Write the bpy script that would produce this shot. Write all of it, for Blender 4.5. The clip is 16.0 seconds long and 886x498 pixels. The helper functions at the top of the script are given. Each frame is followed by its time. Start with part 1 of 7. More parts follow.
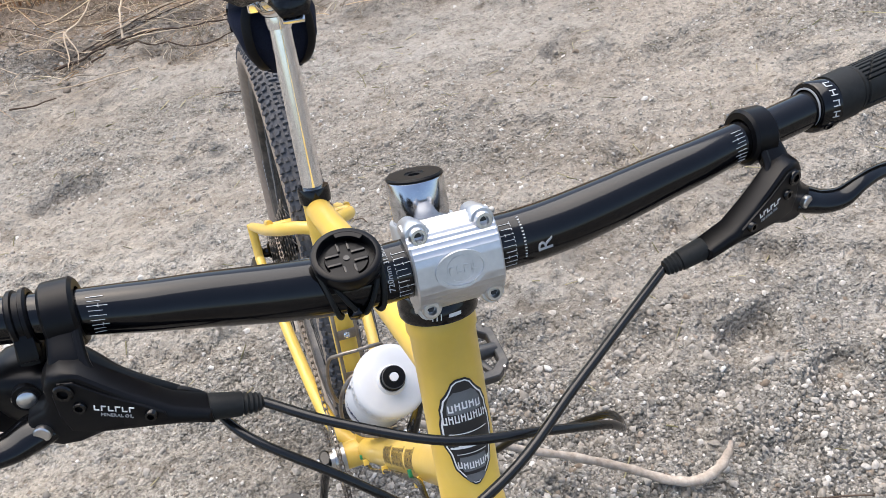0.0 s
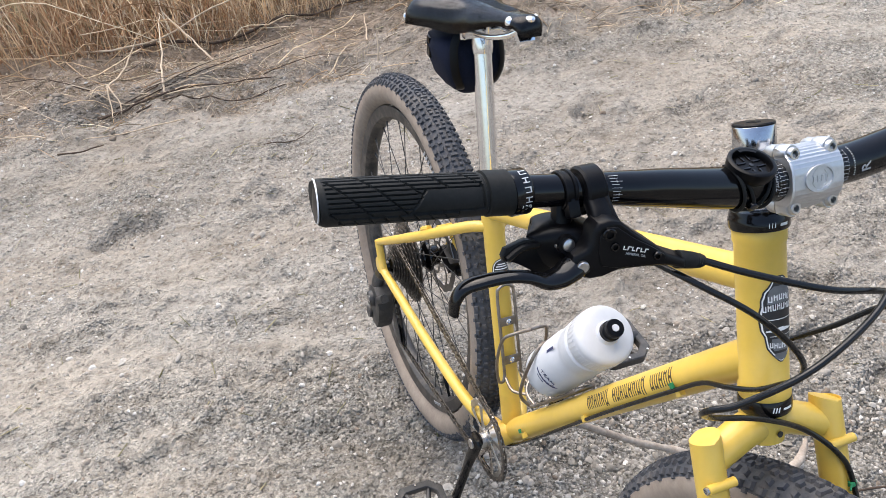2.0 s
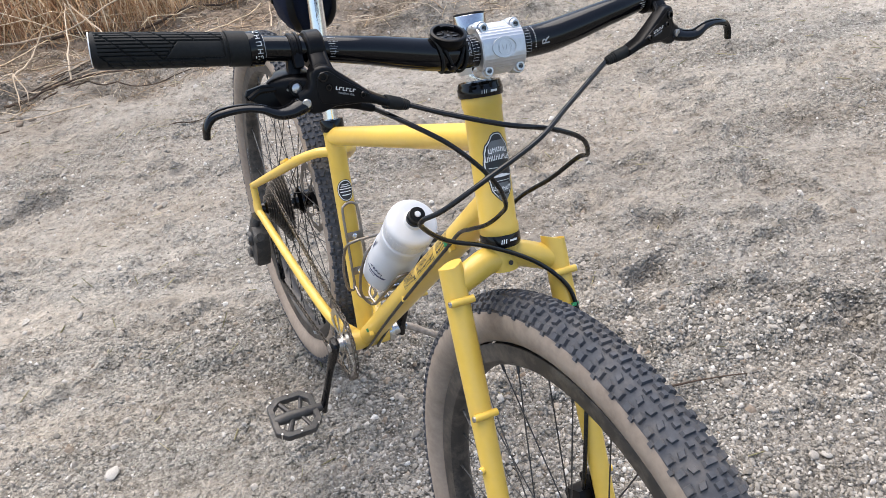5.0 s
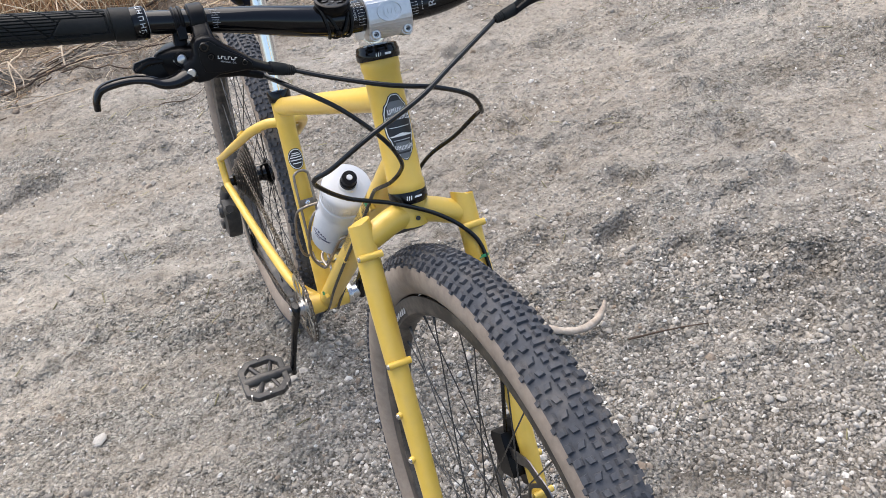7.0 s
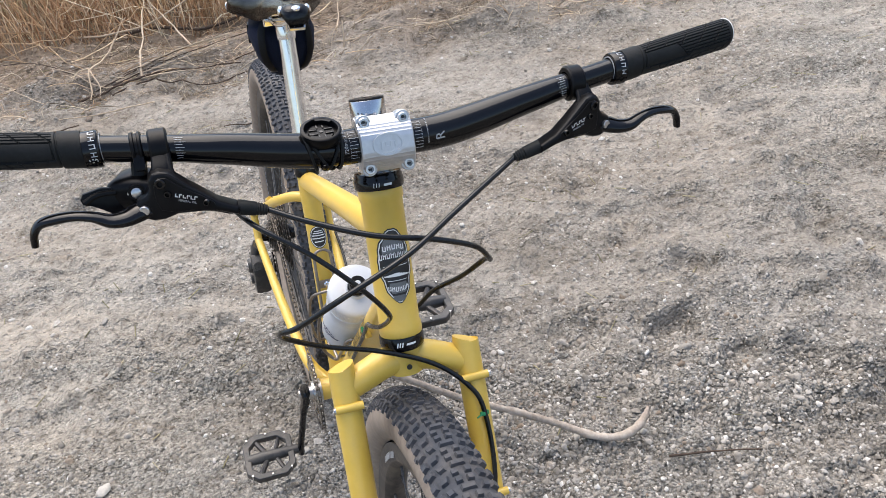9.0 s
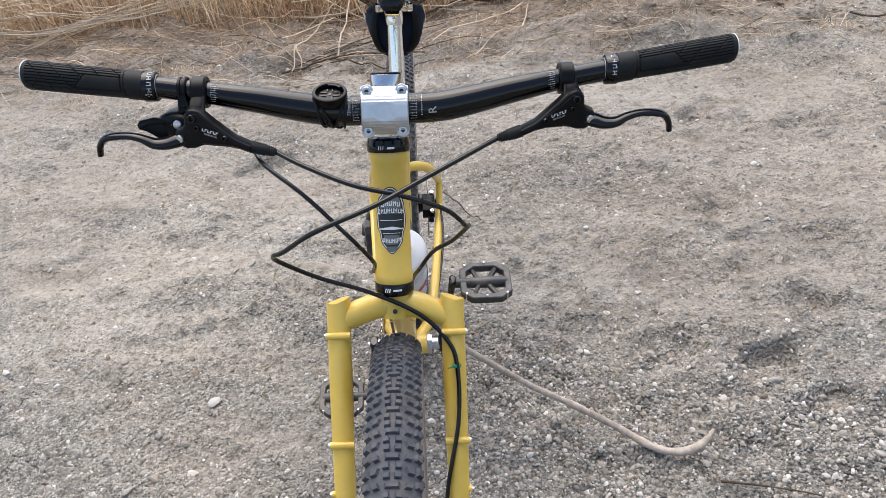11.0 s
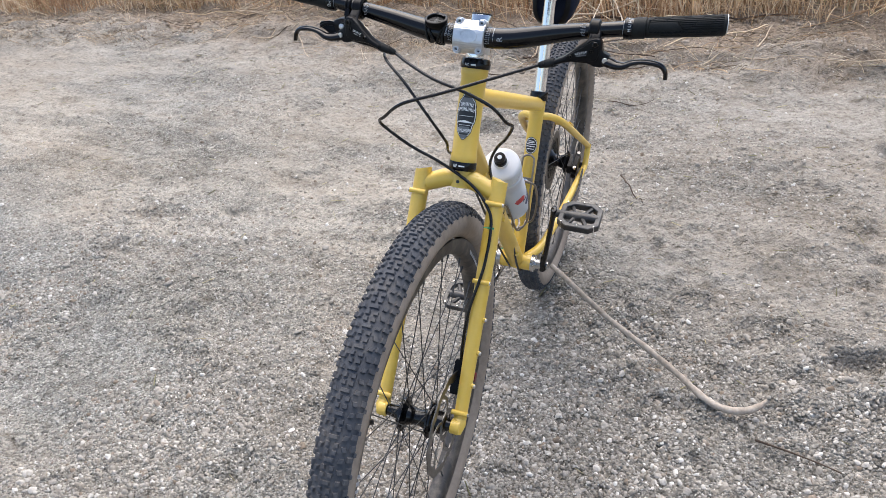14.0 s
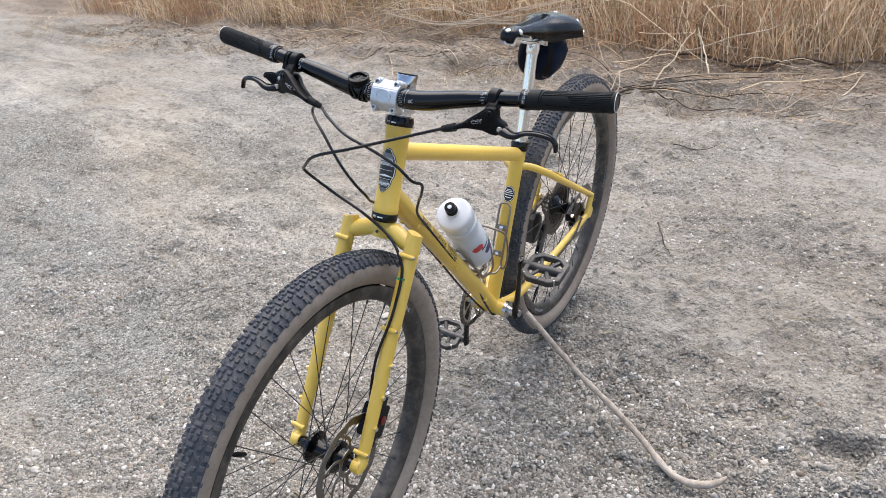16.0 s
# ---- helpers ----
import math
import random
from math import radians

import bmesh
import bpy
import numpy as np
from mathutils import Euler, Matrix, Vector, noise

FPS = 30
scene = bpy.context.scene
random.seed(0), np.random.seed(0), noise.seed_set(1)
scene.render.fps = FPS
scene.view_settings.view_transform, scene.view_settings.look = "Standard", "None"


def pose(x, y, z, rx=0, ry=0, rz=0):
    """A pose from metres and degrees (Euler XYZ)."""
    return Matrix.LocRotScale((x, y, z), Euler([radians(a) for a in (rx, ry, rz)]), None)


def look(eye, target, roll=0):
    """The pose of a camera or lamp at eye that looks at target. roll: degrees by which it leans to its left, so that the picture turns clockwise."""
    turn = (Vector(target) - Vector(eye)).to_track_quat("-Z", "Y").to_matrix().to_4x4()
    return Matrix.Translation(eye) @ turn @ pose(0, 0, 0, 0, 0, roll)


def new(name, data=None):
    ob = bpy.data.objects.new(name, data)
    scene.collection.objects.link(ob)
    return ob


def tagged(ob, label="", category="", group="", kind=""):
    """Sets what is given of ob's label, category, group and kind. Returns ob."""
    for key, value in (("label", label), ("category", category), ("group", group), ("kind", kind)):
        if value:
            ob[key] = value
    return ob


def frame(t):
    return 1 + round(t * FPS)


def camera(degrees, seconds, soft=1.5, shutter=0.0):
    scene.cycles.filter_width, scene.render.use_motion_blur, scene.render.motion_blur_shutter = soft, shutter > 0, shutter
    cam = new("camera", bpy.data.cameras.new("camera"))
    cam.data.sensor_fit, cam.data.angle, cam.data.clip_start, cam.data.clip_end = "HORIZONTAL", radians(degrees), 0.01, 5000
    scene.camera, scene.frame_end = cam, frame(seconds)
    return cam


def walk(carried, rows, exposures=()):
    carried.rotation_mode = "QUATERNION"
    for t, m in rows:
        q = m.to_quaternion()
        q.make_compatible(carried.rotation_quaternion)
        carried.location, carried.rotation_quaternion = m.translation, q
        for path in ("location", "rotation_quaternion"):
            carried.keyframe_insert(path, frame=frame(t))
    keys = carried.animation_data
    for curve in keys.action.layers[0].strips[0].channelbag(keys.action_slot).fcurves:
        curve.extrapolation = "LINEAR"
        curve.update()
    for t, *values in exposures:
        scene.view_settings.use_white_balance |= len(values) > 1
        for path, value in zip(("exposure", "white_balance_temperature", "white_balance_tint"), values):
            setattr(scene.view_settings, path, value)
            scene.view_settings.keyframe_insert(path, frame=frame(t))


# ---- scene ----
cam = camera(59.4, 16.0, soft=0.55)
PATH = [
    (0, (0.026, 0.026, 1.238), (-0.005, 1.552, -0.054), -12.6),
    (0.5, (-0.023, 0.011, 1.253), (-0.053, 1.552, -0.022), -11.6),
    (1, (-0.149, -0.037, 1.276), (-0.153, 1.533, 0.037), -10.3),
    (1.5, (-0.264, -0.101, 1.281), (-0.215, 1.5, 0.083), -9.0),
    (2, (-0.293, -0.127, 1.292), (-0.166, 1.499, 0.135), -8.3),
    (2.5, (-0.294, -0.136, 1.298), (-0.084, 1.506, 0.174), -7.9),
    (3, (-0.293, -0.151, 1.301), (-0.017, 1.496, 0.2), -7.7),
    (3.5, (-0.276, -0.171, 1.297), (0.043, 1.471, 0.201), -7.6),
    (4, (-0.28, -0.194, 1.296), (0.056, 1.437, 0.188), -7.3),
    (4.5, (-0.259, -0.26, 1.278), (0.057, 1.355, 0.141), -7.3),
    (5, (-0.179, -0.379, 1.259), (0.09, 1.224, 0.095), -7.6),
    (5.2, (-0.155, -0.424, 1.249), (0.094, 1.174, 0.073), -7.9),
    (7.3, (-0.05, -0.454, 1.256), (0.143, 1.121, 0.038), -11.5),
    (7.5, (-0.04, -0.446, 1.257), (0.155, 1.128, 0.038), -11.3),
    (8, (-0.033, -0.422, 1.257), (0.146, 1.157, 0.043), -10.8),
    (8.5, (-0.012, -0.35, 1.272), (0.115, 1.247, 0.075), -10.1),
    (9, (0.053, -0.289, 1.288), (0.069, 1.335, 0.12), -9.5),
    (9.5, (0.165, -0.328, 1.282), (-0.054, 1.304, 0.146), -9.8),
    (9.7, (0.211, -0.341, 1.277), (-0.107, 1.277, 0.146), -10.3),
    (11.8, (0.281, -0.496, 1.285), (-0.212, 1.136, 0.24), -9.2),
    (12, (0.286, -0.568, 1.294), (-0.215, 1.071, 0.262), -8.8),
    (12.5, (0.339, -0.721, 1.304), (-0.205, 0.926, 0.309), -8.3),
    (13, (0.456, -0.686, 1.299), (-0.21, 0.934, 0.333), -8.1),
    (13.5, (0.556, -0.642, 1.282), (-0.316, 0.876, 0.314), -8.2),
    (14, (0.677, -0.672, 1.277), (-0.371, 0.718, 0.291), -7.8),
    (14.5, (0.779, -0.716, 1.281), (-0.394, 0.567, 0.293), -7.4),
    (15, (0.87, -0.621, 1.299), (-0.376, 0.608, 0.33), -7.0),
    (15.5, (0.933, -0.517, 1.299), (-0.352, 0.692, 0.357), -7.0),
    (16, (0.961, -0.46, 1.31), (-0.338, 0.753, 0.394), -7.4),
]
# the picture turns a little darker and cooler on the way
EXPOSURES = [(0, 1.04, 6620, 10), (4, 1.04, 6680, 10), (5.2, 1.02, 6640, 10), (7.5, 0.93, 6620, 10), (9.5, 0.94, 6620, 10), (12, 0.92, 6560, 10), (14, 0.98, 6520, 10), (16, 1.00, 6560, 10)]
walk(cam, [(t, look(eye, target, roll)) for t, eye, target, roll in PATH], EXPOSURES)
# ================= world and light =================
world = bpy.data.worlds.new("sky")
scene.world = world
world.use_nodes = True
_n, _l = world.node_tree.nodes, world.node_tree.links
_sky = _n.new("ShaderNodeTexSky")
_sky.sky_type, _sky.sun_disc = "NISHITA", False
SUN_ELEV, SUN_AZ = radians(68), radians(-22)
_sky.sun_elevation, _sky.sun_rotation = SUN_ELEV, SUN_AZ
_sky.air_density, _sky.dust_density, _sky.ozone_density = 1.0, 2.5, 1.0
_n["Background"].inputs["Strength"].default_value = 0.15
_l.new(_sky.outputs[0], _n["Background"].inputs["Color"])
sun = new("sun", bpy.data.lights.new("sun", "SUN"))
sun.data.energy, sun.data.angle, sun.data.color = 2.3, radians(75), (1.0, 0.945, 0.885)
_d = Vector((math.sin(SUN_AZ) * math.cos(SUN_ELEV), math.cos(SUN_AZ) * math.cos(SUN_ELEV), math.sin(SUN_ELEV)))
sun.matrix_world = look(_d * 30, (0, 0, 0))


# ================= materials =================
def material(name):
    m = bpy.data.materials.new(name)
    m.use_nodes = True
    return m, m.node_tree.nodes, m.node_tree.links, m.node_tree.nodes["Principled BSDF"]


def ramp(n, stops):
    r = n.new("ShaderNodeValToRGB")
    e = r.color_ramp.elements
    while len(e) < len(stops):
        e.new(0.5)
    for k, (p, c) in zip(e, stops):
        k.position, k.color = p, (*c, 1)
    return r


def noise_tex(n, l, scale, detail=4.0, rough=0.6, coords=None):
    t = n.new("ShaderNodeTexNoise")
    t.inputs["Scale"].default_value, t.inputs["Detail"].default_value, t.inputs["Roughness"].default_value = scale, detail, rough
    if coords is not None:
        l.new(coords, t.inputs["Vector"])
    return t


def bump(n, l, height, strength, dist, normal=None):
    b = n.new("ShaderNodeBump")
    b.inputs["Strength"].default_value, b.inputs["Distance"].default_value = strength, dist
    l.new(height, b.inputs["Height"])
    if normal is not None:
        l.new(normal, b.inputs["Normal"])
    return b


def simple(name, dark, light, rough=0.5, metal=0.0, grain=80.0, relief=0.0, rough_var=0.12, coat=0.0, dust=0.0, spec=0.5):
    """Two-scale mottling of one colour with grain relief; dust lays a pale dirt film in patches."""
    m, n, l, p = material(name)
    c = n.new("ShaderNodeTexCoord").outputs["Object"]
    fine, broad = noise_tex(n, l, grain, 5, 0.65, c), noise_tex(n, l, grain * 0.09, 3, 0.55, c)
    mix = n.new("ShaderNodeMath")
    mix.operation = "MULTIPLY_ADD"
    mix.inputs[1].default_value = 0.5
    half = n.new("ShaderNodeMath")
    half.operation = "MULTIPLY"
    half.inputs[1].default_value = 0.5
    l.new(broad.outputs[0], half.inputs[0])
    l.new(fine.outputs[0], mix.inputs[0])
    l.new(half.outputs[0], mix.inputs[2])
    r = ramp(n, [(0.33, dark), (0.67, light)])
    l.new(mix.outputs[0], r.inputs[0])
    colour = r.outputs[0]
    if dust > 0:
        d = noise_tex(n, l, 28, 6, 0.7, c)
        dr = ramp(n, [(0.45, (0, 0, 0)), (0.75, (dust, dust, dust))])
        l.new(d.outputs[0], dr.inputs[0])
        mx = n.new("ShaderNodeMix")
        mx.data_type = "RGBA"
        l.new(dr.outputs[0], mx.inputs[0])
        l.new(colour, mx.inputs[6])
        mx.inputs[7].default_value = (0.38, 0.32, 0.25, 1)
        colour = mx.outputs[2]
    l.new(colour, p.inputs["Base Color"])
    rr = n.new("ShaderNodeMapRange")
    rr.inputs[3].default_value, rr.inputs[4].default_value = max(0.02, rough - rough_var), min(1, rough + rough_var)
    l.new(broad.outputs[0], rr.inputs[0])
    l.new(rr.outputs[0], p.inputs["Roughness"])
    p.inputs["Metallic"].default_value = metal
    p.inputs["Coat Weight"].default_value = coat
    p.inputs["Coat Roughness"].default_value = 0.12
    p.inputs["Specular IOR Level"].default_value = spec
    if relief > 0:
        b = bump(n, l, fine.outputs[0], 0.6, relief)
        l.new(b.outputs[0], p.inputs["Normal"])
    return m


YELLOW = simple("yellow_paint", (0.68, 0.445, 0.064), (0.755, 0.505, 0.088), 0.36, 0, 60, 0.00004, coat=0.25, dust=0.10)
BLACK_ALLOY = simple("black_anodised", (0.0015, 0.0015, 0.0018), (0.004, 0.004, 0.0046), 0.11, 0, 120, 0.00002, rough_var=0.05, spec=0.35)
BLACK_SATIN = simple("black_satin_plastic", (0.002, 0.002, 0.0024), (0.005, 0.005, 0.006), 0.34, 0, 200, 0.00006, spec=0.15)
BLACK_DUSTY = simple("dusty_black_metal", (0.012, 0.012, 0.013), (0.03, 0.03, 0.03), 0.45, 0.0, 120, 0.0001, dust=0.20)
RUBBER = simple("grip_rubber", (0.008, 0.009, 0.009), (0.018, 0.019, 0.019), 0.58, 0, 300, 0.0001, spec=0.16)
TREAD = simple("tread_rubber", (0.037, 0.040, 0.047), (0.078, 0.083, 0.094), 0.8, 0, 120, 0.0004, dust=0.22, spec=0.25)
TAN = simple("tan_sidewall", (0.195, 0.155, 0.122), (0.30, 0.25, 0.205), 0.8, 0, 90, 0.0002, dust=0.3, spec=0.25)
RIM = simple("rim_black", (0.012, 0.011, 0.011), (0.035, 0.031, 0.028), 0.5, 0, 60, 0.0001, dust=0.30)
SILVER = simple("brushed_silver", (0.50, 0.51, 0.525), (0.64, 0.65, 0.66), 0.45, 1.0, 160, 0.0001)
CHROME = simple("polished_silver", (0.74, 0.75, 0.77), (0.85, 0.85, 0.86), 0.12, 1.0, 80, 0.0, rough_var=0.05)
SPACER = simple("turned_alloy", (0.46, 0.47, 0.49), (0.56, 0.57, 0.59), 0.15, 1.0, 200, 0.0, rough_var=0.04)
STEEL = simple("steel_bolt", (0.45, 0.44, 0.43), (0.62, 0.61, 0.60), 0.28, 1.0, 200, 0.0)
CAGE_WIRE = simple("dull_wire", (0.16, 0.135, 0.11), (0.34, 0.30, 0.26), 0.38, 0.85, 90, 0.0001, dust=0.2)
RING = simple("worn_chainring", (0.30, 0.28, 0.26), (0.60, 0.58, 0.55), 0.26, 1.0, 90, 0.0001, dust=0.25)
CHAIN = simple("oily_chain", (0.05, 0.045, 0.04), (0.16, 0.14, 0.12), 0.4, 0.8, 300, 0.0002, dust=0.3)
HOSE = simple("brake_hose", (0.003, 0.003, 0.003), (0.008, 0.008, 0.008), 0.25, 0, 200, 0.0, spec=0.4)
SPOKE = simple("black_spoke", (0.02, 0.02, 0.02), (0.06, 0.058, 0.055), 0.4, 0.3, 200, 0.0)
WHITE = simple("white_print", (0.72, 0.72, 0.70), (0.85, 0.85, 0.83), 0.5, 0, 200, 0.0)
PRINT = simple("worn_white_print", (0.40, 0.41, 0.42), (0.55, 0.56, 0.57), 0.5, 0, 300, 0.0)
GREY_PRINT = simple("grey_print", (0.26, 0.27, 0.28), (0.36, 0.37, 0.38), 0.4, 0, 200, 0.0)
BADGE_GREY = simple("badge_grey", (0.10, 0.105, 0.11), (0.17, 0.175, 0.18), 0.4, 0, 200, 0.0)
BLACK_PRINT_AND_HOLES = simple("black_print_and_holes", (0.010, 0.010, 0.011), (0.018, 0.018, 0.019), 0.35, 0, 200, 0.0)
BROWN_PRINT = simple("dark_brown_print", (0.035, 0.022, 0.010), (0.07, 0.045, 0.02), 0.45, 0, 200, 0.0)
LEATHER = simple("black_leather", (0.003, 0.0032, 0.004), (0.007, 0.0075, 0.009), 0.17, 0, 140, 0.0001, coat=0.2)
NAVY = simple("navy_canvas", (0.0035, 0.0055, 0.014), (0.009, 0.013, 0.030), 0.85, 0, 400, 0.0006, spec=0.2)
BOTTLE = simple("milky_plastic", (0.52, 0.54, 0.57), (0.60, 0.62, 0.645), 0.38, 0, 30, 0.00005, dust=0.05)
BOTTLE_CAP = simple("white_cap_plastic", (0.56, 0.57, 0.585), (0.63, 0.64, 0.655), 0.42, 0, 40, 0.00005, dust=0.06)
BLUE_PRINT = simple("dark_blue_print", (0.02, 0.025, 0.08), (0.03, 0.04, 0.12), 0.45, 0, 100, 0.0)
RED_PRINT = simple("red_print", (0.45, 0.03, 0.03), (0.6, 0.05, 0.05), 0.45, 0, 100, 0.0)
RED_CAP = simple("dark_red_anodised", (0.13, 0.012, 0.018), (0.20, 0.02, 0.028), 0.35, 0.6, 100, 0.0)
DISC = simple("dark_brake_steel", (0.11, 0.105, 0.10), (0.26, 0.25, 0.24), 0.38, 1.0, 120, 0.0)
GREEN_TIE = simple("green_zip_tie", (0.01, 0.16, 0.06), (0.02, 0.26, 0.10), 0.45, 0, 100, 0.0)
WOOD = simple("weathered_stick", (0.19, 0.15, 0.115), (0.52, 0.455, 0.385), 0.88, 0, 75, 0.0025, spec=0.15)


def islands(name, stops, rough=0.85, relief=0.0, grain=60.0, objects=False, thin=0.0):
    """Colour drawn piece by piece, with a fine mottling on top; thin lets part of the light through."""
    m, n, l, p = material(name)
    c = n.new("ShaderNodeTexCoord").outputs["Object"]
    if objects:
        pick = n.new("ShaderNodeObjectInfo").outputs["Random"]
    else:
        pick = n.new("ShaderNodeNewGeometry").outputs["Random Per Island"]
    r = ramp(n, stops)
    l.new(pick, r.inputs[0])
    f = noise_tex(n, l, grain, 5, 0.65, c)
    fr = ramp(n, [(0.3, (0.72, 0.72, 0.72)), (0.7, (1.15, 1.15, 1.15))])
    l.new(f.outputs[0], fr.inputs[0])
    mx = n.new("ShaderNodeMix")
    mx.data_type, mx.blend_type = "RGBA", "MULTIPLY"
    mx.inputs[0].default_value = 1.0
    l.new(r.outputs[0], mx.inputs[6])
    l.new(fr.outputs[0], mx.inputs[7])
    l.new(mx.outputs[2], p.inputs["Base Color"])
    p.inputs["Roughness"].default_value = rough
    p.inputs["Specular IOR Level"].default_value = 0.25
    if relief > 0:
        b = bump(n, l, f.outputs[0], 0.7, relief)
        l.new(b.outputs[0], p.inputs["Normal"])
    if thin > 0:
        through_leaf, both = n.new("ShaderNodeBsdfTranslucent"), n.new("ShaderNodeMixShader")
        l.new(mx.outputs[2], through_leaf.inputs["Color"])
        both.inputs[0].default_value = thin
        l.new(p.outputs[0], both.inputs[1])
        l.new(through_leaf.outputs[0], both.inputs[2])
        l.new(both.outputs[0], n["Material Output"].inputs["Surface"])
    return m


STONE_STOPS = [(0.0, (0.19, 0.172, 0.147)), (0.3, (0.275, 0.251, 0.216)), (0.75, (0.360, 0.334, 0.296)), (0.93, (0.47, 0.445, 0.402)), (1.0, (0.62, 0.60, 0.56))]
GRAVEL = islands("gravel", STONE_STOPS, 0.9, 0.001, 120)
CLOD = islands("earth_clod", [(0.0, (0.175, 0.138, 0.105)), (0.5, (0.255, 0.212, 0.170)), (1.0, (0.34, 0.30, 0.25))], 0.95, 0.002, 150)
STONE = islands("stone", STONE_STOPS, 0.9, 0.001, 90, objects=True)
STRAW = islands("dry_straw", [(0.0, (0.30, 0.19, 0.11)), (0.3, (0.52, 0.37, 0.23)), (0.65, (0.70, 0.55, 0.38)), (1.0, (0.86, 0.78, 0.62))], 0.8, 0.0, 30, thin=0.5)
RUSTY = islands("rusty_weed", [(0.0, (0.20, 0.11, 0.065)), (0.5, (0.44, 0.265, 0.155)), (1.0, (0.62, 0.44, 0.28))], 0.85, 0.0, 30, thin=0.45)
GREENISH = islands("greying_weed", [(0.0, (0.19, 0.185, 0.10)), (0.5, (0.37, 0.34, 0.20)), (1.0, (0.54, 0.48, 0.32))], 0.85, 0.0, 30, thin=0.5)
MOULD = islands("dead_litter", [(0.0, (0.13, 0.10, 0.07)), (0.45, (0.28, 0.225, 0.165)), (0.8, (0.45, 0.37, 0.28)), (1.0, (0.62, 0.54, 0.42))], 0.9, 0.0, 30, thin=0.3)
DARK_TWIG = simple("dark_twig", (0.045, 0.032, 0.024), (0.11, 0.08, 0.06), 0.9, 0, 60, 0.001, spec=0.2)


def dirt():
    m, n, l, p = material("packed_dirt")
    c = n.new("ShaderNodeTexCoord").outputs["Object"]

    def stretched(turn, sx):
        k = n.new("ShaderNodeMapping")
        k.inputs["Rotation"].default_value, k.inputs["Scale"].default_value = (0, 0, turn), (sx, 1.0, 1.0)
        l.new(c, k.inputs["Vector"])
        return k.outputs[0]

    def blend(amount, a, b, mode="MULTIPLY"):
        mx = n.new("ShaderNodeMix")
        mx.data_type, mx.blend_type = "RGBA", mode
        for value, slot in ((amount, 0), (a, 6), (b, 7)):
            if isinstance(value, (int, float)):
                mx.inputs[slot].default_value = value
            elif isinstance(value, tuple):
                mx.inputs[slot].default_value = (*value, 1)
            else:
                l.new(value, mx.inputs[slot])
        return mx.outputs[2]

    def toned(source, stops):
        r = ramp(n, stops)
        l.new(source, r.inputs[0])
        return r.outputs[0]

    def ranged(source, lo, hi, a=0.0, b=1.0):
        r = n.new("ShaderNodeMapRange")
        for k, v in enumerate((lo, hi, a, b)):
            r.inputs[k + 1].default_value = v
        l.new(source, r.inputs[0])
        return r.outputs[0]

    def added(a, b, times=1.0):
        k = n.new("ShaderNodeMath")
        k.operation = "MULTIPLY_ADD"
        l.new(a, k.inputs[0])
        k.inputs[1].default_value = times
        l.new(b, k.inputs[2])
        return k.outputs[0]

    grey = lambda *stops: [(q, (v, v * w, v * w * w)) for q, v, w in stops]
    s, s2 = stretched(-0.12, 0.40), stretched(0.10, 0.62)
    broad, mid = noise_tex(n, l, 1.1, 6, 0.65, s).outputs[0], noise_tex(n, l, 5.5, 7, 0.66, s).outputs[0]
    crust, crumb = noise_tex(n, l, 19, 6, 0.62, s2).outputs[0], noise_tex(n, l, 48, 5, 0.62, c).outputs[0]
    fine, where = noise_tex(n, l, 170, 5, 0.70, c).outputs[0], noise_tex(n, l, 1.5, 7, 0.68, s).outputs[0]
    sep = n.new("ShaderNodeSeparateXYZ")
    l.new(c, sep.inputs[0])
    x, y = sep.outputs[0], sep.outputs[1]
    # dusty tan, paler where it is worn flat
    col = toned(broad, [(0.34, (0.232, 0.199, 0.160)), (0.45, (0.270, 0.240, 0.201)), (0.57, (0.286, 0.261, 0.225)), (0.68, (0.315, 0.293, 0.260))])
    # darker brown loose earth along the verge, with a ragged edge, then leaf mould under the weeds, its colour darkened
    # for the shade between them
    rag = added(noise_tex(n, l, 2.6, 6, 0.65, c).outputs[0], added(ranged(x, 0.2, 1.8), y, -0.5), 1.3)
    col = blend(ranged(rag, 3.45, 4.15), col, (0.225, 0.176, 0.132), "MIX")
    col = blend(ranged(rag, 4.65, 5.2), col, (0.16, 0.118, 0.082), "MIX")
    # loose gritty stretches, greyer and coarser, thicker on the open side
    loose = toned(added(where, ranged(y, 0.3, 1.9, 0.10, -0.05)), [(0.43, (0.18, 0.18, 0.18)), (0.60, (1, 1, 1))])
    col = blend(loose, col, (0.84, 0.885, 0.93))
    # paler on one side of the track
    dry = n.new("ShaderNodeMath")
    dry.operation = "MULTIPLY"
    l.new(ranged(x, -0.1, -0.95), dry.inputs[0])
    l.new(ranged(y, 2.3, 1.2, 0.25, 1.0), dry.inputs[1])
    col = blend(dry.outputs[0], col, (1.30, 1.305, 1.29))
    # paler stretch towards the far side of the open track
    worn = n.new("ShaderNodeMath")
    worn.operation = "MULTIPLY"
    l.new(ranged(x, 0.5, 1.6), worn.inputs[0])
    l.new(ranged(y, 0.9, 1.9), worn.inputs[1])
    col = blend(worn.outputs[0], col, (1.24, 1.23, 1.21))
    # mottled tone; crevice shade put into the colour, dark where the bump dips
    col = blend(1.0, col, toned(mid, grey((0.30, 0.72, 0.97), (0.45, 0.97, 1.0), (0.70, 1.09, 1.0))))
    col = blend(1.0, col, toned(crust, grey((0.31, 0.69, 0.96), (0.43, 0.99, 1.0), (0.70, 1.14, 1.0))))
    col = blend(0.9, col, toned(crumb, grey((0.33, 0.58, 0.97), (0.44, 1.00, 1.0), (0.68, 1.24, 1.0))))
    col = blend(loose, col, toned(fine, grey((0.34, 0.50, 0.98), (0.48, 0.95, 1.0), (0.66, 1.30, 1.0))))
    domes = []
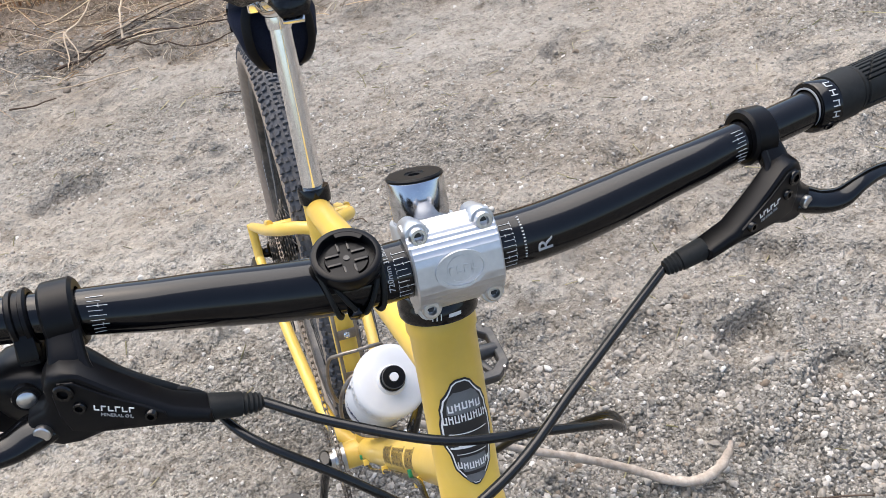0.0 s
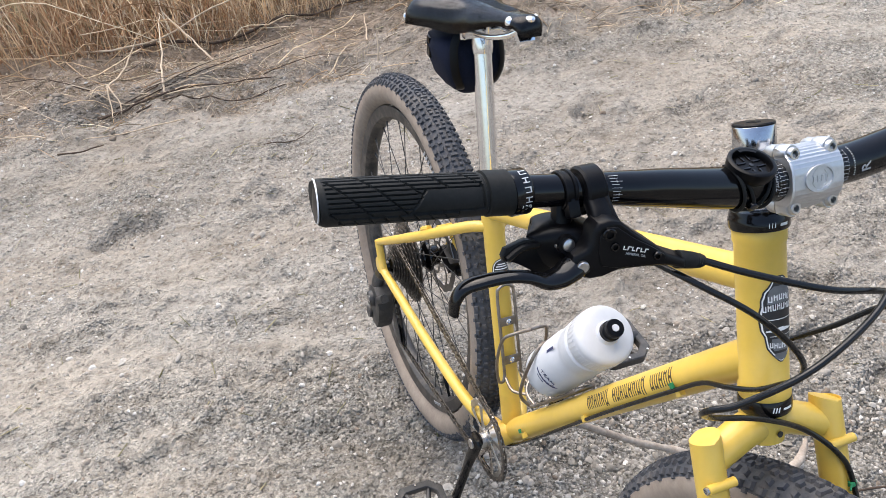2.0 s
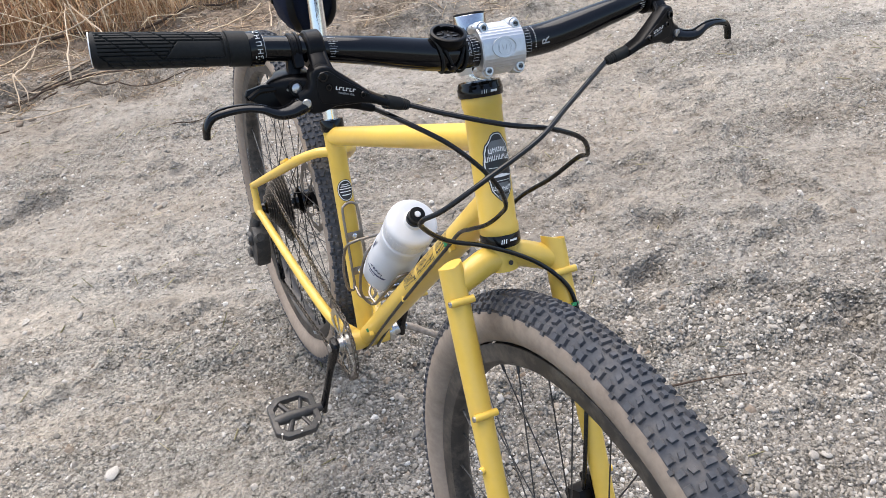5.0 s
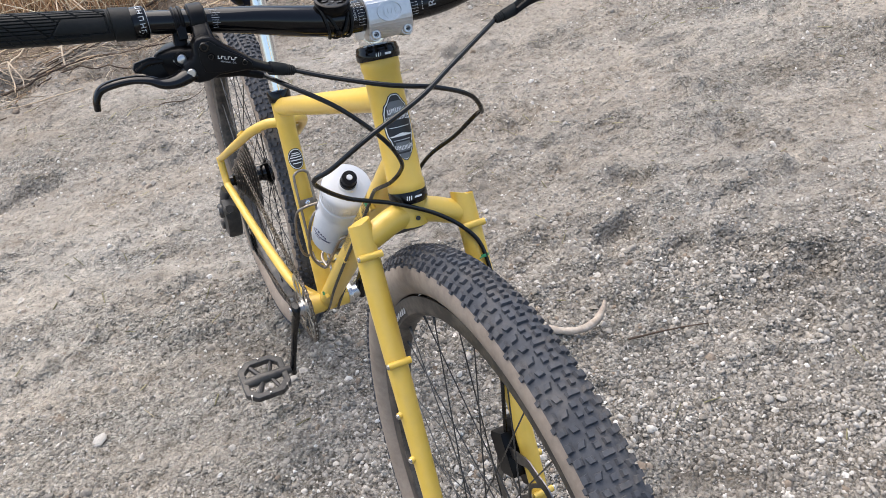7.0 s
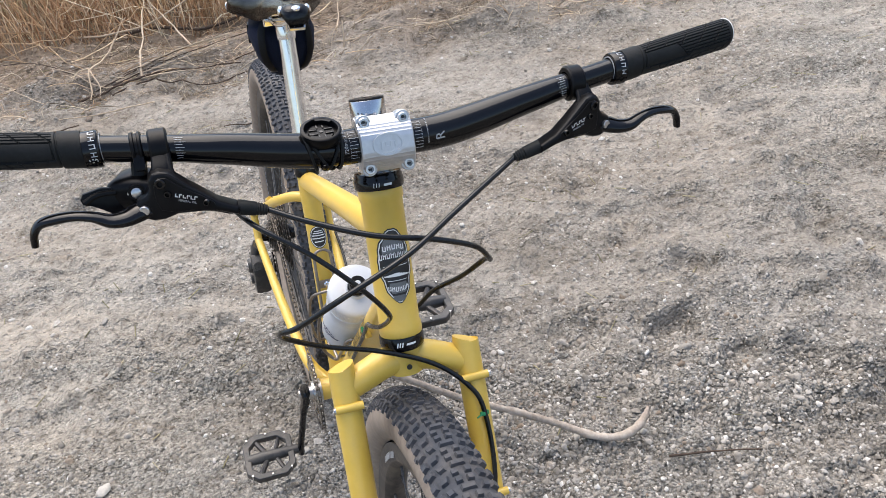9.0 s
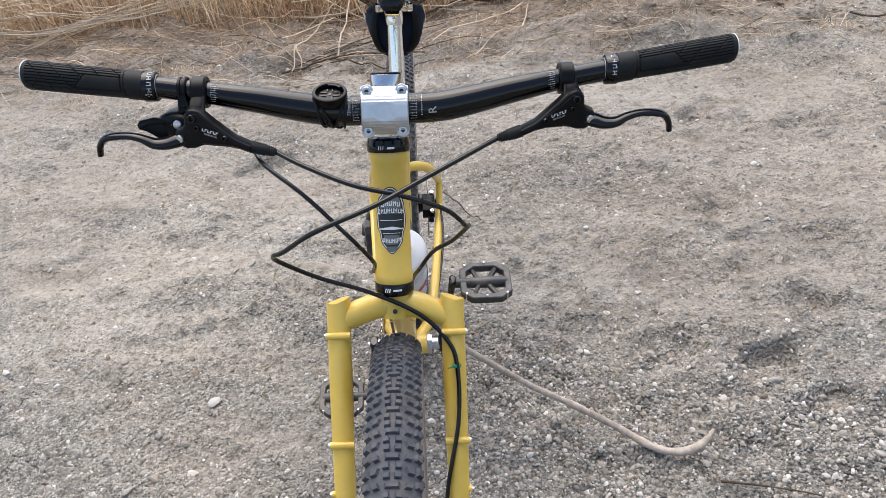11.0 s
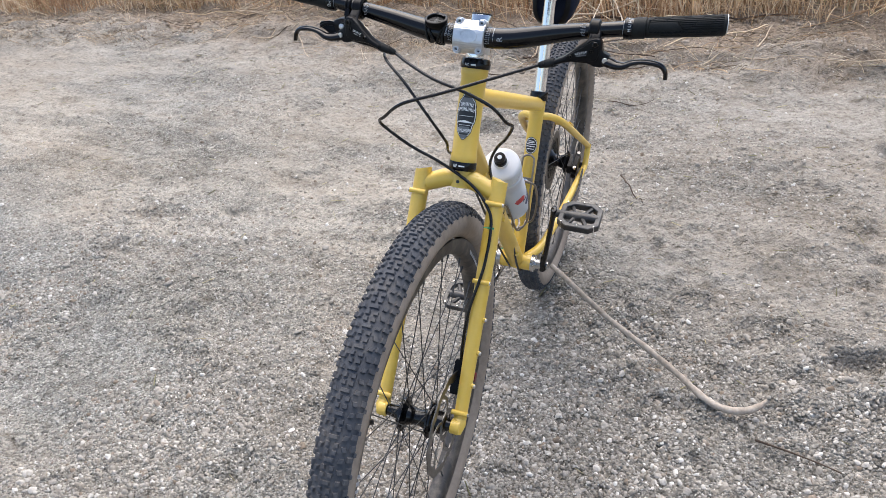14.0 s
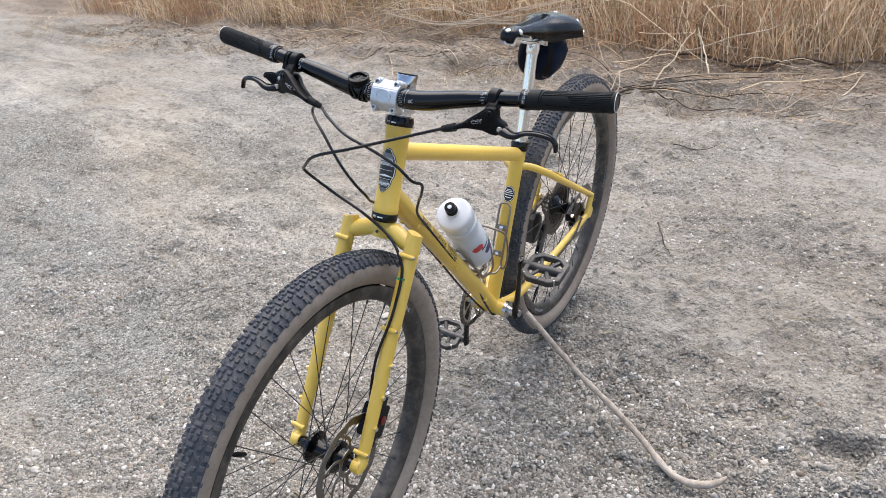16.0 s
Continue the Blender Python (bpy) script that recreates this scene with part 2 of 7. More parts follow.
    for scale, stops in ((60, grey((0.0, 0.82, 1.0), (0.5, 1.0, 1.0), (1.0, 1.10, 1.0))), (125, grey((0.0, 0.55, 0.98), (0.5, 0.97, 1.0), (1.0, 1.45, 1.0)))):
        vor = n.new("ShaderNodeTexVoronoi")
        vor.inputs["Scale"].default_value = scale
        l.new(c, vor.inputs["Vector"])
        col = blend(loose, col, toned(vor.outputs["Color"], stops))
        low = n.new("ShaderNodeMath")
        low.operation = "MULTIPLY"
        l.new(vor.outputs["Distance"], low.inputs[0])
        l.new(loose, low.inputs[1])
        domes.append(low.outputs[0])
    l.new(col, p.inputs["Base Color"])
    p.inputs["Roughness"].default_value = 0.95
    p.inputs["Specular IOR Level"].default_value = 0.12
    normal = None
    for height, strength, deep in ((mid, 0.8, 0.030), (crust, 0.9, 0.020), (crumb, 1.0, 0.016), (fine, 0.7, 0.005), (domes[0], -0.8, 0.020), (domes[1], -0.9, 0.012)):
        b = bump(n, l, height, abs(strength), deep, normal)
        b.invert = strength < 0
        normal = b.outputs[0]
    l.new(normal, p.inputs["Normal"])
    return m


DIRT = dirt()

# ================= building helpers =================
SPACE = {}
IDENT = Matrix.Identity(4)


def thing(name, m, label, category, group=""):
    """An Empty at the pose m that parents the parts of one thing."""
    ob = new(name)
    ob.empty_display_size = 0.05
    ob.matrix_world = m
    SPACE[ob] = m.copy()
    return tagged(ob, label, category, group)


def part(name, bm, mat, parent, label="", space=None, at=None, smooth=40):
    """Links a bmesh, built in the coordinates of space, as one mesh under a thing or a part. at: the part's own origin in that space."""
    me = bpy.data.meshes.new(name)
    bm.normal_update()
    bm.to_mesh(me)
    bm.free()
    for k in (mat if isinstance(mat, (list, tuple)) else [mat]):
        me.materials.append(k)
    ob = new(name, me)
    pm = SPACE[parent] if parent else IDENT
    sm = pm if space is None else space
    own = sm @ at if at is not None else pm
    me.transform(own.inverted() @ sm)
    if smooth:
        me.polygons.foreach_set("use_smooth", [True] * len(me.polygons))
        me.set_sharp_from_angle(angle=radians(smooth))
    ob.parent = parent
    ob.matrix_basis = pm.inverted() @ own
    SPACE[ob] = own.copy()
    return tagged(ob, label)


def share(name, source, parent, local):
    """Another part on the same mesh."""
    ob = new(name, source.data)
    ob.parent = parent
    ob.matrix_basis = local
    SPACE[ob] = SPACE[parent] @ local
    if "label" in source:
        ob["label"] = source["label"]
    return ob


def V(*a):
    return Vector(a)


def spline(pts, n=8):
    """Catmull-Rom through the points, n steps a span; works on tuples of any length."""
    P = [np.array(p, float) for p in pts]
    P = [2 * P[0] - P[1]] + P + [2 * P[-1] - P[-2]]
    out = []
    for i in range(1, len(P) - 2):
        a, b, c, d = P[i - 1:i + 3]
        for k in range(n):
            t = k / n
            out.append(0.5 * (2 * b + (c - a) * t + (2 * a - 5 * b + 4 * c - d) * t * t + (3 * b - a - 3 * c + d) * t ** 3))
    out.append(P[-2])
    return out


def sweep(bm, pts, rad, seg=12, cap=True, M=None, closed=False, oval=(1, 1), up=None, mat=0, sq=1.0):
    """A tube along the points; rad is a number or one for each point. oval stretches the section along its two axes, sq below 1 squares it."""
    P = [Vector(p[:3]) for p in pts]
    if M is not None:
        P = [M @ p for p in P]
    rad = [rad] * len(P) if isinstance(rad, (int, float)) else list(rad)
    n = len(P)
    T = []
    for i in range(n):
        a = P[(i - 1) % n] if closed or i > 0 else P[i]
        b = P[(i + 1) % n] if closed or i < n - 1 else P[i]
        T.append((b - a).normalized())
    ref = Vector(up) if up is not None else (V(0, 0, 1) if abs(T[0].z) < 0.9 else V(1, 0, 0))
    u = (ref - T[0] * ref.dot(T[0])).normalized()
    rings = []
    for i in range(n):
        u = (u - T[i] * u.dot(T[i])).normalized()
        v = T[i].cross(u)
        rings.append([bm.verts.new(P[i] + (u * math.copysign(abs(math.cos(w)) ** sq, math.cos(w)) * oval[0] + v * math.copysign(abs(math.sin(w)) ** sq, math.sin(w)) * oval[1]) * rad[i])
                      for w in (2 * math.pi * k / seg for k in range(seg))])
    for i in range(n if closed else n - 1):
        a, b = rings[i], rings[(i + 1) % n]
        for k in range(seg):
            f = bm.faces.new((a[k], a[(k + 1) % seg], b[(k + 1) % seg], b[k]))
            f.material_index = mat
    if cap and not closed:
        bm.faces.new(rings[0][::-1]).material_index = mat
        bm.faces.new(rings[-1]).material_index = mat
    return bm


def lathe(bm, profile, M=IDENT, seg=24, mat=0, arc=None):
    """Turns (r, z) pairs round the z axis of M."""
    rings = []
    for r, z in profile:
        if r < 1e-6:
            rings.append([bm.verts.new(M @ V(0, 0, z))])
        else:
            rings.append([bm.verts.new(M @ V(r * math.cos(w), r * math.sin(w), z)) for w in (2 * math.pi * k / seg for k in range(seg))])
    for a, b in zip(rings, rings[1:]):
        for k in range(seg):
            j = (k + 1) % seg
            q = [a[k % len(a)], a[j % len(a)], b[j % len(b)], b[k % len(b)]]
            q = list(dict.fromkeys(q))
            if len(q) > 2:
                bm.faces.new(q).material_index = mat
    return bm


def slab(bm, outline, depth, M=IDENT, bevel=0.0, mat=0, segs=2):
    """A flat outline in x, y of M, thick along z from 0 to depth."""
    lo = [bm.verts.new(M @ V(x, y, 0)) for x, y in outline]
    hi = [bm.verts.new(M @ V(x, y, depth)) for x, y in outline]
    fs = [bm.faces.new(lo[::-1]), bm.faces.new(hi)]
    n = len(outline)
    for k in range(n):
        fs.append(bm.faces.new((lo[k], lo[(k + 1) % n], hi[(k + 1) % n], hi[k])))
    for f in fs:
        f.material_index = mat
    if bevel > 0:
        es = list({e for f in fs[:2] for e in f.edges})
        bmesh.ops.bevel(bm, geom=es, offset=bevel, segments=segs, affect="EDGES", profile=0.6)
    return bm


def block(bm, size, M=IDENT, bevel=0.0, mat=0):
    x, y, z = (s / 2 for s in size)
    return slab(bm, [(-x, -y), (x, -y), (x, y), (-x, y)], size[2], M @ Matrix.Translation((0, 0, -z)), bevel, mat)


def flat_ring(bm, outer, inner, depth, M=IDENT, mat=0):
    """Two matching closed outlines make a plate with a hole."""
    n = len(outer)
    L = [[bm.verts.new(M @ V(x, y, z)) for x, y in o] for z in (0, depth) for o in (outer, inner)]
    o0, i0, o1, i1 = L
    for k in range(n):
        j = (k + 1) % n
        for q in ((o0[j], o0[k], i0[k], i0[j]), (o1[k], o1[j], i1[j], i1[k]), (o0[k], o0[j], o1[j], o1[k]), (i0[j], i0[k], i1[k], i1[j])):
            bm.faces.new(q).material_index = mat
    return bm


def circle(r, n=32, x=0.0, y=0.0, sx=1.0, a0=0.0):
    return [(x + r * sx * math.cos(a0 + 2 * math.pi * k / n), y + r * math.sin(a0 + 2 * math.pi * k / n)) for k in range(n)]


def frame_to(p, z, x=None):
    """A pose at p whose z axis runs along z."""
    z = Vector(z).normalized()
    ref = Vector(x) if x is not None else (V(1, 0, 0) if abs(z.x) < 0.9 else V(0, 1, 0))
    a = (ref - z * ref.dot(z)).normalized()
    b = z.cross(a)
    return Matrix(((a.x, b.x, z.x, p[0]), (a.y, b.y, z.y, p[1]), (a.z, b.z, z.z, p[2]), (0, 0, 0, 1)))


def T(x, y, z):
    return Matrix.Translation((x, y, z))


def Rx(a):
    return Matrix.Rotation(radians(a), 4, "X")


def Ry(a):
    return Matrix.Rotation(radians(a), 4, "Y")


def Rz(a):
    return Matrix.Rotation(radians(a), 4, "Z")


def wrap(bm, rows, r, M, mid=0.0, cols=8, mat=0):
    """A decal laid round a tube about the z axis of M: rows of (z, left, right) measured along the skin; mid: the angle that faces out."""
    prev = None
    for z, a, b in rows:
        line = []
        for k in range(cols + 1):
            w = mid + (a + (b - a) * k / cols) / r
            line.append(bm.verts.new(M @ V(r * math.cos(w), r * math.sin(w), z)))
        if prev:
            for k in range(cols):
                bm.faces.new((prev[k], prev[k + 1], line[k + 1], line[k])).material_index = mat
        prev = line
    return bm


def letters(name, text, size, mat, parent, M, depth=0.0002, space=None, label=""):
    """Writing in the built-in font, as a mesh in the x, y plane of M."""
    cu = bpy.data.curves.new("writing", "FONT")
    cu.body, cu.size, cu.extrude, cu.align_x, cu.align_y = text, size, depth, "CENTER", "CENTER"
    cu.resolution_u = 2
    tmp = bpy.data.objects.new("writing", cu)
    scene.collection.objects.link(tmp)
    bpy.context.view_layer.update()
    me = bpy.data.meshes.new_from_object(tmp.evaluated_get(bpy.context.evaluated_depsgraph_get()))
    bpy.data.objects.remove(tmp)
    bm = bmesh.new()
    bm.from_mesh(me)
    bm.transform(M)
    bpy.data.meshes.remove(me)
    return part(name, bm, mat, parent, label, space=space, smooth=0)


def B():
    return bmesh.new()

# ================= the bicycle: where it stands =================
# bicycle space: x to its left-hand side, y to the rear, z up in its leaning plane
BIKE = pose(-0.0895, 0.2635, 0.0, 0, 7.5, 13.3)
HEAD_A = -20.2
HEAD = T(0, 0.0248, 0.7695) @ Rx(HEAD_A)           # z runs up the steering axis
STEM = T(0, 0.053, 0.970) @ Rx(HEAD_A)           # at the middle of the handlebar clamp
BB = V(0, 0.460, 0.308)
AXLE_F, AXLE_R = V(0, -0.190, 0.386), V(0, 0.903, 0.372)
SEAT_TOP = V(0, 0.578, 0.686)
HEAD_TT, HEAD_DT = V(0, 0.0645, 0.869), V(0, 0.042, 0.800)
TYRE_R = 0.374

bicycle = thing("bicycle", BIKE, "yellow steel bicycle with tan-wall tyres, propped by a stick", "bicycle")


# ---- frame ----
def frame_tubes():
    bm = B()
    lathe(bm, [(0.0, 0.0), (0.0214, 0.0), (0.0221, 0.002), (0.0221, 0.010), (0.0208, 0.013), (0.0208, 0.138), (0.0221, 0.141), (0.0221, 0.150), (0.0214, 0.152), (0.0, 0.152)], HEAD, 32)
    head = part("head_tube", bm, YELLOW, bicycle)
    bm = B()
    sweep(bm, [HEAD_TT, HEAD_TT.lerp(V(0, 0.572, 0.665), 0.5), V(0, 0.572, 0.665)], 0.0158, 24)
    part("top_tube", bm, YELLOW, bicycle)
    bm = B()
    sweep(bm, [HEAD_DT, HEAD_DT.lerp(BB, 0.5), BB], 0.0185, 24)
    down = part("down_tube", bm, YELLOW, bicycle)
    bm = B()
    sweep(bm, [BB, BB.lerp(SEAT_TOP, 0.85), BB.lerp(SEAT_TOP, 0.86), SEAT_TOP], [0.0165, 0.0165, 0.0172, 0.0172], 24)
    seat = part("seat_tube", bm, YELLOW, bicycle)
    bm = B()
    lathe(bm, [(0.0, -0.037), (0.0185, -0.037), (0.0195, -0.035), (0.0195, 0.035), (0.0185, 0.037), (0.0, 0.037)], frame_to(BB, (1, 0, 0)), 28)
    part("bottom_bracket_shell", bm, YELLOW, bicycle)
    for s in (-1, 1):
        bm = B()
        pts = spline([(0.010 * s, 0.566, 0.640), (0.030 * s, 0.586, 0.633), (0.050 * s, 0.630, 0.605), (0.064 * s, 0.735, 0.537), (0.077 * s, 0.899, 0.434)], 8)
        sweep(bm, pts, [0.0088] * (len(pts) - 8) + [0.0088 - 0.0002 * k for k in range(8)], 14)
        # bridge stub and cable boss
        sweep(bm, [(0.0575 * s, 0.682, 0.583), (0.060 * s, 0.706, 0.568)], 0.0048, 8)
        part("seat_stay", bm, YELLOW, bicycle)
        bm = B()
        pts = spline([(0.020 * s, 0.475, 0.310), (0.040 * s, 0.513, 0.317), (0.052 * s, 0.566, 0.328), (0.066 * s, 0.706, 0.352), (0.078 * s, 0.876, 0.380)], 8)
        sweep(bm, pts, [0.0115 - 0.0035 * k / len(pts) for k in range(len(pts))], 14)
        part("chain_stay", bm, YELLOW, bicycle)
        bm = B()
        sweep(bm, spline([(0.078 * s, 0.903, 0.437), (0.078 * s, 0.895, 0.416), (0.078 * s, 0.886, 0.396), (0.078 * s, 0.872, 0.377)], 5), 0.0078, 12, oval=(1.0, 0.85))
        lathe(bm, [(0.0, -0.005), (0.016, -0.005), (0.017, -0.004), (0.017, 0.004), (0.016, 0.005), (0.0, 0.005)], frame_to((0.076 * s, 0.903, 0.378), (1, 0, 0)), 20)
        part("dropout", bm, YELLOW, bicycle)
    bm = B()
    sweep(bm, [(-0.054, 0.655, 0.594), (0.054, 0.655, 0.594)], 0.007, 12)
    part("stay_bridge", bm, YELLOW, bicycle)
    bm = B()
    m = frame_to(SEAT_TOP, SEAT_TOP - BB)
    lathe(bm, [(0.0140, -0.012), (0.0196, -0.012), (0.0205, -0.010), (0.0205, 0.006), (0.0196, 0.008), (0.0140, 0.008)], m, 28)
    block(bm, (0.012, 0.012, 0.014), m @ T(0, 0.022, -0.002), 0.0015)
    clamp = part("seat_clamp", bm, BLACK_ALLOY, bicycle)
    bm = B()
    lathe(bm, [(0.0, 0), (0.004, 0), (0.004, 0.004), (0.0, 0.004)], m @ T(0.006, 0.022, -0.002) @ Ry(90), 12)
    part("clamp_bolt", bm, STEEL, clamp)
    return head, down, seat


head_tube, down_tube, seat_tube = frame_tubes()


def head_badge():
    """Shield badge on the front of the head tube: black field, pale rim, grey panels, plain white bars for its lettering."""
    w = [(0.0, 0.0015), (0.003, 0.0045), (0.008, 0.0085), (0.014, 0.0125), (0.019, 0.0135), (0.026, 0.0145), (0.032, 0.0175), (0.040, 0.0185), (0.050, 0.0185), (0.056, 0.0170),
         (0.062, 0.0170), (0.066, 0.0155), (0.070, 0.0145), (0.074, 0.0110), (0.078, 0.0085), (0.082, 0.0065), (0.0845, 0.003)]
    z0, r, mid, S = 0.0370, 0.0212, radians(-90), 0.90
    bm = B()
    wrap(bm, [(z0 + S * z, -a, a) for z, a in w], r, HEAD, mid, 12, 0)
    wrap(bm, [(z0 + S * (z * 0.966 + 0.0014), -a * 0.925, a * 0.925) for z, a in w], r + 0.00015, HEAD, mid, 12, 1)
    wrap(bm, [(z0 + S * (z * 0.945 + 0.0023), -a * 0.855, a * 0.855) for z, a in w], r + 0.0003, HEAD, mid, 12, 0)
    badge = part("head_badge", bm, [BLACK_PRINT_AND_HOLES, WHITE], head_tube, "black shield badge with a pale rim", space=BIKE)
    bm = B()
    wrap(bm, [(z0 + S * a, -b, b) for a, b in ((0.058, 0.012), (0.066, 0.0115), (0.072, 0.009), (0.075, 0.006))], r + 0.00045, HEAD, mid, 10)
    part("panel", bm, BADGE_GREY, badge, "grey printed panel", space=BIKE)
    bm = B()
    wrap(bm, [(z0 + S * a, -b, b) for a, b in ((0.012, 0.007), (0.018, 0.0095), (0.024, 0.0085))], r + 0.00045, HEAD, mid, 10)
    part("panel", bm, BADGE_GREY, badge, "grey printed panel", space=BIKE)
    bm = B()
    wrap(bm, [(z0 + S * a, -b, b) for a, b in ((0.003, 0.004), (0.006, 0.0065), (0.0095, 0.006))], r + 0.00045, HEAD, mid, 8)
    part("panel", bm, BADGE_GREY, badge, "grey printed panel", space=BIKE)
    for z, h, half, count, arch in ((0.0590, 0.0056, 0.0115, 5, 0.0025), (0.0500, 0.0060, 0.0160, 8, 0.0020), (0.0160, 0.0052, 0.0110, 6, -0.002)):
        bm = B()
        step = 2 * half / count
        for k in range(count):
            a = -half + step * (k + 0.12)
            b = a + step * 0.76
            c = (a + b) / 2 / half
            dz = arch * (1 - c * c)
            mid_a, mid_b = a + (b - a) * 0.27, a + (b - a) * 0.73
            wrap(bm, [(z0 + S * (z + dz), a, mid_a), (z0 + S * (z + dz + h), a, mid_a)], r + 0.0006, HEAD, mid, 2)
            wrap(bm, [(z0 + S * (z + dz), mid_b, b), (z0 + S * (z + dz + h), mid_b, b)], r + 0.0006, HEAD, mid, 2)
            e = h * (0.55 if k % 2 else 0.0)
            wrap(bm, [(z0 + S * (z + dz + e), mid_a, mid_b), (z0 + S * (z + dz + e + h * 0.20), mid_a, mid_b)], r + 0.0006, HEAD, mid, 2)
        part("lettering_bar", bm, WHITE, badge, "white bars", space=BIKE, smooth=0)
    bm = B()
    peaks = (0.0314, 0.0335, 0.0322, 0.0352, 0.0332, 0.0365, 0.0335, 0.0350, 0.0325, 0.0332, 0.0314)
    for k in range(10):
        a, b = -0.0135 + 0.0027 * k, -0.0135 + 0.0027 * (k + 1)
        wrap(bm, [(z0 + S * 0.0310, a, b), (z0 + S * (peaks[k] + peaks[k + 1]) / 2, a, b)], r + 0.0006, HEAD, mid, 1)
    wrap(bm, [(z0 + S * 0.0262, -0.010, 0.010), (z0 + S * 0.0268, -0.010, 0.010)], r + 0.0006, HEAD, mid, 8)
    wrap(bm, [(z0 + S * 0.0425, -0.013, 0.013), (z0 + S * 0.0432, -0.013, 0.013)], r + 0.0006, HEAD, mid, 8)
    part("mountain_shape", bm, WHITE, badge, "white jagged ridge", space=BIKE, smooth=0)


head_badge()


def seat_badge():
    axis = SEAT_TOP - BB
    m = frame_to(BB, axis, (1, 0, 0))
    # the front of the tube lies at y- of the bicycle
    front = (m.inverted() @ (BB + V(0, -1, 0))).normalized()
    mid, r, z0 = math.atan2(front.y, front.x), 0.0168, 0.281
    bm = B()
    n = 16
    for k, s in ((0, 1.0), (1, 0.93), (0, 0.86)):
        wrap(bm, [(z0 - 0.0195 * s * math.cos(math.pi * j / n), -0.0155 * s * math.sin(math.pi * j / n) - 1e-5, 0.0155 * s * math.sin(math.pi * j / n) + 1e-5) for j in range(n + 1)],
             r + (0.0, 0.00015, 0.0003)[0 if s == 1 else 1 if s > 0.9 else 2], m, mid, 10, k)
    badge = part("seat_tube_badge", bm, [BLACK_PRINT_AND_HOLES, WHITE], seat_tube, "round black badge with white bars", space=BIKE)
    bm = B()
    for z, half in ((0.0105, 0.0065), (0.0070, 0.0090), (0.0030, 0.0112), (-0.0020, 0.0112), (-0.0078, 0.0080)):
        wrap(bm, [(z0 + z - 0.0008, -half, half), (z0 + z + 0.0008, -half, half)], r + 0.0005, m, mid, 10)
    part("lettering_bar", bm, WHITE, badge, space=BIKE, smooth=0)


seat_badge()


def down_tube_mark(side):
    """The name along the side of the down tube, as a row of dark bars in three groups."""
    m = frame_to(HEAD_DT, BB - HEAD_DT, (1, 0, 0))
    rnd = random.Random(4)
    bm = B()
    r = 0.0186
    mid = math.pi if side < 0 else 0.0
    up = m.inverted().to_3x3() @ V(0, 0.78, 0.62)
    lift = math.copysign(0.28, up.y) * (1 if side > 0 else -1)
    s = 0.115
    for count in (5, 8, 6):
        for k in range(count):
            w = rnd.choice((0.0078, 0.0086, 0.0094))
            big = 0.0105 if k == 0 else 0.0085
            a, b = -big, big
            for q in (0.0, 0.58):
                wrap(bm, [(s + w * q, a, b), (s + w * (q + 0.26), a, b)], r, m, mid + lift, 6)
            e = rnd.choice((-0.7, 0.0, 0.6)) * big
            wrap(bm, [(s, e - 0.0012, e + 0.0012), (s + w * 0.82, e - 0.0012, e + 0.0012)], r + 0.00005, m, mid + lift, 2)
            s += w * 1.16
        s += 0.010
    part("name_decal", bm, BROWN_PRINT, down_tube, "dark brown decal bars", space=BIKE, smooth=0)


down_tube_mark(-1)
down_tube_mark(1)

# ---- headset, stem and seat post ----
bm = B()
lathe(bm, [(0.0, -0.014), (0.0205, -0.014), (0.0222, -0.012), (0.0228, -0.009), (0.0228, -0.002), (0.0222, 0.0005), (0.0, 0.0005)], HEAD, 32)
lower = part("lower_headset", bm, BLACK_ALLOY, bicycle)
bm = B()
for a in (-0.011, -0.0085, -0.006):
    wrap(bm, [(-0.0085, a, a + 0.0012), (-0.0035, a + 0.0012, a + 0.0024)], 0.0230, HEAD, radians(-90), 2)
wrap(bm, [(-0.0070, -0.001, 0.009), (-0.0048, -0.0006, 0.0094)], 0.0230, HEAD, radians(-90), 6)
part("print_bar", bm, WHITE, lower, "white print", space=BIKE, smooth=0)
bm = B()
lathe(bm, [(0.0, 0.151), (0.0236, 0.151), (0.0246, 0.153), (0.0246, 0.160), (0.0238, 0.1615), (0.0238, 0.1630), (0.0225, 0.1665), (0.0190, 0.1675), (0.0, 0.1675)], HEAD, 32)
upper = part("upper_headset", bm, BLACK_ALLOY, bicycle)
bm = B()
for a in (-0.011, -0.0085, -0.006):
    wrap(bm, [(0.1545, a, a + 0.0006), (0.1585, a + 0.0006, a + 0.0012)], 0.0248, HEAD, radians(-90), 2)
wrap(bm, [(0.1552, -0.001, 0.007), (0.1575, -0.0006, 0.0074)], 0.0248, HEAD, radians(-90), 6)
part("print_bar", bm, WHITE, upper, "white print", space=BIKE, smooth=0)
bm = B()
lathe(bm, [(0.0, 0.1670), (0.0176, 0.1670), (0.0180, 0.1680), (0.0180, 0.1830), (0.0176, 0.184), (0.0, 0.184)], HEAD, 28)
part("headset_spacer", bm, CHROME, bicycle)

STEERER = STEM @ T(0, 0.045, 0)


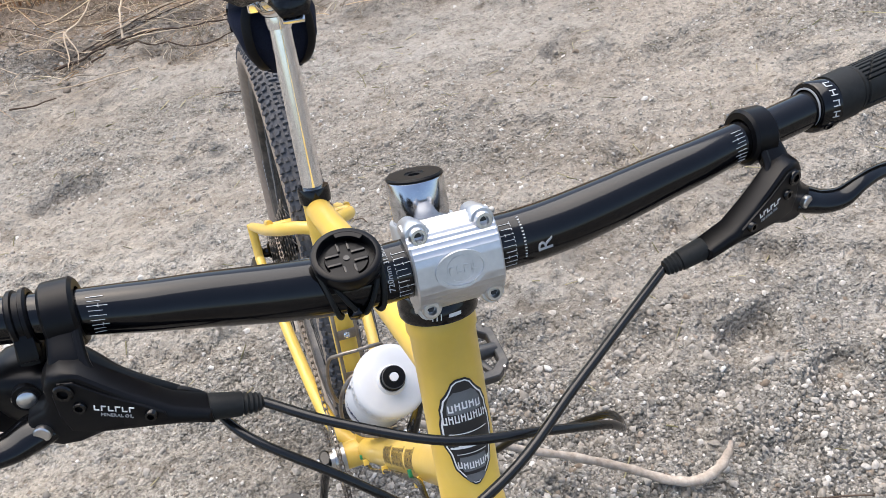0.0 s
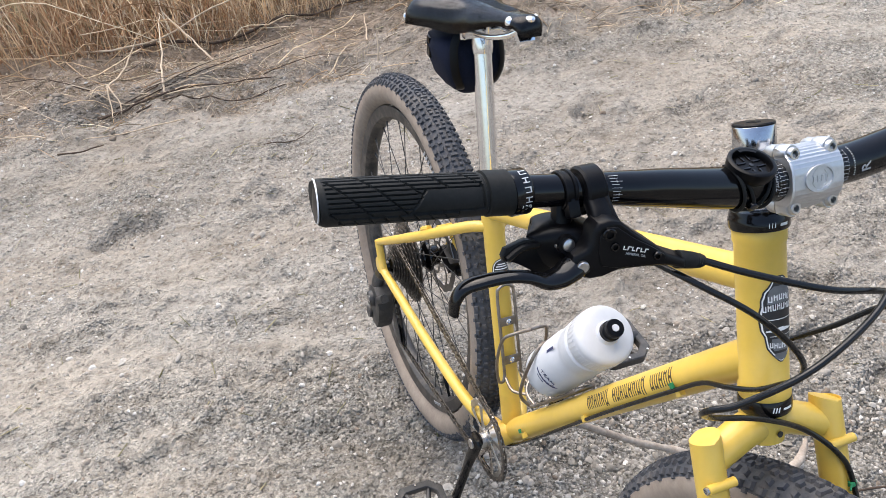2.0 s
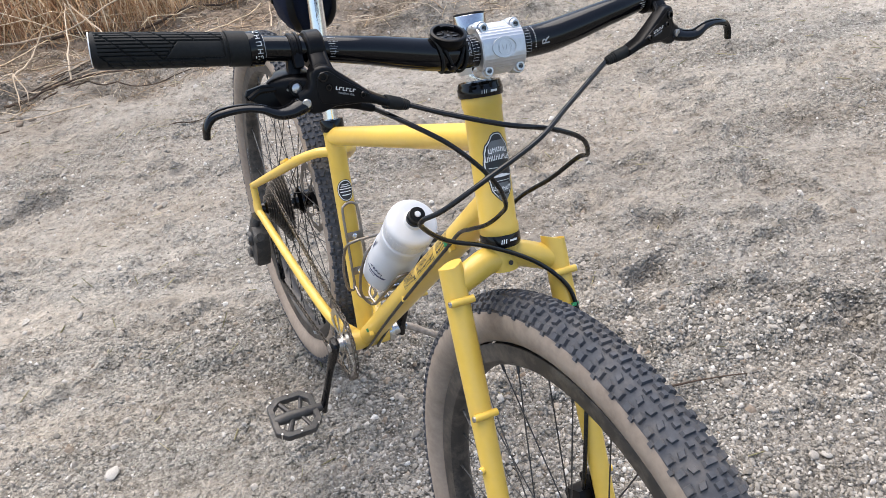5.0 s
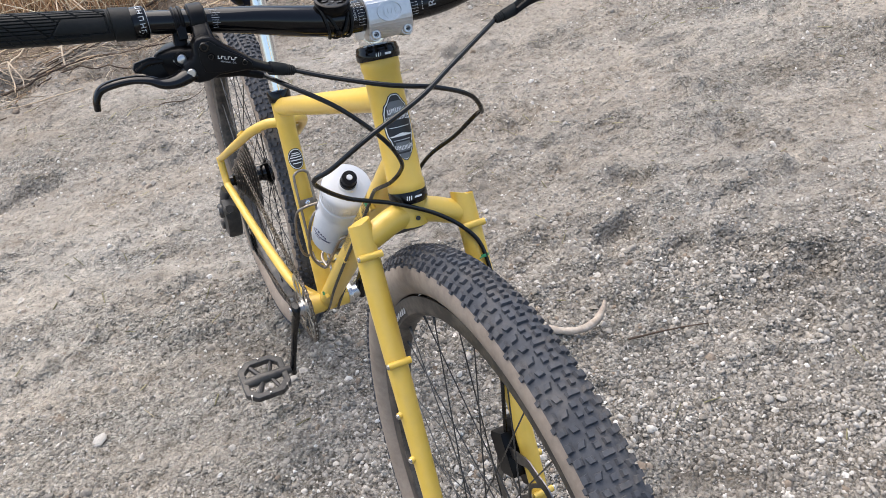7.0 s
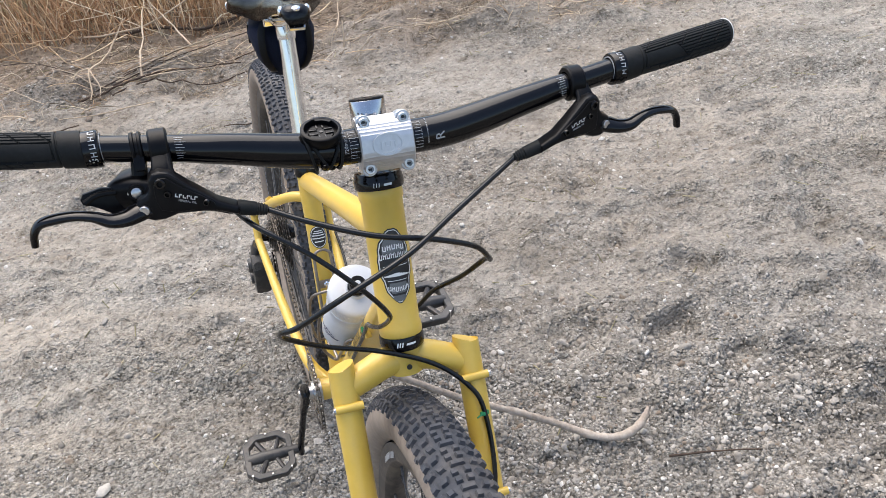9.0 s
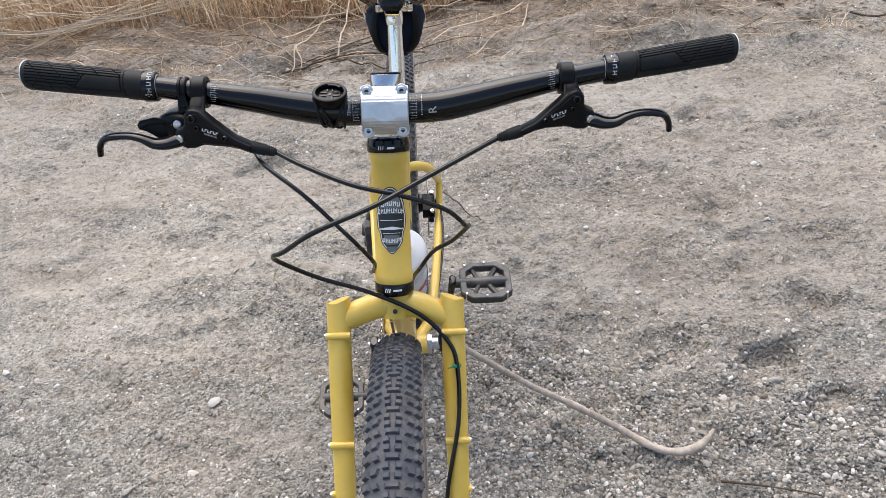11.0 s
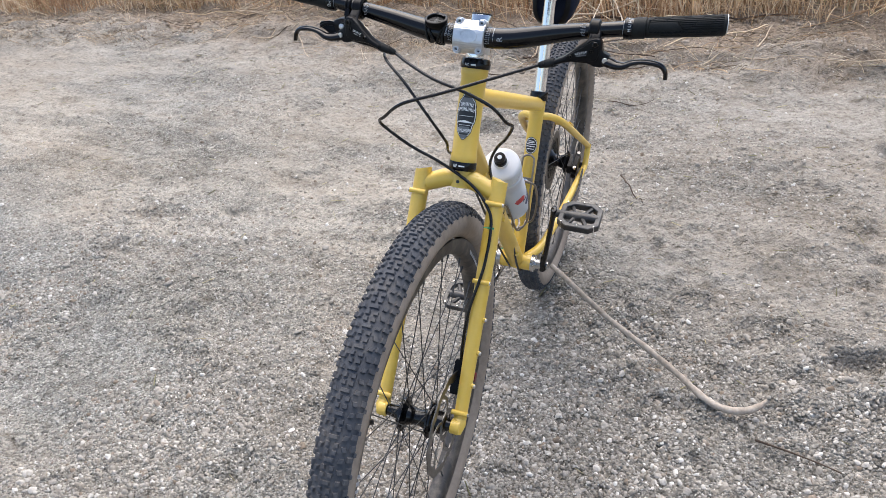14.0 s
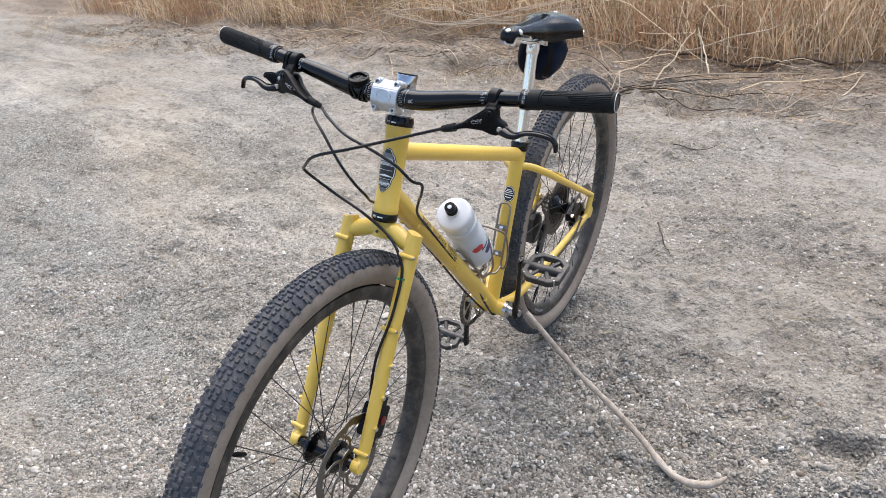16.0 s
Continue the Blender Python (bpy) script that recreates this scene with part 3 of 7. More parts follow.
def stem():
    bm = B()
    lathe(bm, [(0.0, -0.023), (0.0190, -0.023), (0.0196, -0.022), (0.0196, 0.011), (0.0190, 0.012), (0.0, 0.012)], STEERER, 32)
    # neck, flaring to the clamp
    sec = []
    for y, w, h, dz in ((0.040, 0.0150, 0.0170, 0), (0.026, 0.0165, 0.0165, 0), (0.017, 0.0200, 0.0180, 0), (0.010, 0.0226, 0.0215, 0), (0.003, 0.0234, 0.0232, 0)):
        ring = []
        for k in range(24):
            a = 2 * math.pi * k / 24
            c, s = math.cos(a), math.sin(a)
            p = 0.55
            ring.append(bm.verts.new(STEM @ V(w * math.copysign(abs(c) ** p, c), y, dz + h * math.copysign(abs(s) ** p, s))))
        sec.append(ring)
    for a, b in zip(sec, sec[1:]):
        for k in range(24):
            bm.faces.new((a[k], a[(k + 1) % 24], b[(k + 1) % 24], b[k]))
    bm.faces.new(sec[0])
    bm.faces.new(sec[-1][::-1])
    # lugs that take the bolts
    for x in (-0.018, 0.018):
        for z in (-0.0205, 0.0205):
            lathe(bm, [(0.0, 0.010), (0.0040, 0.010), (0.0060, 0.005), (0.0062, -0.002), (0.0, -0.002)], STEM @ T(x, 0.002, z) @ Rx(-90), 16)
    st = part("stem", bm, SILVER, bicycle, "machined silver alloy stem")
    # faceplate: ridged bow in front of the bar
    bm = B()
    prof_o, prof_i = [], []
    n = 44
    for k in range(n + 1):
        a = radians(-84 + 168 * k / n)
        ridge = 0.00040 if k % 2 else 0.0
        ro = 0.0226 - ridge
        yo = -ro * math.cos(a) * 0.94 - 0.0005
        prof_o.append((max(yo, -0.0208), ro * math.sin(a) * 1.12))
        prof_i.append((-0.0158 * math.cos(a), 0.0158 * math.sin(a)))
    xs = [-0.0246, -0.0236, 0.0236, 0.0246]
    cols = []
    for i, x in enumerate(xs):
        e = 0.94 if i in (0, 3) else 1.0
        cols.append([bm.verts.new(STEM @ V(x, y * e, z)) for y, z in prof_o])
    inn = [[bm.verts.new(STEM @ V(x, y, z)) for y, z in prof_i] for x in (xs[0], xs[-1])]
    for a, b in zip(cols, cols[1:]):
        for k in range(n):
            bm.faces.new((a[k], b[k], b[k + 1], a[k + 1]))
    for k in range(n):
        bm.faces.new((cols[0][k + 1], inn[0][k + 1], inn[0][k], cols[0][k]))
        bm.faces.new((cols[-1][k], inn[1][k], inn[1][k + 1], cols[-1][k + 1]))
    part("faceplate", bm, SILVER, st, "ridged silver faceplate", space=BIKE, smooth=25)
    for x in (-0.018, 0.018):
        for z in (-0.0205, 0.0205):
            bm = B()
            lathe(bm, [(0.0, 0.0), (0.0066, 0.0), (0.0070, 0.001), (0.0070, 0.0105), (0.0064, 0.0115), (0.0, 0.0115)], STEM @ T(x, -0.001, z) @ Rx(90), 18)
            part("bolt_boss", bm, SILVER, st, space=BIKE)
    # oval dish with a rim and an embossed ring and bars
    bm = B()
    m = STEM @ T(0, -0.0203, 0) @ Rx(90)
    oval = circle(0.0086, 40, sx=1.42)
    flat_ring(bm, circle(0.0102, 40, sx=1.40), oval, 0.0018, m)
    vs = [bm.verts.new(m @ V(x, y, 0.00055)) for x, y in oval]
    bm.faces.new(vs)
    for x in (-0.006, -0.002, 0.002, 0.006):
        block(bm, (0.0010, 0.0045, 0.0006), m @ T(x, 0, 0.0008))
        block(bm, (0.0024, 0.0010, 0.0006), m @ T(x + 0.0008, 0.0016 if x in (-0.006, 0.002) else -0.0016, 0.0008))
    flat_ring(bm, circle(0.0076, 36), circle(0.0070, 36), 0.0009, m)
    part("emblem_dish", bm, SILVER, st, "oval dish with an embossed ring", space=BIKE, smooth=25)
    for x in (-0.018, 0.018):
        for z in (-0.0205, 0.0205):
            bm = B()
            m = STEM @ T(x, -0.0115, z) @ Rx(90)
            lathe(bm, [(0.0, -0.001), (0.0050, -0.001), (0.0052, 0.0005), (0.0050, 0.0038), (0.0043, 0.0046), (0.0027, 0.0046), (0.0025, 0.0012), (0.0, 0.0012)], m, 18)
            bolt = part("stem_bolt", bm, STEEL, st, space=BIKE)
            # black hexagon in the socket, the shade inside it put in as colour
            bm = B()
            slab(bm, circle(0.0021, 6), 0.0006, m @ T(0, 0, 0.0013))
            part("hex_socket_shade", bm, BLACK_PRINT_AND_HOLES, bolt, space=BIKE, smooth=0)
    bm = B()
    lathe(bm, [(0.0, 0.010), (0.0166, 0.010), (0.0171, 0.011), (0.0171, 0.0362), (0.0166, 0.0370), (0.0, 0.0370)], STEERER, 36)
    part("spacer", bm, SPACER, st, "tall polished spacer", space=BIKE)
    bm = B()
    lathe(bm, [(0.0, 0.0369), (0.0164, 0.0369), (0.0169, 0.0374), (0.0169, 0.0384), (0.0160, 0.0394), (0.0060, 0.0394), (0.0054, 0.0386), (0.0036, 0.0386), (0.0032, 0.0366), (0.0, 0.0366)], STEERER, 36)
    part("top_cap", bm, BLACK_SATIN, st, "black top cap", space=BIKE)


stem()
POST_TOP = V(0, 0.626, 0.908)
bm = B()
sweep(bm, [BB.lerp(SEAT_TOP, 0.8), SEAT_TOP, POST_TOP], 0.0136, 28)
part("seat_post", bm, CHROME, bicycle, "polished silver seat post")

# ---- fork ----
LEG_TOP, LEG_BOT = V(0.0665, 0.015, 0.748), V(0.0690, -0.178, 0.392)


def fork():
    bm = B()
    sweep(bm, [(0, 0.0262, 0.7620), (0, 0.021, 0.748), (0, 0.014, 0.728)], [0.0196, 0.0198, 0.0185], 24)
    for s in (-1, 1):
        pts = spline([(0, 0.018, 0.742), (0.022 * s, 0.016, 0.741), (0.046 * s, 0.012, 0.733), (0.066 * s, 0.008, 0.727)], 5)
        sweep(bm, pts, [0.0160 - 0.0012 * k / len(pts) for k in range(len(pts))], 20)
    fk = part("fork", bm, YELLOW, bicycle, "yellow rigid segmented steel fork")
    # no opening is cut: a black disc stands for the hole's dark inside
    bm = B()
    lathe(bm, [(0.0, 0.0), (0.0028, 0.0), (0.0028, 0.0010), (0.0, 0.0010)], frame_to((0, -0.0022, 0.745), (0, -0.94, 0.34)), 14)
    part("crown_hole_shade", bm, BLACK_PRINT_AND_HOLES, fk, space=BIKE)
    for s in (-1, 1):
        bm = B()
        top, bot = V(LEG_TOP.x * s, LEG_TOP.y, LEG_TOP.z), V(LEG_BOT.x * s, LEG_BOT.y, LEG_BOT.z)
        n = 12
        pts = [top.lerp(bot, k / n) for k in range(n + 1)]
        sweep(bm, [top + (top - bot).normalized() * 0.001] + pts, [0.0132] + [0.0138 - 0.0028 * max(0, (k / n - 0.25) / 0.75) for k in range(n + 1)], 22)
        # tops cut on the slant, higher inside
        bm.verts.ensure_lookup_table()
        axis = (top - bot).normalized()
        for q in range(22):
            away = bm.verts[q].co - top
            bm.verts[q].co += axis * (0.001 + 0.35 * away.dot(V(-s, 0.25, 0)))
        # dropout foot
        sweep(bm, [bot, bot.lerp(V(0.069 * s, AXLE_F.y, AXLE_F.z), 0.7), V(0.069 * s, AXLE_F.y - 0.006, AXLE_F.z - 0.010)], [0.0116, 0.0125, 0.0075], 16)
        lathe(bm, [(0.0, -0.008), (0.012, -0.008), (0.013, -0.006), (0.013, 0.006), (0.012, 0.008), (0.0, 0.008)], frame_to((0.066 * s, AXLE_F.y, AXLE_F.z), (1, 0, 0)), 20)
        leg = part("fork_leg", bm, YELLOW, fk, space=BIKE)
        d = (bot - top).normalized()
        for q, ang in ((0.092, 1), (0.412, 1), (0.56, 0), (0.70, 0), (0.84, 0), (0.965, 1)):
            p = top.lerp(bot, q)
            r = 0.0138 - 0.0028 * max(0, (q - 0.25) / 0.75)
            bm = B()
            if ang:
                # a short threaded tube brazed across the front of the leg
                mid = p + V(0, -0.879, 0.476) * (r * 0.95)
                a, b = mid + V(-0.0140, 0, 0), mid + V(0.0140, 0, 0)
                sweep(bm, [a, b], 0.0043, 14)
                end, out = (b, V(1, 0, 0)) if s > 0 else (a, V(-1, 0, 0))
            else:
                out = V(s, -0.25, -0.1).normalized()
                a = p + out * (r - 0.002)
                end = a + out * 0.0055
                sweep(bm, [a, end], 0.0042, 12)
            part("boss", bm, YELLOW, fk, space=BIKE)
            bm = B()
            lathe(bm, [(0.0, -0.001), (0.0034, -0.001), (0.0034, 0.0020), (0.0018, 0.0024), (0.0016, 0.0008), (0.0, 0.0008)], frame_to(end, out), 14)
            part("boss_bolt", bm, STEEL, fk, space=BIKE)


fork()


# ---- wheels ----
def tyre_mesh():
    """Casing with tan walls and a knobbly tread, about the x axis."""
    m = frame_to((0, 0, 0), (1, 0, 0))
    bm = B()
    rc, rs = TYRE_R - 0.0335, 0.0292
    prof, mats = [], []
    for k in range(25):
        a = radians(-152 + 304 * k / 24)
        prof.append((rc + rs * math.cos(a), rs * math.sin(a)))
        mats.append(abs(-152 + 304 * (k + 0.5) / 24) < 66)
    seg = 96
    rings = [[bm.verts.new(m @ V(r * math.cos(w), r * math.sin(w), z)) for w in (2 * math.pi * j / seg for j in range(seg))] for r, z in prof]
    for i in range(24):
        for j in range(seg):
            f = bm.faces.new((rings[i][j], rings[i][(j + 1) % seg], rings[i + 1][(j + 1) % seg], rings[i + 1][j]))
            f.material_index = 0 if mats[i] else 1

    def knob(w, a, lw, lc, h, skew=0.0):
        """A block at wheel angle w and section angle a: lw long round the wheel, lc wide across."""
        er = V(math.cos(w), math.sin(w), 0)
        et = V(-math.sin(w), math.cos(w), 0)
        ez = V(0, 0, 1)
        nrm = er * math.cos(a) + ez * math.sin(a)
        crs = -er * math.sin(a) + ez * math.cos(a)
        c = er * rc + nrm * (rs - 0.0004)
        t, x = (et + crs * skew).normalized(), crs
        lo = [bm.verts.new(m @ (c + t * (p * lw / 2) + x * (q * lc / 2))) for p, q in ((-1, -1), (1, -1), (1, 1), (-1, 1))]
        hi = [bm.verts.new(m @ (c + nrm * h + t * (p * lw * 0.40) + x * (q * lc * 0.40))) for p, q in ((-1, -1), (1, -1), (1, 1), (-1, 1))]
        bm.faces.new(hi)
        for k in range(4):
            bm.faces.new((lo[k], lo[(k + 1) % 4], hi[(k + 1) % 4], hi[k]))

    N = 80
    for p in range(N):
        w = 2 * math.pi * p / N
        u = 2 * math.pi / N / 3
        for q in (-1, 1):
            knob(w, q * 0.19, 0.0062, 0.0064, 0.0036)
            knob(w + u, q * 0.17, 0.0062, 0.0064, 0.0036)
            knob(w + 0.45 * u, q * 0.55, 0.0070, 0.0072, 0.0038, q * 0.35)
            knob(w + 1.95 * u, q * 0.52, 0.0070, 0.0068, 0.0038, -q * 0.3)
            knob(w + 0.2 * u, q * 0.93, 0.0086, 0.0074, 0.0040)
            knob(w + 1.7 * u, q * 0.88, 0.0074, 0.0086, 0.0040)
            knob(w + 1.1 * u, q * 1.10, 0.0060, 0.0050, 0.0026)
        knob(w + 2 * u, 0.0, 0.0056, 0.0140, 0.0034)
    me = bpy.data.meshes.new("tyre")
    bm.to_mesh(me)
    bm.free()
    me.materials.append(TREAD)
    me.materials.append(TAN)
    me.polygons.foreach_set("use_smooth", [True] * len(me.polygons))
    me.set_sharp_from_angle(angle=radians(35))
    return me


TYRE_MESH = tyre_mesh()
AX = frame_to((0, 0, 0), (1, 0, 0))


def rotor(bm, x, r):
    m = T(x, 0, 0) @ AX
    n = 72
    wav = [(r * (1 + 0.018 * math.sin(12 * 2 * math.pi * k / n)) * math.cos(2 * math.pi * k / n), r * (1 + 0.018 * math.sin(12 * 2 * math.pi * k / n)) * math.sin(2 * math.pi * k / n)) for k in range(n)]
    wav_i = [((r - 0.0155) * (1 + 0.03 * math.sin(12 * 2 * math.pi * k / n)) * math.cos(2 * math.pi * k / n), (r - 0.0155) * (1 + 0.03 * math.sin(12 * 2 * math.pi * k / n)) * math.sin(2 * math.pi * k / n)) for k in range(n)]
    flat_ring(bm, wav, wav_i, 0.0018, m)
    flat_ring(bm, circle(0.028, n), circle(0.020, n), 0.0018, m)
    for k in range(6):
        a = 2 * math.pi * k / 6
        pts = [(0.026 * math.cos(a), 0.026 * math.sin(a), 0.0009), (0.05 * math.cos(a + 0.18), 0.05 * math.sin(a + 0.18), 0.0009), ((r - 0.014) * math.cos(a + 0.5), (r - 0.014) * math.sin(a + 0.5), 0.0009)]
        sweep(bm, spline(pts, 4), 0.0035, 6, M=m, up=m.to_3x3() @ V(0, 0, 1), oval=(0.25, 1))


def wheel(name, centre, spin, label, hub, rotor_x, rotor_r):
    m = frame_to((0, 0, 0), (1, 0, 0))
    at = T(*centre) @ Rx(spin)
    bm = B()
    ri, ro = 0.2850, 0.3120
    lathe(bm, [(ri + 0.006, -0.0150), (ro - 0.001, -0.0178), (ro + 0.0008, -0.0170), (ro + 0.0008, -0.0148), (ro - 0.006, -0.0140), (ro - 0.010, 0.0), (ro - 0.006, 0.0140),
               (ro + 0.0008, 0.0148), (ro + 0.0008, 0.0170), (ro - 0.001, 0.0178), (ri + 0.006, 0.0150), (ri, 0.0085), (ri - 0.001, 0.0), (ri, -0.0085), (ri + 0.006, -0.0150)], at @ m, 96)
    wh = part(name, bm, RIM, bicycle, label, at=at)
    ty = new("tyre", TYRE_MESH)
    ty.parent = wh
    tagged(ty, "knobbly black tyre with dusty tan sidewalls")
    sp = SPACE[wh]
    bm = B()
    lathe(bm, hub, m, 28)
    part("hub", bm, BLACK_ALLOY, wh, "black hub", space=sp)
    # spokes: four kinds, eight of each round the wheel
    for side, fx in ((-1, -0.026), (1, 0.022)):
        for lead in (-1, 1):
            a0 = (0.0 if side < 0 else math.pi / 16) + (0 if lead < 0 else math.pi / 8)
            h = a0 + lead * radians(62)
            p = m @ V(0.0255 * math.cos(h), 0.0255 * math.sin(h), fx)
            q = m @ V(0.2855 * math.cos(a0), 0.2855 * math.sin(a0), side * 0.003)
            bm = B()
            sweep(bm, [p, p.lerp(q, 0.5), p.lerp(q, 0.955), p.lerp(q, 0.957), q], [0.0010, 0.0009, 0.0009, 0.0018, 0.0018], 6)
            first = part("spoke", bm, SPOKE, wh, space=sp)
            for k in range(1, 8):
                share("spoke", first, wh, Matrix.Rotation(k * math.pi / 4, 4, "X"))
    bm = B()
    rotor(bm, rotor_x, rotor_r)
    part("brake_disc", bm, DISC, wh, "steel brake disc with curved arms", space=sp, smooth=25)
    bm = B()
    w0 = radians(127 if name == "front_wheel" else 262)
    p0, p1 = m @ V(0.288 * math.cos(w0), 0.288 * math.sin(w0), 0), m @ V(0.236 * math.cos(w0), 0.236 * math.sin(w0), 0)
    sweep(bm, [p0, p0.lerp(p1, 0.4), p0.lerp(p1, 0.45), p0.lerp(p1, 0.9), p1], [0.003, 0.003, 0.0042, 0.0042, 0.002], 10)
    part("valve", bm, BLACK_SATIN, wh, "black valve stem", space=sp)
    for k in range(3):
        a = radians(20 + 120 * k)
        for s in (-1, 1):
            bm = B()
            for j in range(7):
                b = a + j * 0.036
                rr = 0.3005
                c = m @ V(rr * math.cos(b), rr * math.sin(b), s * 0.01665)
                t = m.to_3x3() @ V(-math.sin(b), math.cos(b), 0)
                block(bm, (0.0010, 0.0056 if j % 2 else 0.0044, 0.011), Matrix.Translation(c) @ frame_to((0, 0, 0), m.to_3x3() @ V(math.cos(b), math.sin(b), -s * 0.22), V(1, 0, 0)))
            part("rim_print", bm, GREY_PRINT, wh, "grey print bars", space=sp, smooth=0)
    return wh


HUB_F = [(0.0, -0.058), (0.009, -0.058), (0.011, -0.050), (0.0125, -0.036), (0.029, -0.031), (0.0305, -0.028), (0.0300, -0.024), (0.018, -0.018), (0.0145, -0.006), (0.0145, 0.004), (0.018, 0.014),
         (0.0300, 0.019), (0.0305, 0.023), (0.029, 0.027), (0.020, 0.031), (0.018, 0.046), (0.011, 0.050), (0.009, 0.058), (0.0, 0.058)]
HUB_R = [(0.0, -0.072), (0.010, -0.072), (0.012, -0.060), (0.017, -0.056), (0.017, -0.024), (0.030, -0.030), (0.0315, -0.027), (0.030, -0.022), (0.020, -0.014), (0.0160, 0.0), (0.020, 0.014),
         (0.0310, 0.020), (0.0310, 0.026), (0.022, 0.032), (0.020, 0.046), (0.012, 0.052), (0.010, 0.072), (0.0, 0.072)]
front_wheel = wheel("front_wheel", AXLE_F, 12, "front wheel with black rim, black spokes and tan-wall tyre", HUB_F, 0.047, 0.090)
rear_wheel = wheel("rear_wheel", AXLE_R, -31, "rear wheel with black rim, cassette and tan-wall tyre", HUB_R, 0.050, 0.080)


# ---- drivetrain ----
def gear(bm, teeth, r, x, depth, inner, holes=True):
    m = T(x, 0, 0) @ AX
    n = teeth * 4
    out = []
    for k in range(n):
        rr = r + (0.0, 0.0036, 0.0036, 0.0)[k % 4] - 0.0018
        a = 2 * math.pi * k / n
        out.append((rr * math.cos(a), rr * math.sin(a)))
    flat_ring(bm, out, [(inner * math.cos(2 * math.pi * k / n), inner * math.sin(2 * math.pi * k / n)) for k in range(n)], depth, m)


COGS = (0.0245, 0.0285, 0.0325, 0.0370, 0.0420, 0.0475, 0.0535, 0.0600, 0.0670, 0.0750, 0.0840)
cassette = None
for i, r in enumerate(COGS):
    bm = B()
    gear(bm, int(r * 500), r, -0.0560 + 0.0038 * i, 0.0018, max(0.016, r - 0.020))
    if cassette is None:
        lathe(bm, [(0.0165, -0.056), (0.0195, -0.056), (0.0195, -0.014), (0.0165, -0.014)], AX, 24)
        cassette = part("cassette", bm, CHAIN, bicycle, "dark eleven-speed cassette", space=BIKE @ T(*AXLE_R), at=IDENT, smooth=25)
    else:
        part("cog", bm, CHAIN, cassette, smooth=25)

CH_X = -0.049
RING_R = 0.066


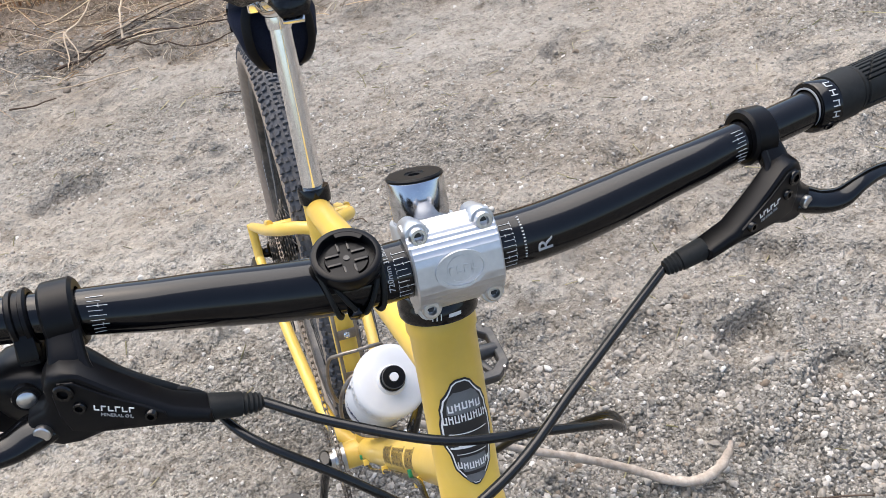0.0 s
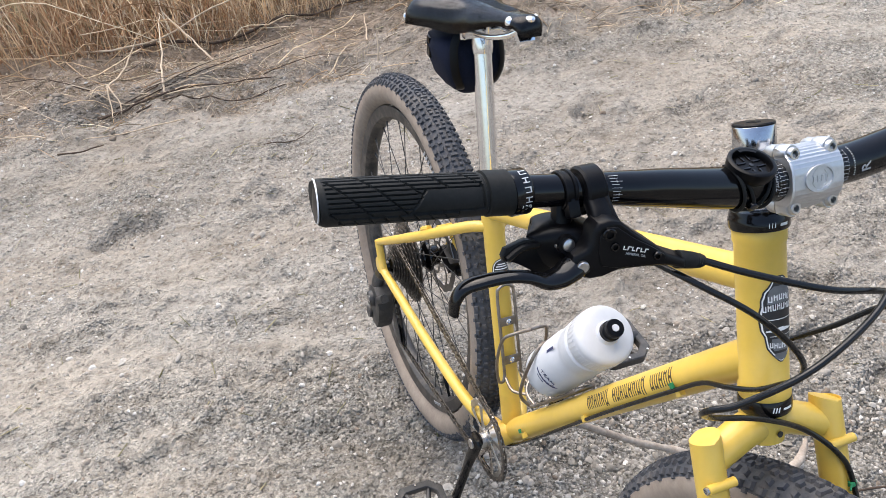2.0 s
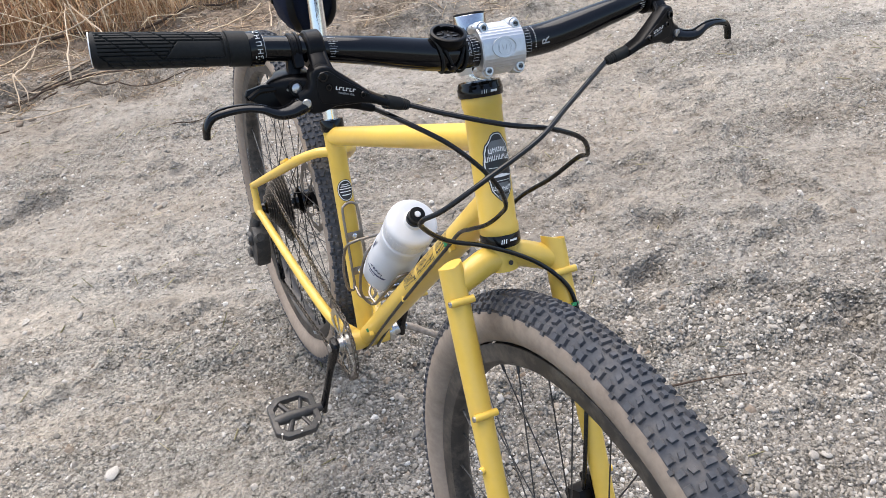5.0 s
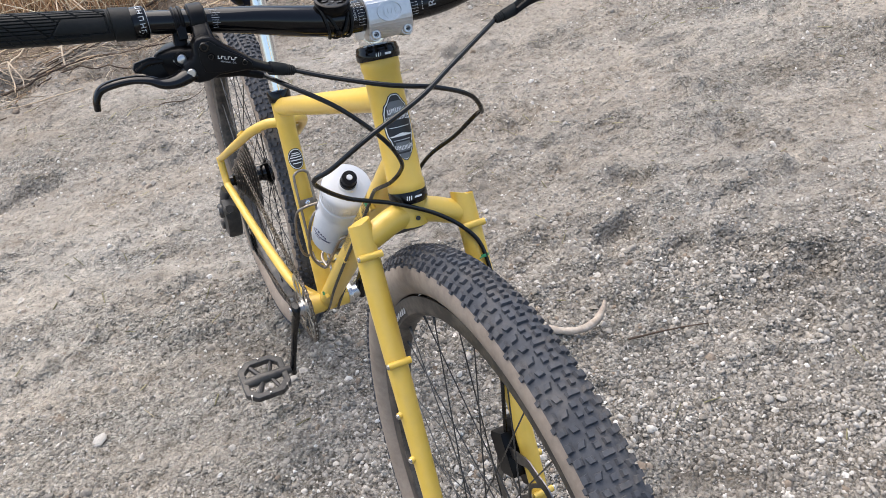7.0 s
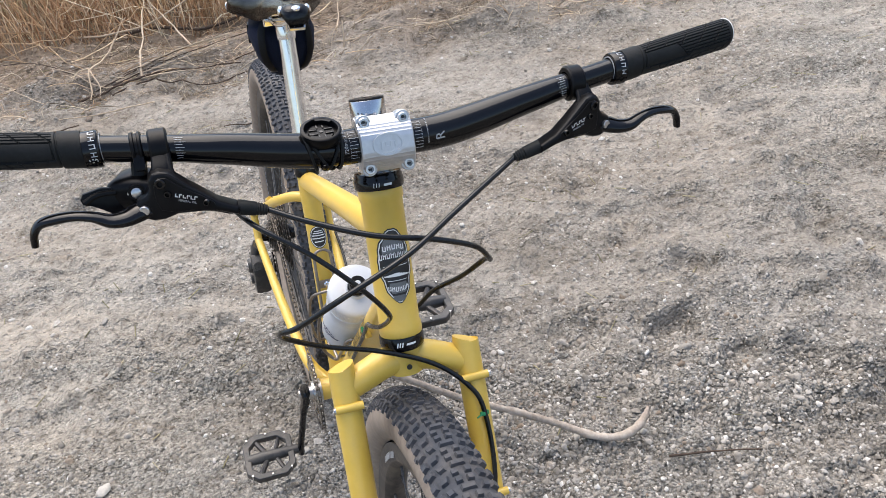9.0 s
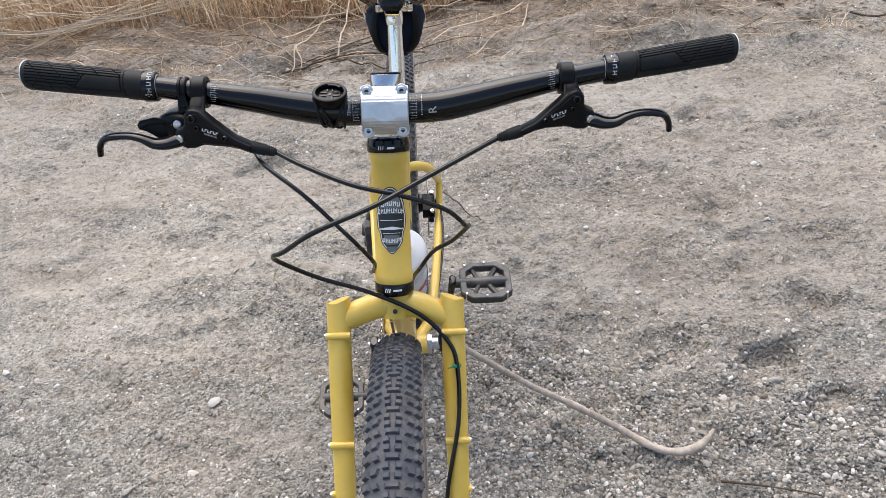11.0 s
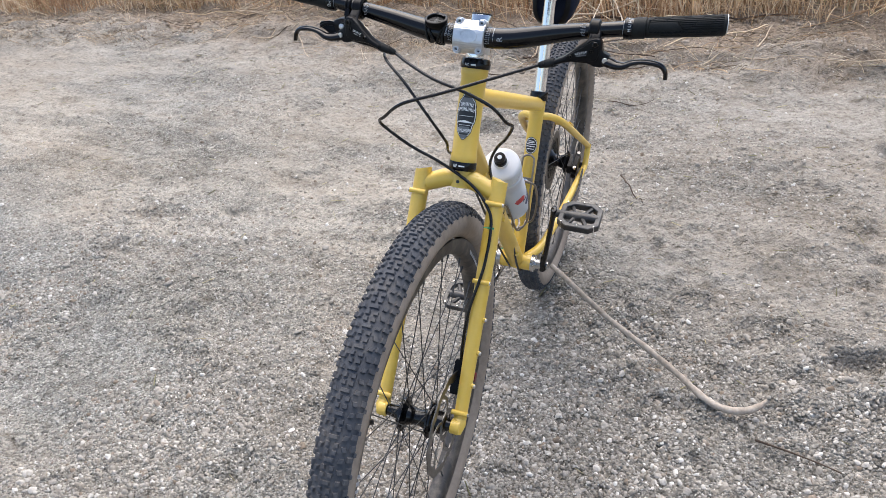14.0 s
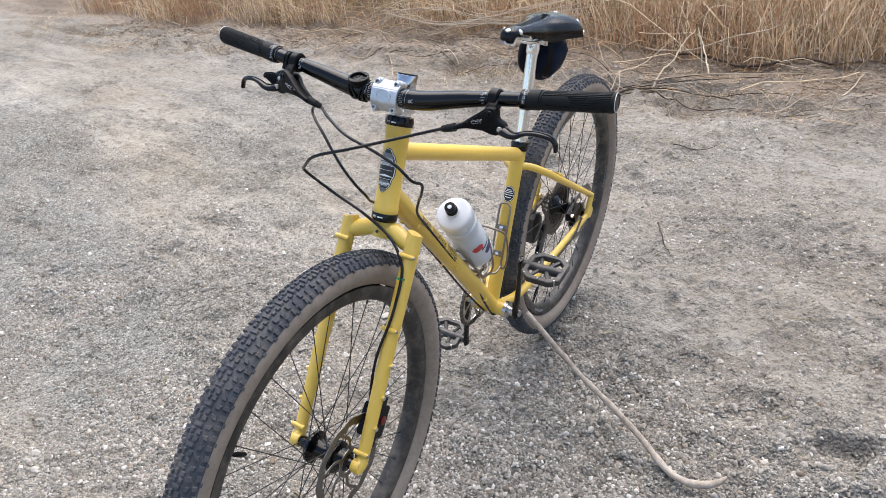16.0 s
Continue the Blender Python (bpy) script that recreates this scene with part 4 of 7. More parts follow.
def crankset():
    m = T(CH_X, BB.y, BB.z)
    bm = B()
    n = 32
    gear(bm, n, RING_R, 0, 0.0022, RING_R - 0.011)
    for k in range(8):
        a = 2 * math.pi * k / 8 + 0.2
        sweep(bm, spline([(0.001, 0.016 * math.cos(a - 0.2), 0.016 * math.sin(a - 0.2)), (0.001, 0.036 * math.cos(a), 0.036 * math.sin(a)), (0.001, (RING_R - 0.008) * math.cos(a + 0.12), (RING_R - 0.008) * math.sin(a + 0.12))], 4),
              [0.0075, 0.0062, 0.0048, 0.0040, 0.0038, 0.0040, 0.0046, 0.0058, 0.0080], 8, oval=(0.3, 1), up=(1, 0, 0))
    lathe(bm, [(0.010, -0.004), (0.0185, -0.004), (0.0195, 0.002), (0.0185, 0.006), (0.010, 0.006)], AX, 24)
    bm.transform(m)
    ring = part("chainring", bm, RING, bicycle, "shiny worn narrow chainring with open spokes", smooth=30)
    bm = B()
    sweep(bm, [(-0.062, BB.y, BB.z), (0.062, BB.y, BB.z)], 0.012, 20)
    sweep(bm, [(-0.046, BB.y, BB.z), (-0.037, BB.y, BB.z)], 0.021, 24)
    sweep(bm, [(0.037, BB.y, BB.z), (0.046, BB.y, BB.z)], 0.021, 24)
    part("crank_spindle", bm, STEEL, bicycle, "silver bottom bracket cups and spindle")
    d = V(0, -0.20, 0.98)
    for s in (-1, 1):
        dd = d * s
        tip = V(0.086 * s, BB.y, BB.z) + dd * 0.170
        bm = B()
        c = V(0.066 * s, BB.y, BB.z)
        pts = spline([c - dd * 0.014, c + dd * 0.012, c + dd * 0.05 + V(0.006 * s, 0, 0), c + dd * 0.11 + V(0.013 * s, 0, 0), tip, tip + dd * 0.013], 5)
        rad = [0.0155 - 0.0060 * min(1, k / 12) + (0.0012 if k > 18 else 0) for k in range(len(pts))]
        rad[0], rad[-1] = 0.010, 0.007
        sweep(bm, pts, rad, 16, oval=(0.62, 1.0), up=(1, 0, 0))
        arm = part("crank_arm", bm, BLACK_ALLOY, bicycle, "glossy black crank arm")
        bm = B()
        lathe(bm, [(0.0, 0.0), (0.0085, 0.0), (0.0085, 0.003), (0.0045, 0.004), (0.0, 0.002)], frame_to(c + V(0.008 * s, 0, 0), (s, 0, 0)), 16)
        part("crank_bolt", bm, STEEL, arm, space=BIKE)
        # flat pedal, hanging level
        pc = tip + V(0.060 * s, 0, 0)
        tilt = 14 if s < 0 else 8
        pm = Matrix.Translation(pc) @ Rx(tilt)
        bm = B()
        out = [(-0.046, -0.030), (-0.026, -0.047), (0.026, -0.047), (0.046, -0.030), (0.046, 0.030), (0.026, 0.047), (-0.026, 0.047), (-0.046, 0.030)]
        inn = [(-0.034, -0.022), (-0.019, -0.035), (0.019, -0.035), (0.034, -0.022), (0.034, 0.022), (0.019, 0.035), (-0.019, 0.035), (-0.034, 0.022)]
        flat_ring(bm, out, inn, 0.015, pm @ T(0, 0, -0.0075))
        es = [e for e in bm.edges if e.is_manifold]
        bmesh.ops.bevel(bm, geom=es, offset=0.0016, segments=1, affect="EDGES")
        sweep(bm, [(-0.058 * s, 0, 0), (0.012 * s, 0, 0), (0.040 * s, 0, 0)], [0.0085, 0.0115, 0.0095], 14, M=pm)
        for q in (-1, 1):
            sweep(bm, [(0.002 * s, 0, 0), (0.024 * s, q * 0.041, 0)], 0.0055, 8, M=pm)
            sweep(bm, [(-0.012 * s, 0.006 * q, 0), (-0.026 * s, q * 0.041, 0)], 0.0042, 8, M=pm)
        ped = part("pedal", bm, BLACK_DUSTY, bicycle, "dusty black platform pedal", smooth=30)
        for x, y in ((-0.036, -0.037), (0.036, -0.037), (-0.036, 0.037), (0.036, 0.037), (0, -0.043), (0, 0.043)):
            bm = B()
            sweep(bm, [(x, y, -0.0105), (x, y, 0.0105)], 0.0018, 6, M=pm)
            part("pin", bm, STEEL, ped, space=BIKE)


crankset()
DR_U, DR_L = V(-0.052, 0.905, 0.300), V(-0.052, 0.862, 0.218)


def chain():
    """Link by link along the run over chainring, top span, cog and the two jockey wheels."""
    cog_r = COGS[4]
    pts = []
    for k in range(13):                       # round the front of the ring, top to bottom
        a = radians(80 + 200 * k / 12)
        pts.append((CH_X + 0.001, BB.y + RING_R * math.cos(a), BB.z + RING_R * math.sin(a)))
    lowr = 0.014
    pts += [(-0.052, DR_L.y - 0.006, DR_L.z - lowr)]
    pts += [(-0.052, DR_L.y + 0.013, DR_L.z - 0.004), (-0.052, DR_L.y + 0.012, DR_L.z + 0.010), (-0.052, DR_U.y - 0.013, DR_U.z - 0.010), (-0.050, DR_U.y - 0.012, DR_U.z + 0.010), (-0.047, DR_U.y + 0.010, DR_U.z + 0.022)]
    for k in range(9):
        a = radians(-55 + 150 * k / 8)
        pts.append((-0.041, AXLE_R.y + cog_r * math.cos(a), AXLE_R.z + cog_r * math.sin(a)))
    pts.append((CH_X + 0.001, BB.y + RING_R * math.cos(radians(80)), BB.z + RING_R * math.sin(radians(80))))
    P = [Vector(p) for p in pts]
    run, out, need, p = 0.0, [], 0.0, 0.0127
    for a, b in zip(P, P[1:]):
        L = (b - a).length
        while need <= run + L:
            out.append((a + (b - a) * ((need - run) / L), (b - a).normalized()))
            need += p
        run += L
    bm = B()
    for i, (c, d) in enumerate(out):
        nx = out[(i + 1) % len(out)][0]
        if (nx - c).length > 0.03:
            continue
        m = frame_to(c.lerp(nx, 0.5), (1, 0, 0), nx - c)
        w = 0.0052 if i % 2 else 0.0036
        for x in (-w / 2, w / 2):
            shape = [(-0.0095, 0.0), (-0.0078, -0.0038), (-0.004, -0.0042), (0.0, -0.0028), (0.004, -0.0042), (0.0078, -0.0038), (0.0095, 0.0), (0.0078, 0.0038), (0.004, 0.0042), (0.0, 0.0028), (-0.004, 0.0042), (-0.0078, 0.0038)]
            slab(bm, shape, 0.0011, m @ T(0, 0, x - 0.00055))
        sweep(bm, [(0.00635, 0, -w / 2 - 0.0008), (0.00635, 0, w / 2 + 0.0008)], 0.0022, 6, M=m)
    part("chain", bm, CHAIN, bicycle, "oily dark chain", smooth=30)


chain()


def derailleur():
    bm = B()
    sweep(bm, spline([(-0.082, 0.890, 0.362), (-0.088, 0.892, 0.345), (-0.088, 0.893, 0.325), (-0.082, 0.893, 0.300)], 5), 0.013, 14, oval=(0.8, 1.3))
    slab(bm, [(-0.018, -0.050), (0.008, -0.053), (0.028, -0.036), (0.036, -0.008), (0.031, 0.020), (0.014, 0.040), (-0.012, 0.048), (-0.031, 0.036), (-0.038, 0.010), (-0.033, -0.022)], 0.034, frame_to((-0.101, 0.889, 0.297), (1, 0, 0)), 0.008)
    lathe(bm, [(0.0, 0.0), (0.0165, 0.0), (0.0165, 0.006), (0.0140, 0.009), (0.0115, 0.0080), (0.0, 0.0070)], frame_to((-0.100, 0.887, 0.313), (-1, 0, 0)), 24)
    sweep(bm, [(-0.094, 0.860, 0.325), (-0.090, 0.842, 0.338)], 0.0085, 12, sq=0.7)
    lathe(bm, [(0.0, 0.0), (0.0130, 0.0), (0.0130, 0.005), (0.0110, 0.007), (0.0, 0.0065)], frame_to((-0.100, 0.905, 0.268), (-1, 0, 0)), 20)
    body = part("rear_derailleur", bm, BLACK_DUSTY, bicycle, "black rear derailleur")
    bm = B()
    for x in (-0.0575, -0.0475):
        slab(bm, [(DR_U.y - 0.015, DR_U.z - 0.004), (DR_U.y + 0.012, DR_U.z - 0.012), (DR_L.y + 0.016, DR_L.z - 0.010), (DR_L.y, DR_L.z - 0.018), (DR_L.y - 0.014, DR_L.z - 0.004), (DR_L.y - 0.004, DR_L.z + 0.020), (DR_U.y - 0.006, DR_U.z + 0.014)],
             0.002, T(x, 0, 0) @ AXM, 0.0004)
    part("cage", bm, BLACK_DUSTY, body, "black cage", space=BIKE)
    for c in (DR_U, DR_L):
        bm = B()
        gear(bm, 12, 0.0215 if c is DR_U else 0.0225, -0.001, 0.0024, 0.005)
        bm.transform(Matrix.Translation(c))
        part("jockey_wheel", bm, BLACK_SATIN, body, space=BIKE, smooth=25)
    bm = B()
    lathe(bm, [(0.0, 0), (0.0085, 0), (0.0085, 0.003), (0.004, 0.0035), (0.0, 0.002)], frame_to((-0.1068, 0.887, 0.313), (-1, 0, 0)), 16)
    part("derailleur_bolt", bm, STEEL, body, space=BIKE)


AXM = Matrix(((0, 0, 1, 0), (1, 0, 0, 0), (0, 1, 0, 0), (0, 0, 0, 1)))   # x, y of an outline become y, z of the bicycle
derailleur()


def calipers():
    bm = B()
    m = T(0.058, AXLE_F.y + 0.066, AXLE_F.z + 0.052) @ Rx(-35)
    block(bm, (0.034, 0.034, 0.062), m, 0.006)
    block(bm, (0.016, 0.022, 0.094), m @ T(0.008, -0.010, 0), 0.004)
    c = part("front_caliper", bm, BLACK_SATIN, bicycle, "black front disc brake caliper")
    bm = B()
    lathe(bm, [(0.0, 0), (0.0085, 0), (0.0085, 0.0025), (0.006, 0.003), (0.0, 0.003)], m @ T(0.017, 0.002, 0.004) @ Ry(90), 18)
    part("piston_cap", bm, RED_CAP, c, "red anodised cap", space=BIKE)
    bm = B()
    for z in (-0.036, 0.036):
        lathe(bm, [(0.0, 0), (0.0045, 0), (0.0045, 0.006), (0.0022, 0.006), (0.002, 0.003), (0.0, 0.003)], m @ T(0.010, 0.000, z) @ Rx(-90) @ T(0, 0, 0.004), 12)
    part("caliper_bolt", bm, STEEL, c, space=BIKE)
    bm = B()
    m = T(0.052, AXLE_R.y - 0.056, AXLE_R.z + 0.024) @ Rx(18)
    block(bm, (0.028, 0.052, 0.030), m, 0.006)
    block(bm, (0.012, 0.074, 0.016), m @ T(0.006, 0, -0.010), 0.004)
    c = part("rear_caliper", bm, BLACK_SATIN, bicycle, "black rear disc brake caliper")
    bm = B()
    for y in (-0.029, 0.029):
        lathe(bm, [(0.0, 0), (0.0045, 0), (0.0045, 0.006), (0.0022, 0.006), (0.002, 0.003), (0.0, 0.003)], m @ T(0.008, y, 0.012), 12)
    part("caliper_bolt", bm, STEEL, c, space=BIKE)


calipers()


# ---- handlebar, grips, levers ----
BAR_R = 0.0159


BAR_X = (0.0, 0.055, 0.075, 0.100, 0.140, 0.180, 0.250, 0.380)
BAR_Z = (0.0012, 0.0018, 0.0055, 0.0110, 0.0202, 0.0265, 0.0348, 0.0480)


def bar_axis(x):
    """Middle of the bar at x: flat clamp, rising bend, then out to the ends with a little backsweep; it sits a trifle aslant."""
    a = abs(x)
    rise = sum(float(np.interp(abs(a + o), BAR_X, BAR_Z)) for o in (-0.018, -0.012, -0.006, 0.0, 0.006, 0.012, 0.018)) / 7
    return V(x, 0.053 + 0.100 * max(0.0, a - 0.150) - 0.002 * min(1.0, a / 0.1), 0.970 + rise + 0.010 * x)


def bar_rad(x):
    a = abs(x)
    return BAR_R - 0.0048 * min(1, max(0, (a - 0.070) / 0.115)) ** 1.2


bm = B()
xs = [-0.368 + 0.736 * k / 120 for k in range(121)]
sweep(bm, [bar_axis(x) for x in xs], [bar_rad(x) for x in xs], 24, up=(0, 0, 1))
handlebar = part("handlebar", bm, BLACK_ALLOY, bicycle, "glossy black riser handlebar")


def skin(x, ang, lift=0.0003):
    """A pose on the bar's skin at x; ang turns from the top (0) towards the front (90). Its x axis runs along the bar, z out."""
    p = bar_axis(x)
    t = (bar_axis(x + 0.002) - bar_axis(x - 0.002)).normalized()
    m = frame_to(p, V(0, -math.sin(radians(ang)), math.cos(radians(ang))), t)
    return m @ T(0, 0, bar_rad(x) + lift)


def bar_marks():
    for s in (-1, 1):
        for x0 in (0.0265, 0.170):
            bm = B()
            for k in range(9):
                ang = 18 + 11 * k
                L = 0.009 if k in (2, 6) else (0.006 if k % 2 else 0.0075)
                block(bm, (L, 0.00026, 0.0002), skin(s * (x0 + 0.006 - L * 0.4), ang))
            for k in (2, 6):
                block(bm, (0.00026, 0.0018, 0.0002), skin(s * (x0 + 0.002), 18 + 11 * k))
            if x0 < 0.1:
                for k in range(12):
                    block(bm, (0.00026, 0.0010, 0.0002), skin(s * 0.0330, 15 + 8 * k))
            part("scale_mark", bm, PRINT, handlebar, "white printed scale", space=BIKE, smooth=0)
    letters("size_writing", "720mm", 0.0046, GREY_PRINT, handlebar, skin(-0.0368, 62) @ Rz(90), space=BIKE, label="white print")
    letters("size_writing", "31.8mm", 0.0042, GREY_PRINT, handlebar, skin(-0.0368, 12) @ Rz(90), space=BIKE, label="white print")
    bm = B()
    for k in range(14):
        block(bm, (0.0012, 0.0004, 0.0002), skin(0.0385, 8 + 6.5 * k))
    part("print_bar", bm, WHITE, handlebar, "fine white print", space=BIKE, smooth=0)
    letters("bar_writing", "R", 0.0125, GREY_PRINT, handlebar, skin(0.0500, 78) @ Rz(90), space=BIKE, label="large grey letter")


bar_marks()


def grip(s):
    bm = B()
    n = 170
    x0, x1 = (0.246 if s < 0 else 0.243), 0.369
    rings = []
    seg = 120
    for i in range(n + 1):
        q = i / n
        x = s * (x0 + (x1 - x0) * q)
        c = bar_axis(x)
        base = 0.0140 + 0.0010 * math.sin(min(1, q * 1.4) * math.pi / 2)
        if q < 0.14:
            base = 0.0152
        if q > 0.975:
            base -= (q - 0.975) * 0.05
        ring = []
        for k in range(seg):
            a = 2 * math.pi * k / seg            # 0 is the rear, 90 the top, 180 the front
            palm = 0.0026 * max(0, math.cos(a - radians(-20))) ** 2 * min(1, q * 1.6)
            groove = 0.0
            deg = math.degrees(a)
            if 0.17 < q < 0.96 and 40 < deg < 226:
                # long ribs cut into lozenges by raked grooves; a plain thumb panel near the collar; a notched row below
                reach = 0.47 + (deg - 132) * 0.0016
                panel = 132 <= deg <= 192 and q < reach
                u = q * 5.6 + (deg - 40) / 85
                if panel:
                    if deg < 134 or deg > 190 or q < 0.178 or q > reach - 0.010:
                        groove = -0.0012
                elif deg > 196:
                    groove = -0.0011 if 0.30 < q < 0.92 and (k % 6 == 0 or (q * 13 + (deg - 196) / 60) % 1 < 0.12) else 0.0
                elif u % 1.0 < 0.055:
                    groove = -0.0014
                elif k % 4 == 0 and deg < 190:
                    groove = -0.0013
            if 0.140 < q < 0.152:
                groove = -0.0007
            r = base + palm + groove
            ring.append(bm.verts.new(c + V(0, math.cos(a) * r, math.sin(a) * r)))
        rings.append(ring)
    for a, b in zip(rings, rings[1:]):
        for k in range(seg):
            q = (a[k], b[k], b[(k + 1) % seg], a[(k + 1) % seg])
            bm.faces.new(q if s < 0 else q[::-1])
    bm.faces.new(rings[0] if s < 0 else rings[0][::-1])
    bm.faces.new(rings[-1][::-1] if s < 0 else rings[-1])
    g = part("grip", bm, RUBBER, bicycle, "ribbed black rubber grip", smooth=32)
    bm = B()
    e = bar_axis(s * 0.369)
    lathe(bm, [(0.0122, -0.0006), (0.0138, -0.0006), (0.0140, 0.0000), (0.0138, 0.0003), (0.0130, 0.0003), (0.0122, 0.0002)], frame_to(e + V(0, 0.001, 0.001), (s, 0.1 * 1, 0.05)), 28)
    part("end_ring", bm, WHITE, g, "white end ring", space=BIKE)
    bm = B()
    lathe(bm, [(0.0, -0.001), (0.0133, -0.001), (0.0133, 0.0004), (0.0, 0.0010)], frame_to(e + V(0, 0.001, 0.001), (s, 0.1, 0.05)), 24)
    part("end_plug", bm, BLACK_SATIN, g, "black end plug", space=BIKE)
    bm = B()
    c = bar_axis(-0.2395 if s < 0 else 0.2365)
    lathe(bm, [(0.0112, -0.0060), (0.0146, -0.0060), (0.0154, -0.0050), (0.0154, 0.0062), (0.0112, 0.0062)], frame_to(c, (s, 0, 0)), 28)
    lathe(bm, [(0.0, -0.004), (0.0034, -0.004), (0.0034, 0.0006), (0.0020, 0.0008), (0.0018, -0.001), (0.0, -0.001)], frame_to(c, V(0, -0.92, -0.38)) @ T(0, 0, 0.0154), 12)
    col = part("lock_collar", bm, BLACK_ALLOY, g, "black locking collar", space=BIKE)
    bm = B()
    for k in range(4):
        m = frame_to(c, V(0, -math.sin(radians(12 + 24 * k)), math.cos(radians(12 + 24 * k))), V(1, 0, 0)) @ T(0, 0, 0.0155)
        block(bm, (0.0046, 0.0006, 0.0002), m @ T(0.0016, 0.0018, 0))
        block(bm, (0.0046, 0.0006, 0.0002), m @ T(0.0016, -0.0014, 0))
        block(bm, (0.0008, 0.0034, 0.0002), m @ T((-0.0004, 0.0014, 0.0034, 0.0014)[k], 0.0002, 0))
    part("print_bar", bm, PRINT, g, "white print bars", space=BIKE, smooth=0)
    if s < 0:
        letters("size_writing", "130", 0.0050, WHITE, g, frame_to(c + V(-0.0042, 0, 0), V(0, -math.sin(radians(104)), math.cos(radians(104))), V(1, 0, 0)) @ T(0.0042, 0, 0.0155), space=BIKE)
    bm = B()
    lathe(bm, [(0.0112, 0.0), (0.0122, 0.0), (0.0122, 0.0006), (0.0112, 0.0006)], frame_to(c - V(s * 0.0072, 0, 0), (s, 0, 0)), 28)
    part("pale_ring", bm, GREY_PRINT, g, "thin pale ring", space=BIKE)


grip(-1)
grip(1)


def face_y(x, z):
    """Depth of the lever body's front face at x outwards and height z."""
    return 0.0165 + 0.27 * (max(x, 0.158) - 0.189) + 0.12 * (z - 0.973)


def plate(outline, lift, deep, bevel, s):
    """A body with an outline in x, z and a front that follows face_y, mirrored for the other side."""
    bm = B()
    fr = [bm.verts.new(V(s * x, face_y(x, z) - lift, z)) for x, z in outline]
    bk = [bm.verts.new(V(s * x, face_y(x, z) - lift + deep, z)) for x, z in outline]
    n = len(outline)
    fs = [bm.faces.new(fr), bm.faces.new(bk[::-1])]
    for k in range(n):
        bm.faces.new((fr[k], bk[k], bk[(k + 1) % n], fr[(k + 1) % n]))
    bmesh.ops.recalc_face_normals(bm, faces=bm.faces)
    bmesh.ops.bevel(bm, geom=list({e for f in fs for e in f.edges}), offset=bevel, segments=3, affect="EDGES", profile=0.6)
    return bm


def lever(s):
    """Hydraulic brake lever: clamp, flat arm, wedge-shaped body with lid and screws, hose boot and blade."""
    X = lambda x, y, z: V(s * x, y, z)
    off = V(0.003, 0.005, 0.006) if s > 0 else V(0, 0, 0)
    c = bar_axis(s * 0.189) - off
    body = [(0.136, 0.9475), (0.150, 0.9535), (0.162, 0.9560), (0.184, 0.9545), (0.195, 0.9500), (0.2035, 0.9490), (0.2120, 0.9520), (0.2160, 0.9590), (0.2135, 0.9660), (0.2060, 0.9700), (0.2025, 0.9750), (0.2020, 0.9835),
            (0.1985, 0.9885), (0.1925, 0.9905), (0.1850, 0.9890), (0.1745, 0.9805), (0.1635, 0.9725), (0.1510, 0.9625), (0.1360, 0.9550)]
    bm = plate(body, 0.0, 0.0155, 0.0034, s)
    lathe(bm, [(0.0112, -0.0076), (0.0150, -0.0076), (0.0166, -0.0060), (0.0166, 0.0060), (0.0150, 0.0076), (0.0112, 0.0076)], frame_to(c, (1, 0, 0)), 28)
    block(bm, (0.012, 0.010, 0.012), T(c.x, c.y + 0.016, c.z - 0.008), 0.002)
    # flat arm from the clamp down and forward to the body, with a raised rib
    pts = spline([X(0.189, 0.052, 1.000), X(0.1895, 0.041, 0.992), X(0.191, 0.031, 0.984), X(0.194, 0.027, 0.972)], 5)
    sweep(bm, pts, [0.0080 - 0.0006 * k / len(pts) for k in range(len(pts))], 20, oval=(1.0, 0.72), up=(1, 0, 0), sq=0.55)
    pts = spline([X(0.1835, 0.044, 0.999), X(0.1835, 0.034, 0.991), X(0.182, 0.026, 0.984), X(0.176, 0.020, 0.977)], 5)
    sweep(bm, pts, 0.0024, 10)
    lev = part("brake_lever", bm, BLACK_SATIN, bicycle, "black hydraulic brake lever", smooth=35)
    lev.matrix_basis = Matrix.Translation(off)
    # rubber boot
    bm = B()
    a, b = X(0.138, 0.0142, 0.9515), X(0.112, 0.0150, 0.9430)
    lathe(bm, [(0.0, 0.0), (0.0062, 0.0), (0.0066, 0.001), (0.0060, 0.016), (0.0050, 0.0165), (0.0057, 0.018), (0.0048, 0.0192), (0.0055, 0.0205), (0.0046, 0.0217), (0.0052, 0.0228), (0.0042, 0.0240), (0.0046, 0.0250), (0.0030, 0.0262), (0.0, 0.0262)],
          frame_to(a, b - a), 16)
    part("hose_boot", bm, RUBBER, lev, "ribbed rubber boot", space=BIKE)
    # blade
    bm = B()
    blade = [(0.200, 0.025, 0.9560, 0.0050), (0.212, 0.025, 0.9570, 0.0082), (0.224, 0.021, 0.9550, 0.0072), (0.236, 0.019, 0.9560, 0.0060), (0.248, 0.020, 0.9615, 0.0046), (0.262, 0.023, 0.9635, 0.0044), (0.278, 0.026, 0.9620, 0.0048),
             (0.289, 0.029, 0.9580, 0.0048), (0.2950, 0.029, 0.9500, 0.0044), (0.2968, 0.028, 0.9400, 0.0040)]
    pts = spline([(s * a, b, d, r) for a, b, d, r in blade], 5)
    sweep(bm, [p[:3] for p in pts], [p[3] for p in pts], 20, oval=(0.74, 1.15), up=(0, -0.3, 1), sq=0.92)
    part("lever_blade", bm, BLACK_ALLOY, lev, "hooked black lever blade", space=BIKE)
    out = V(0.26 * s, -0.95, 0.12).normalized()
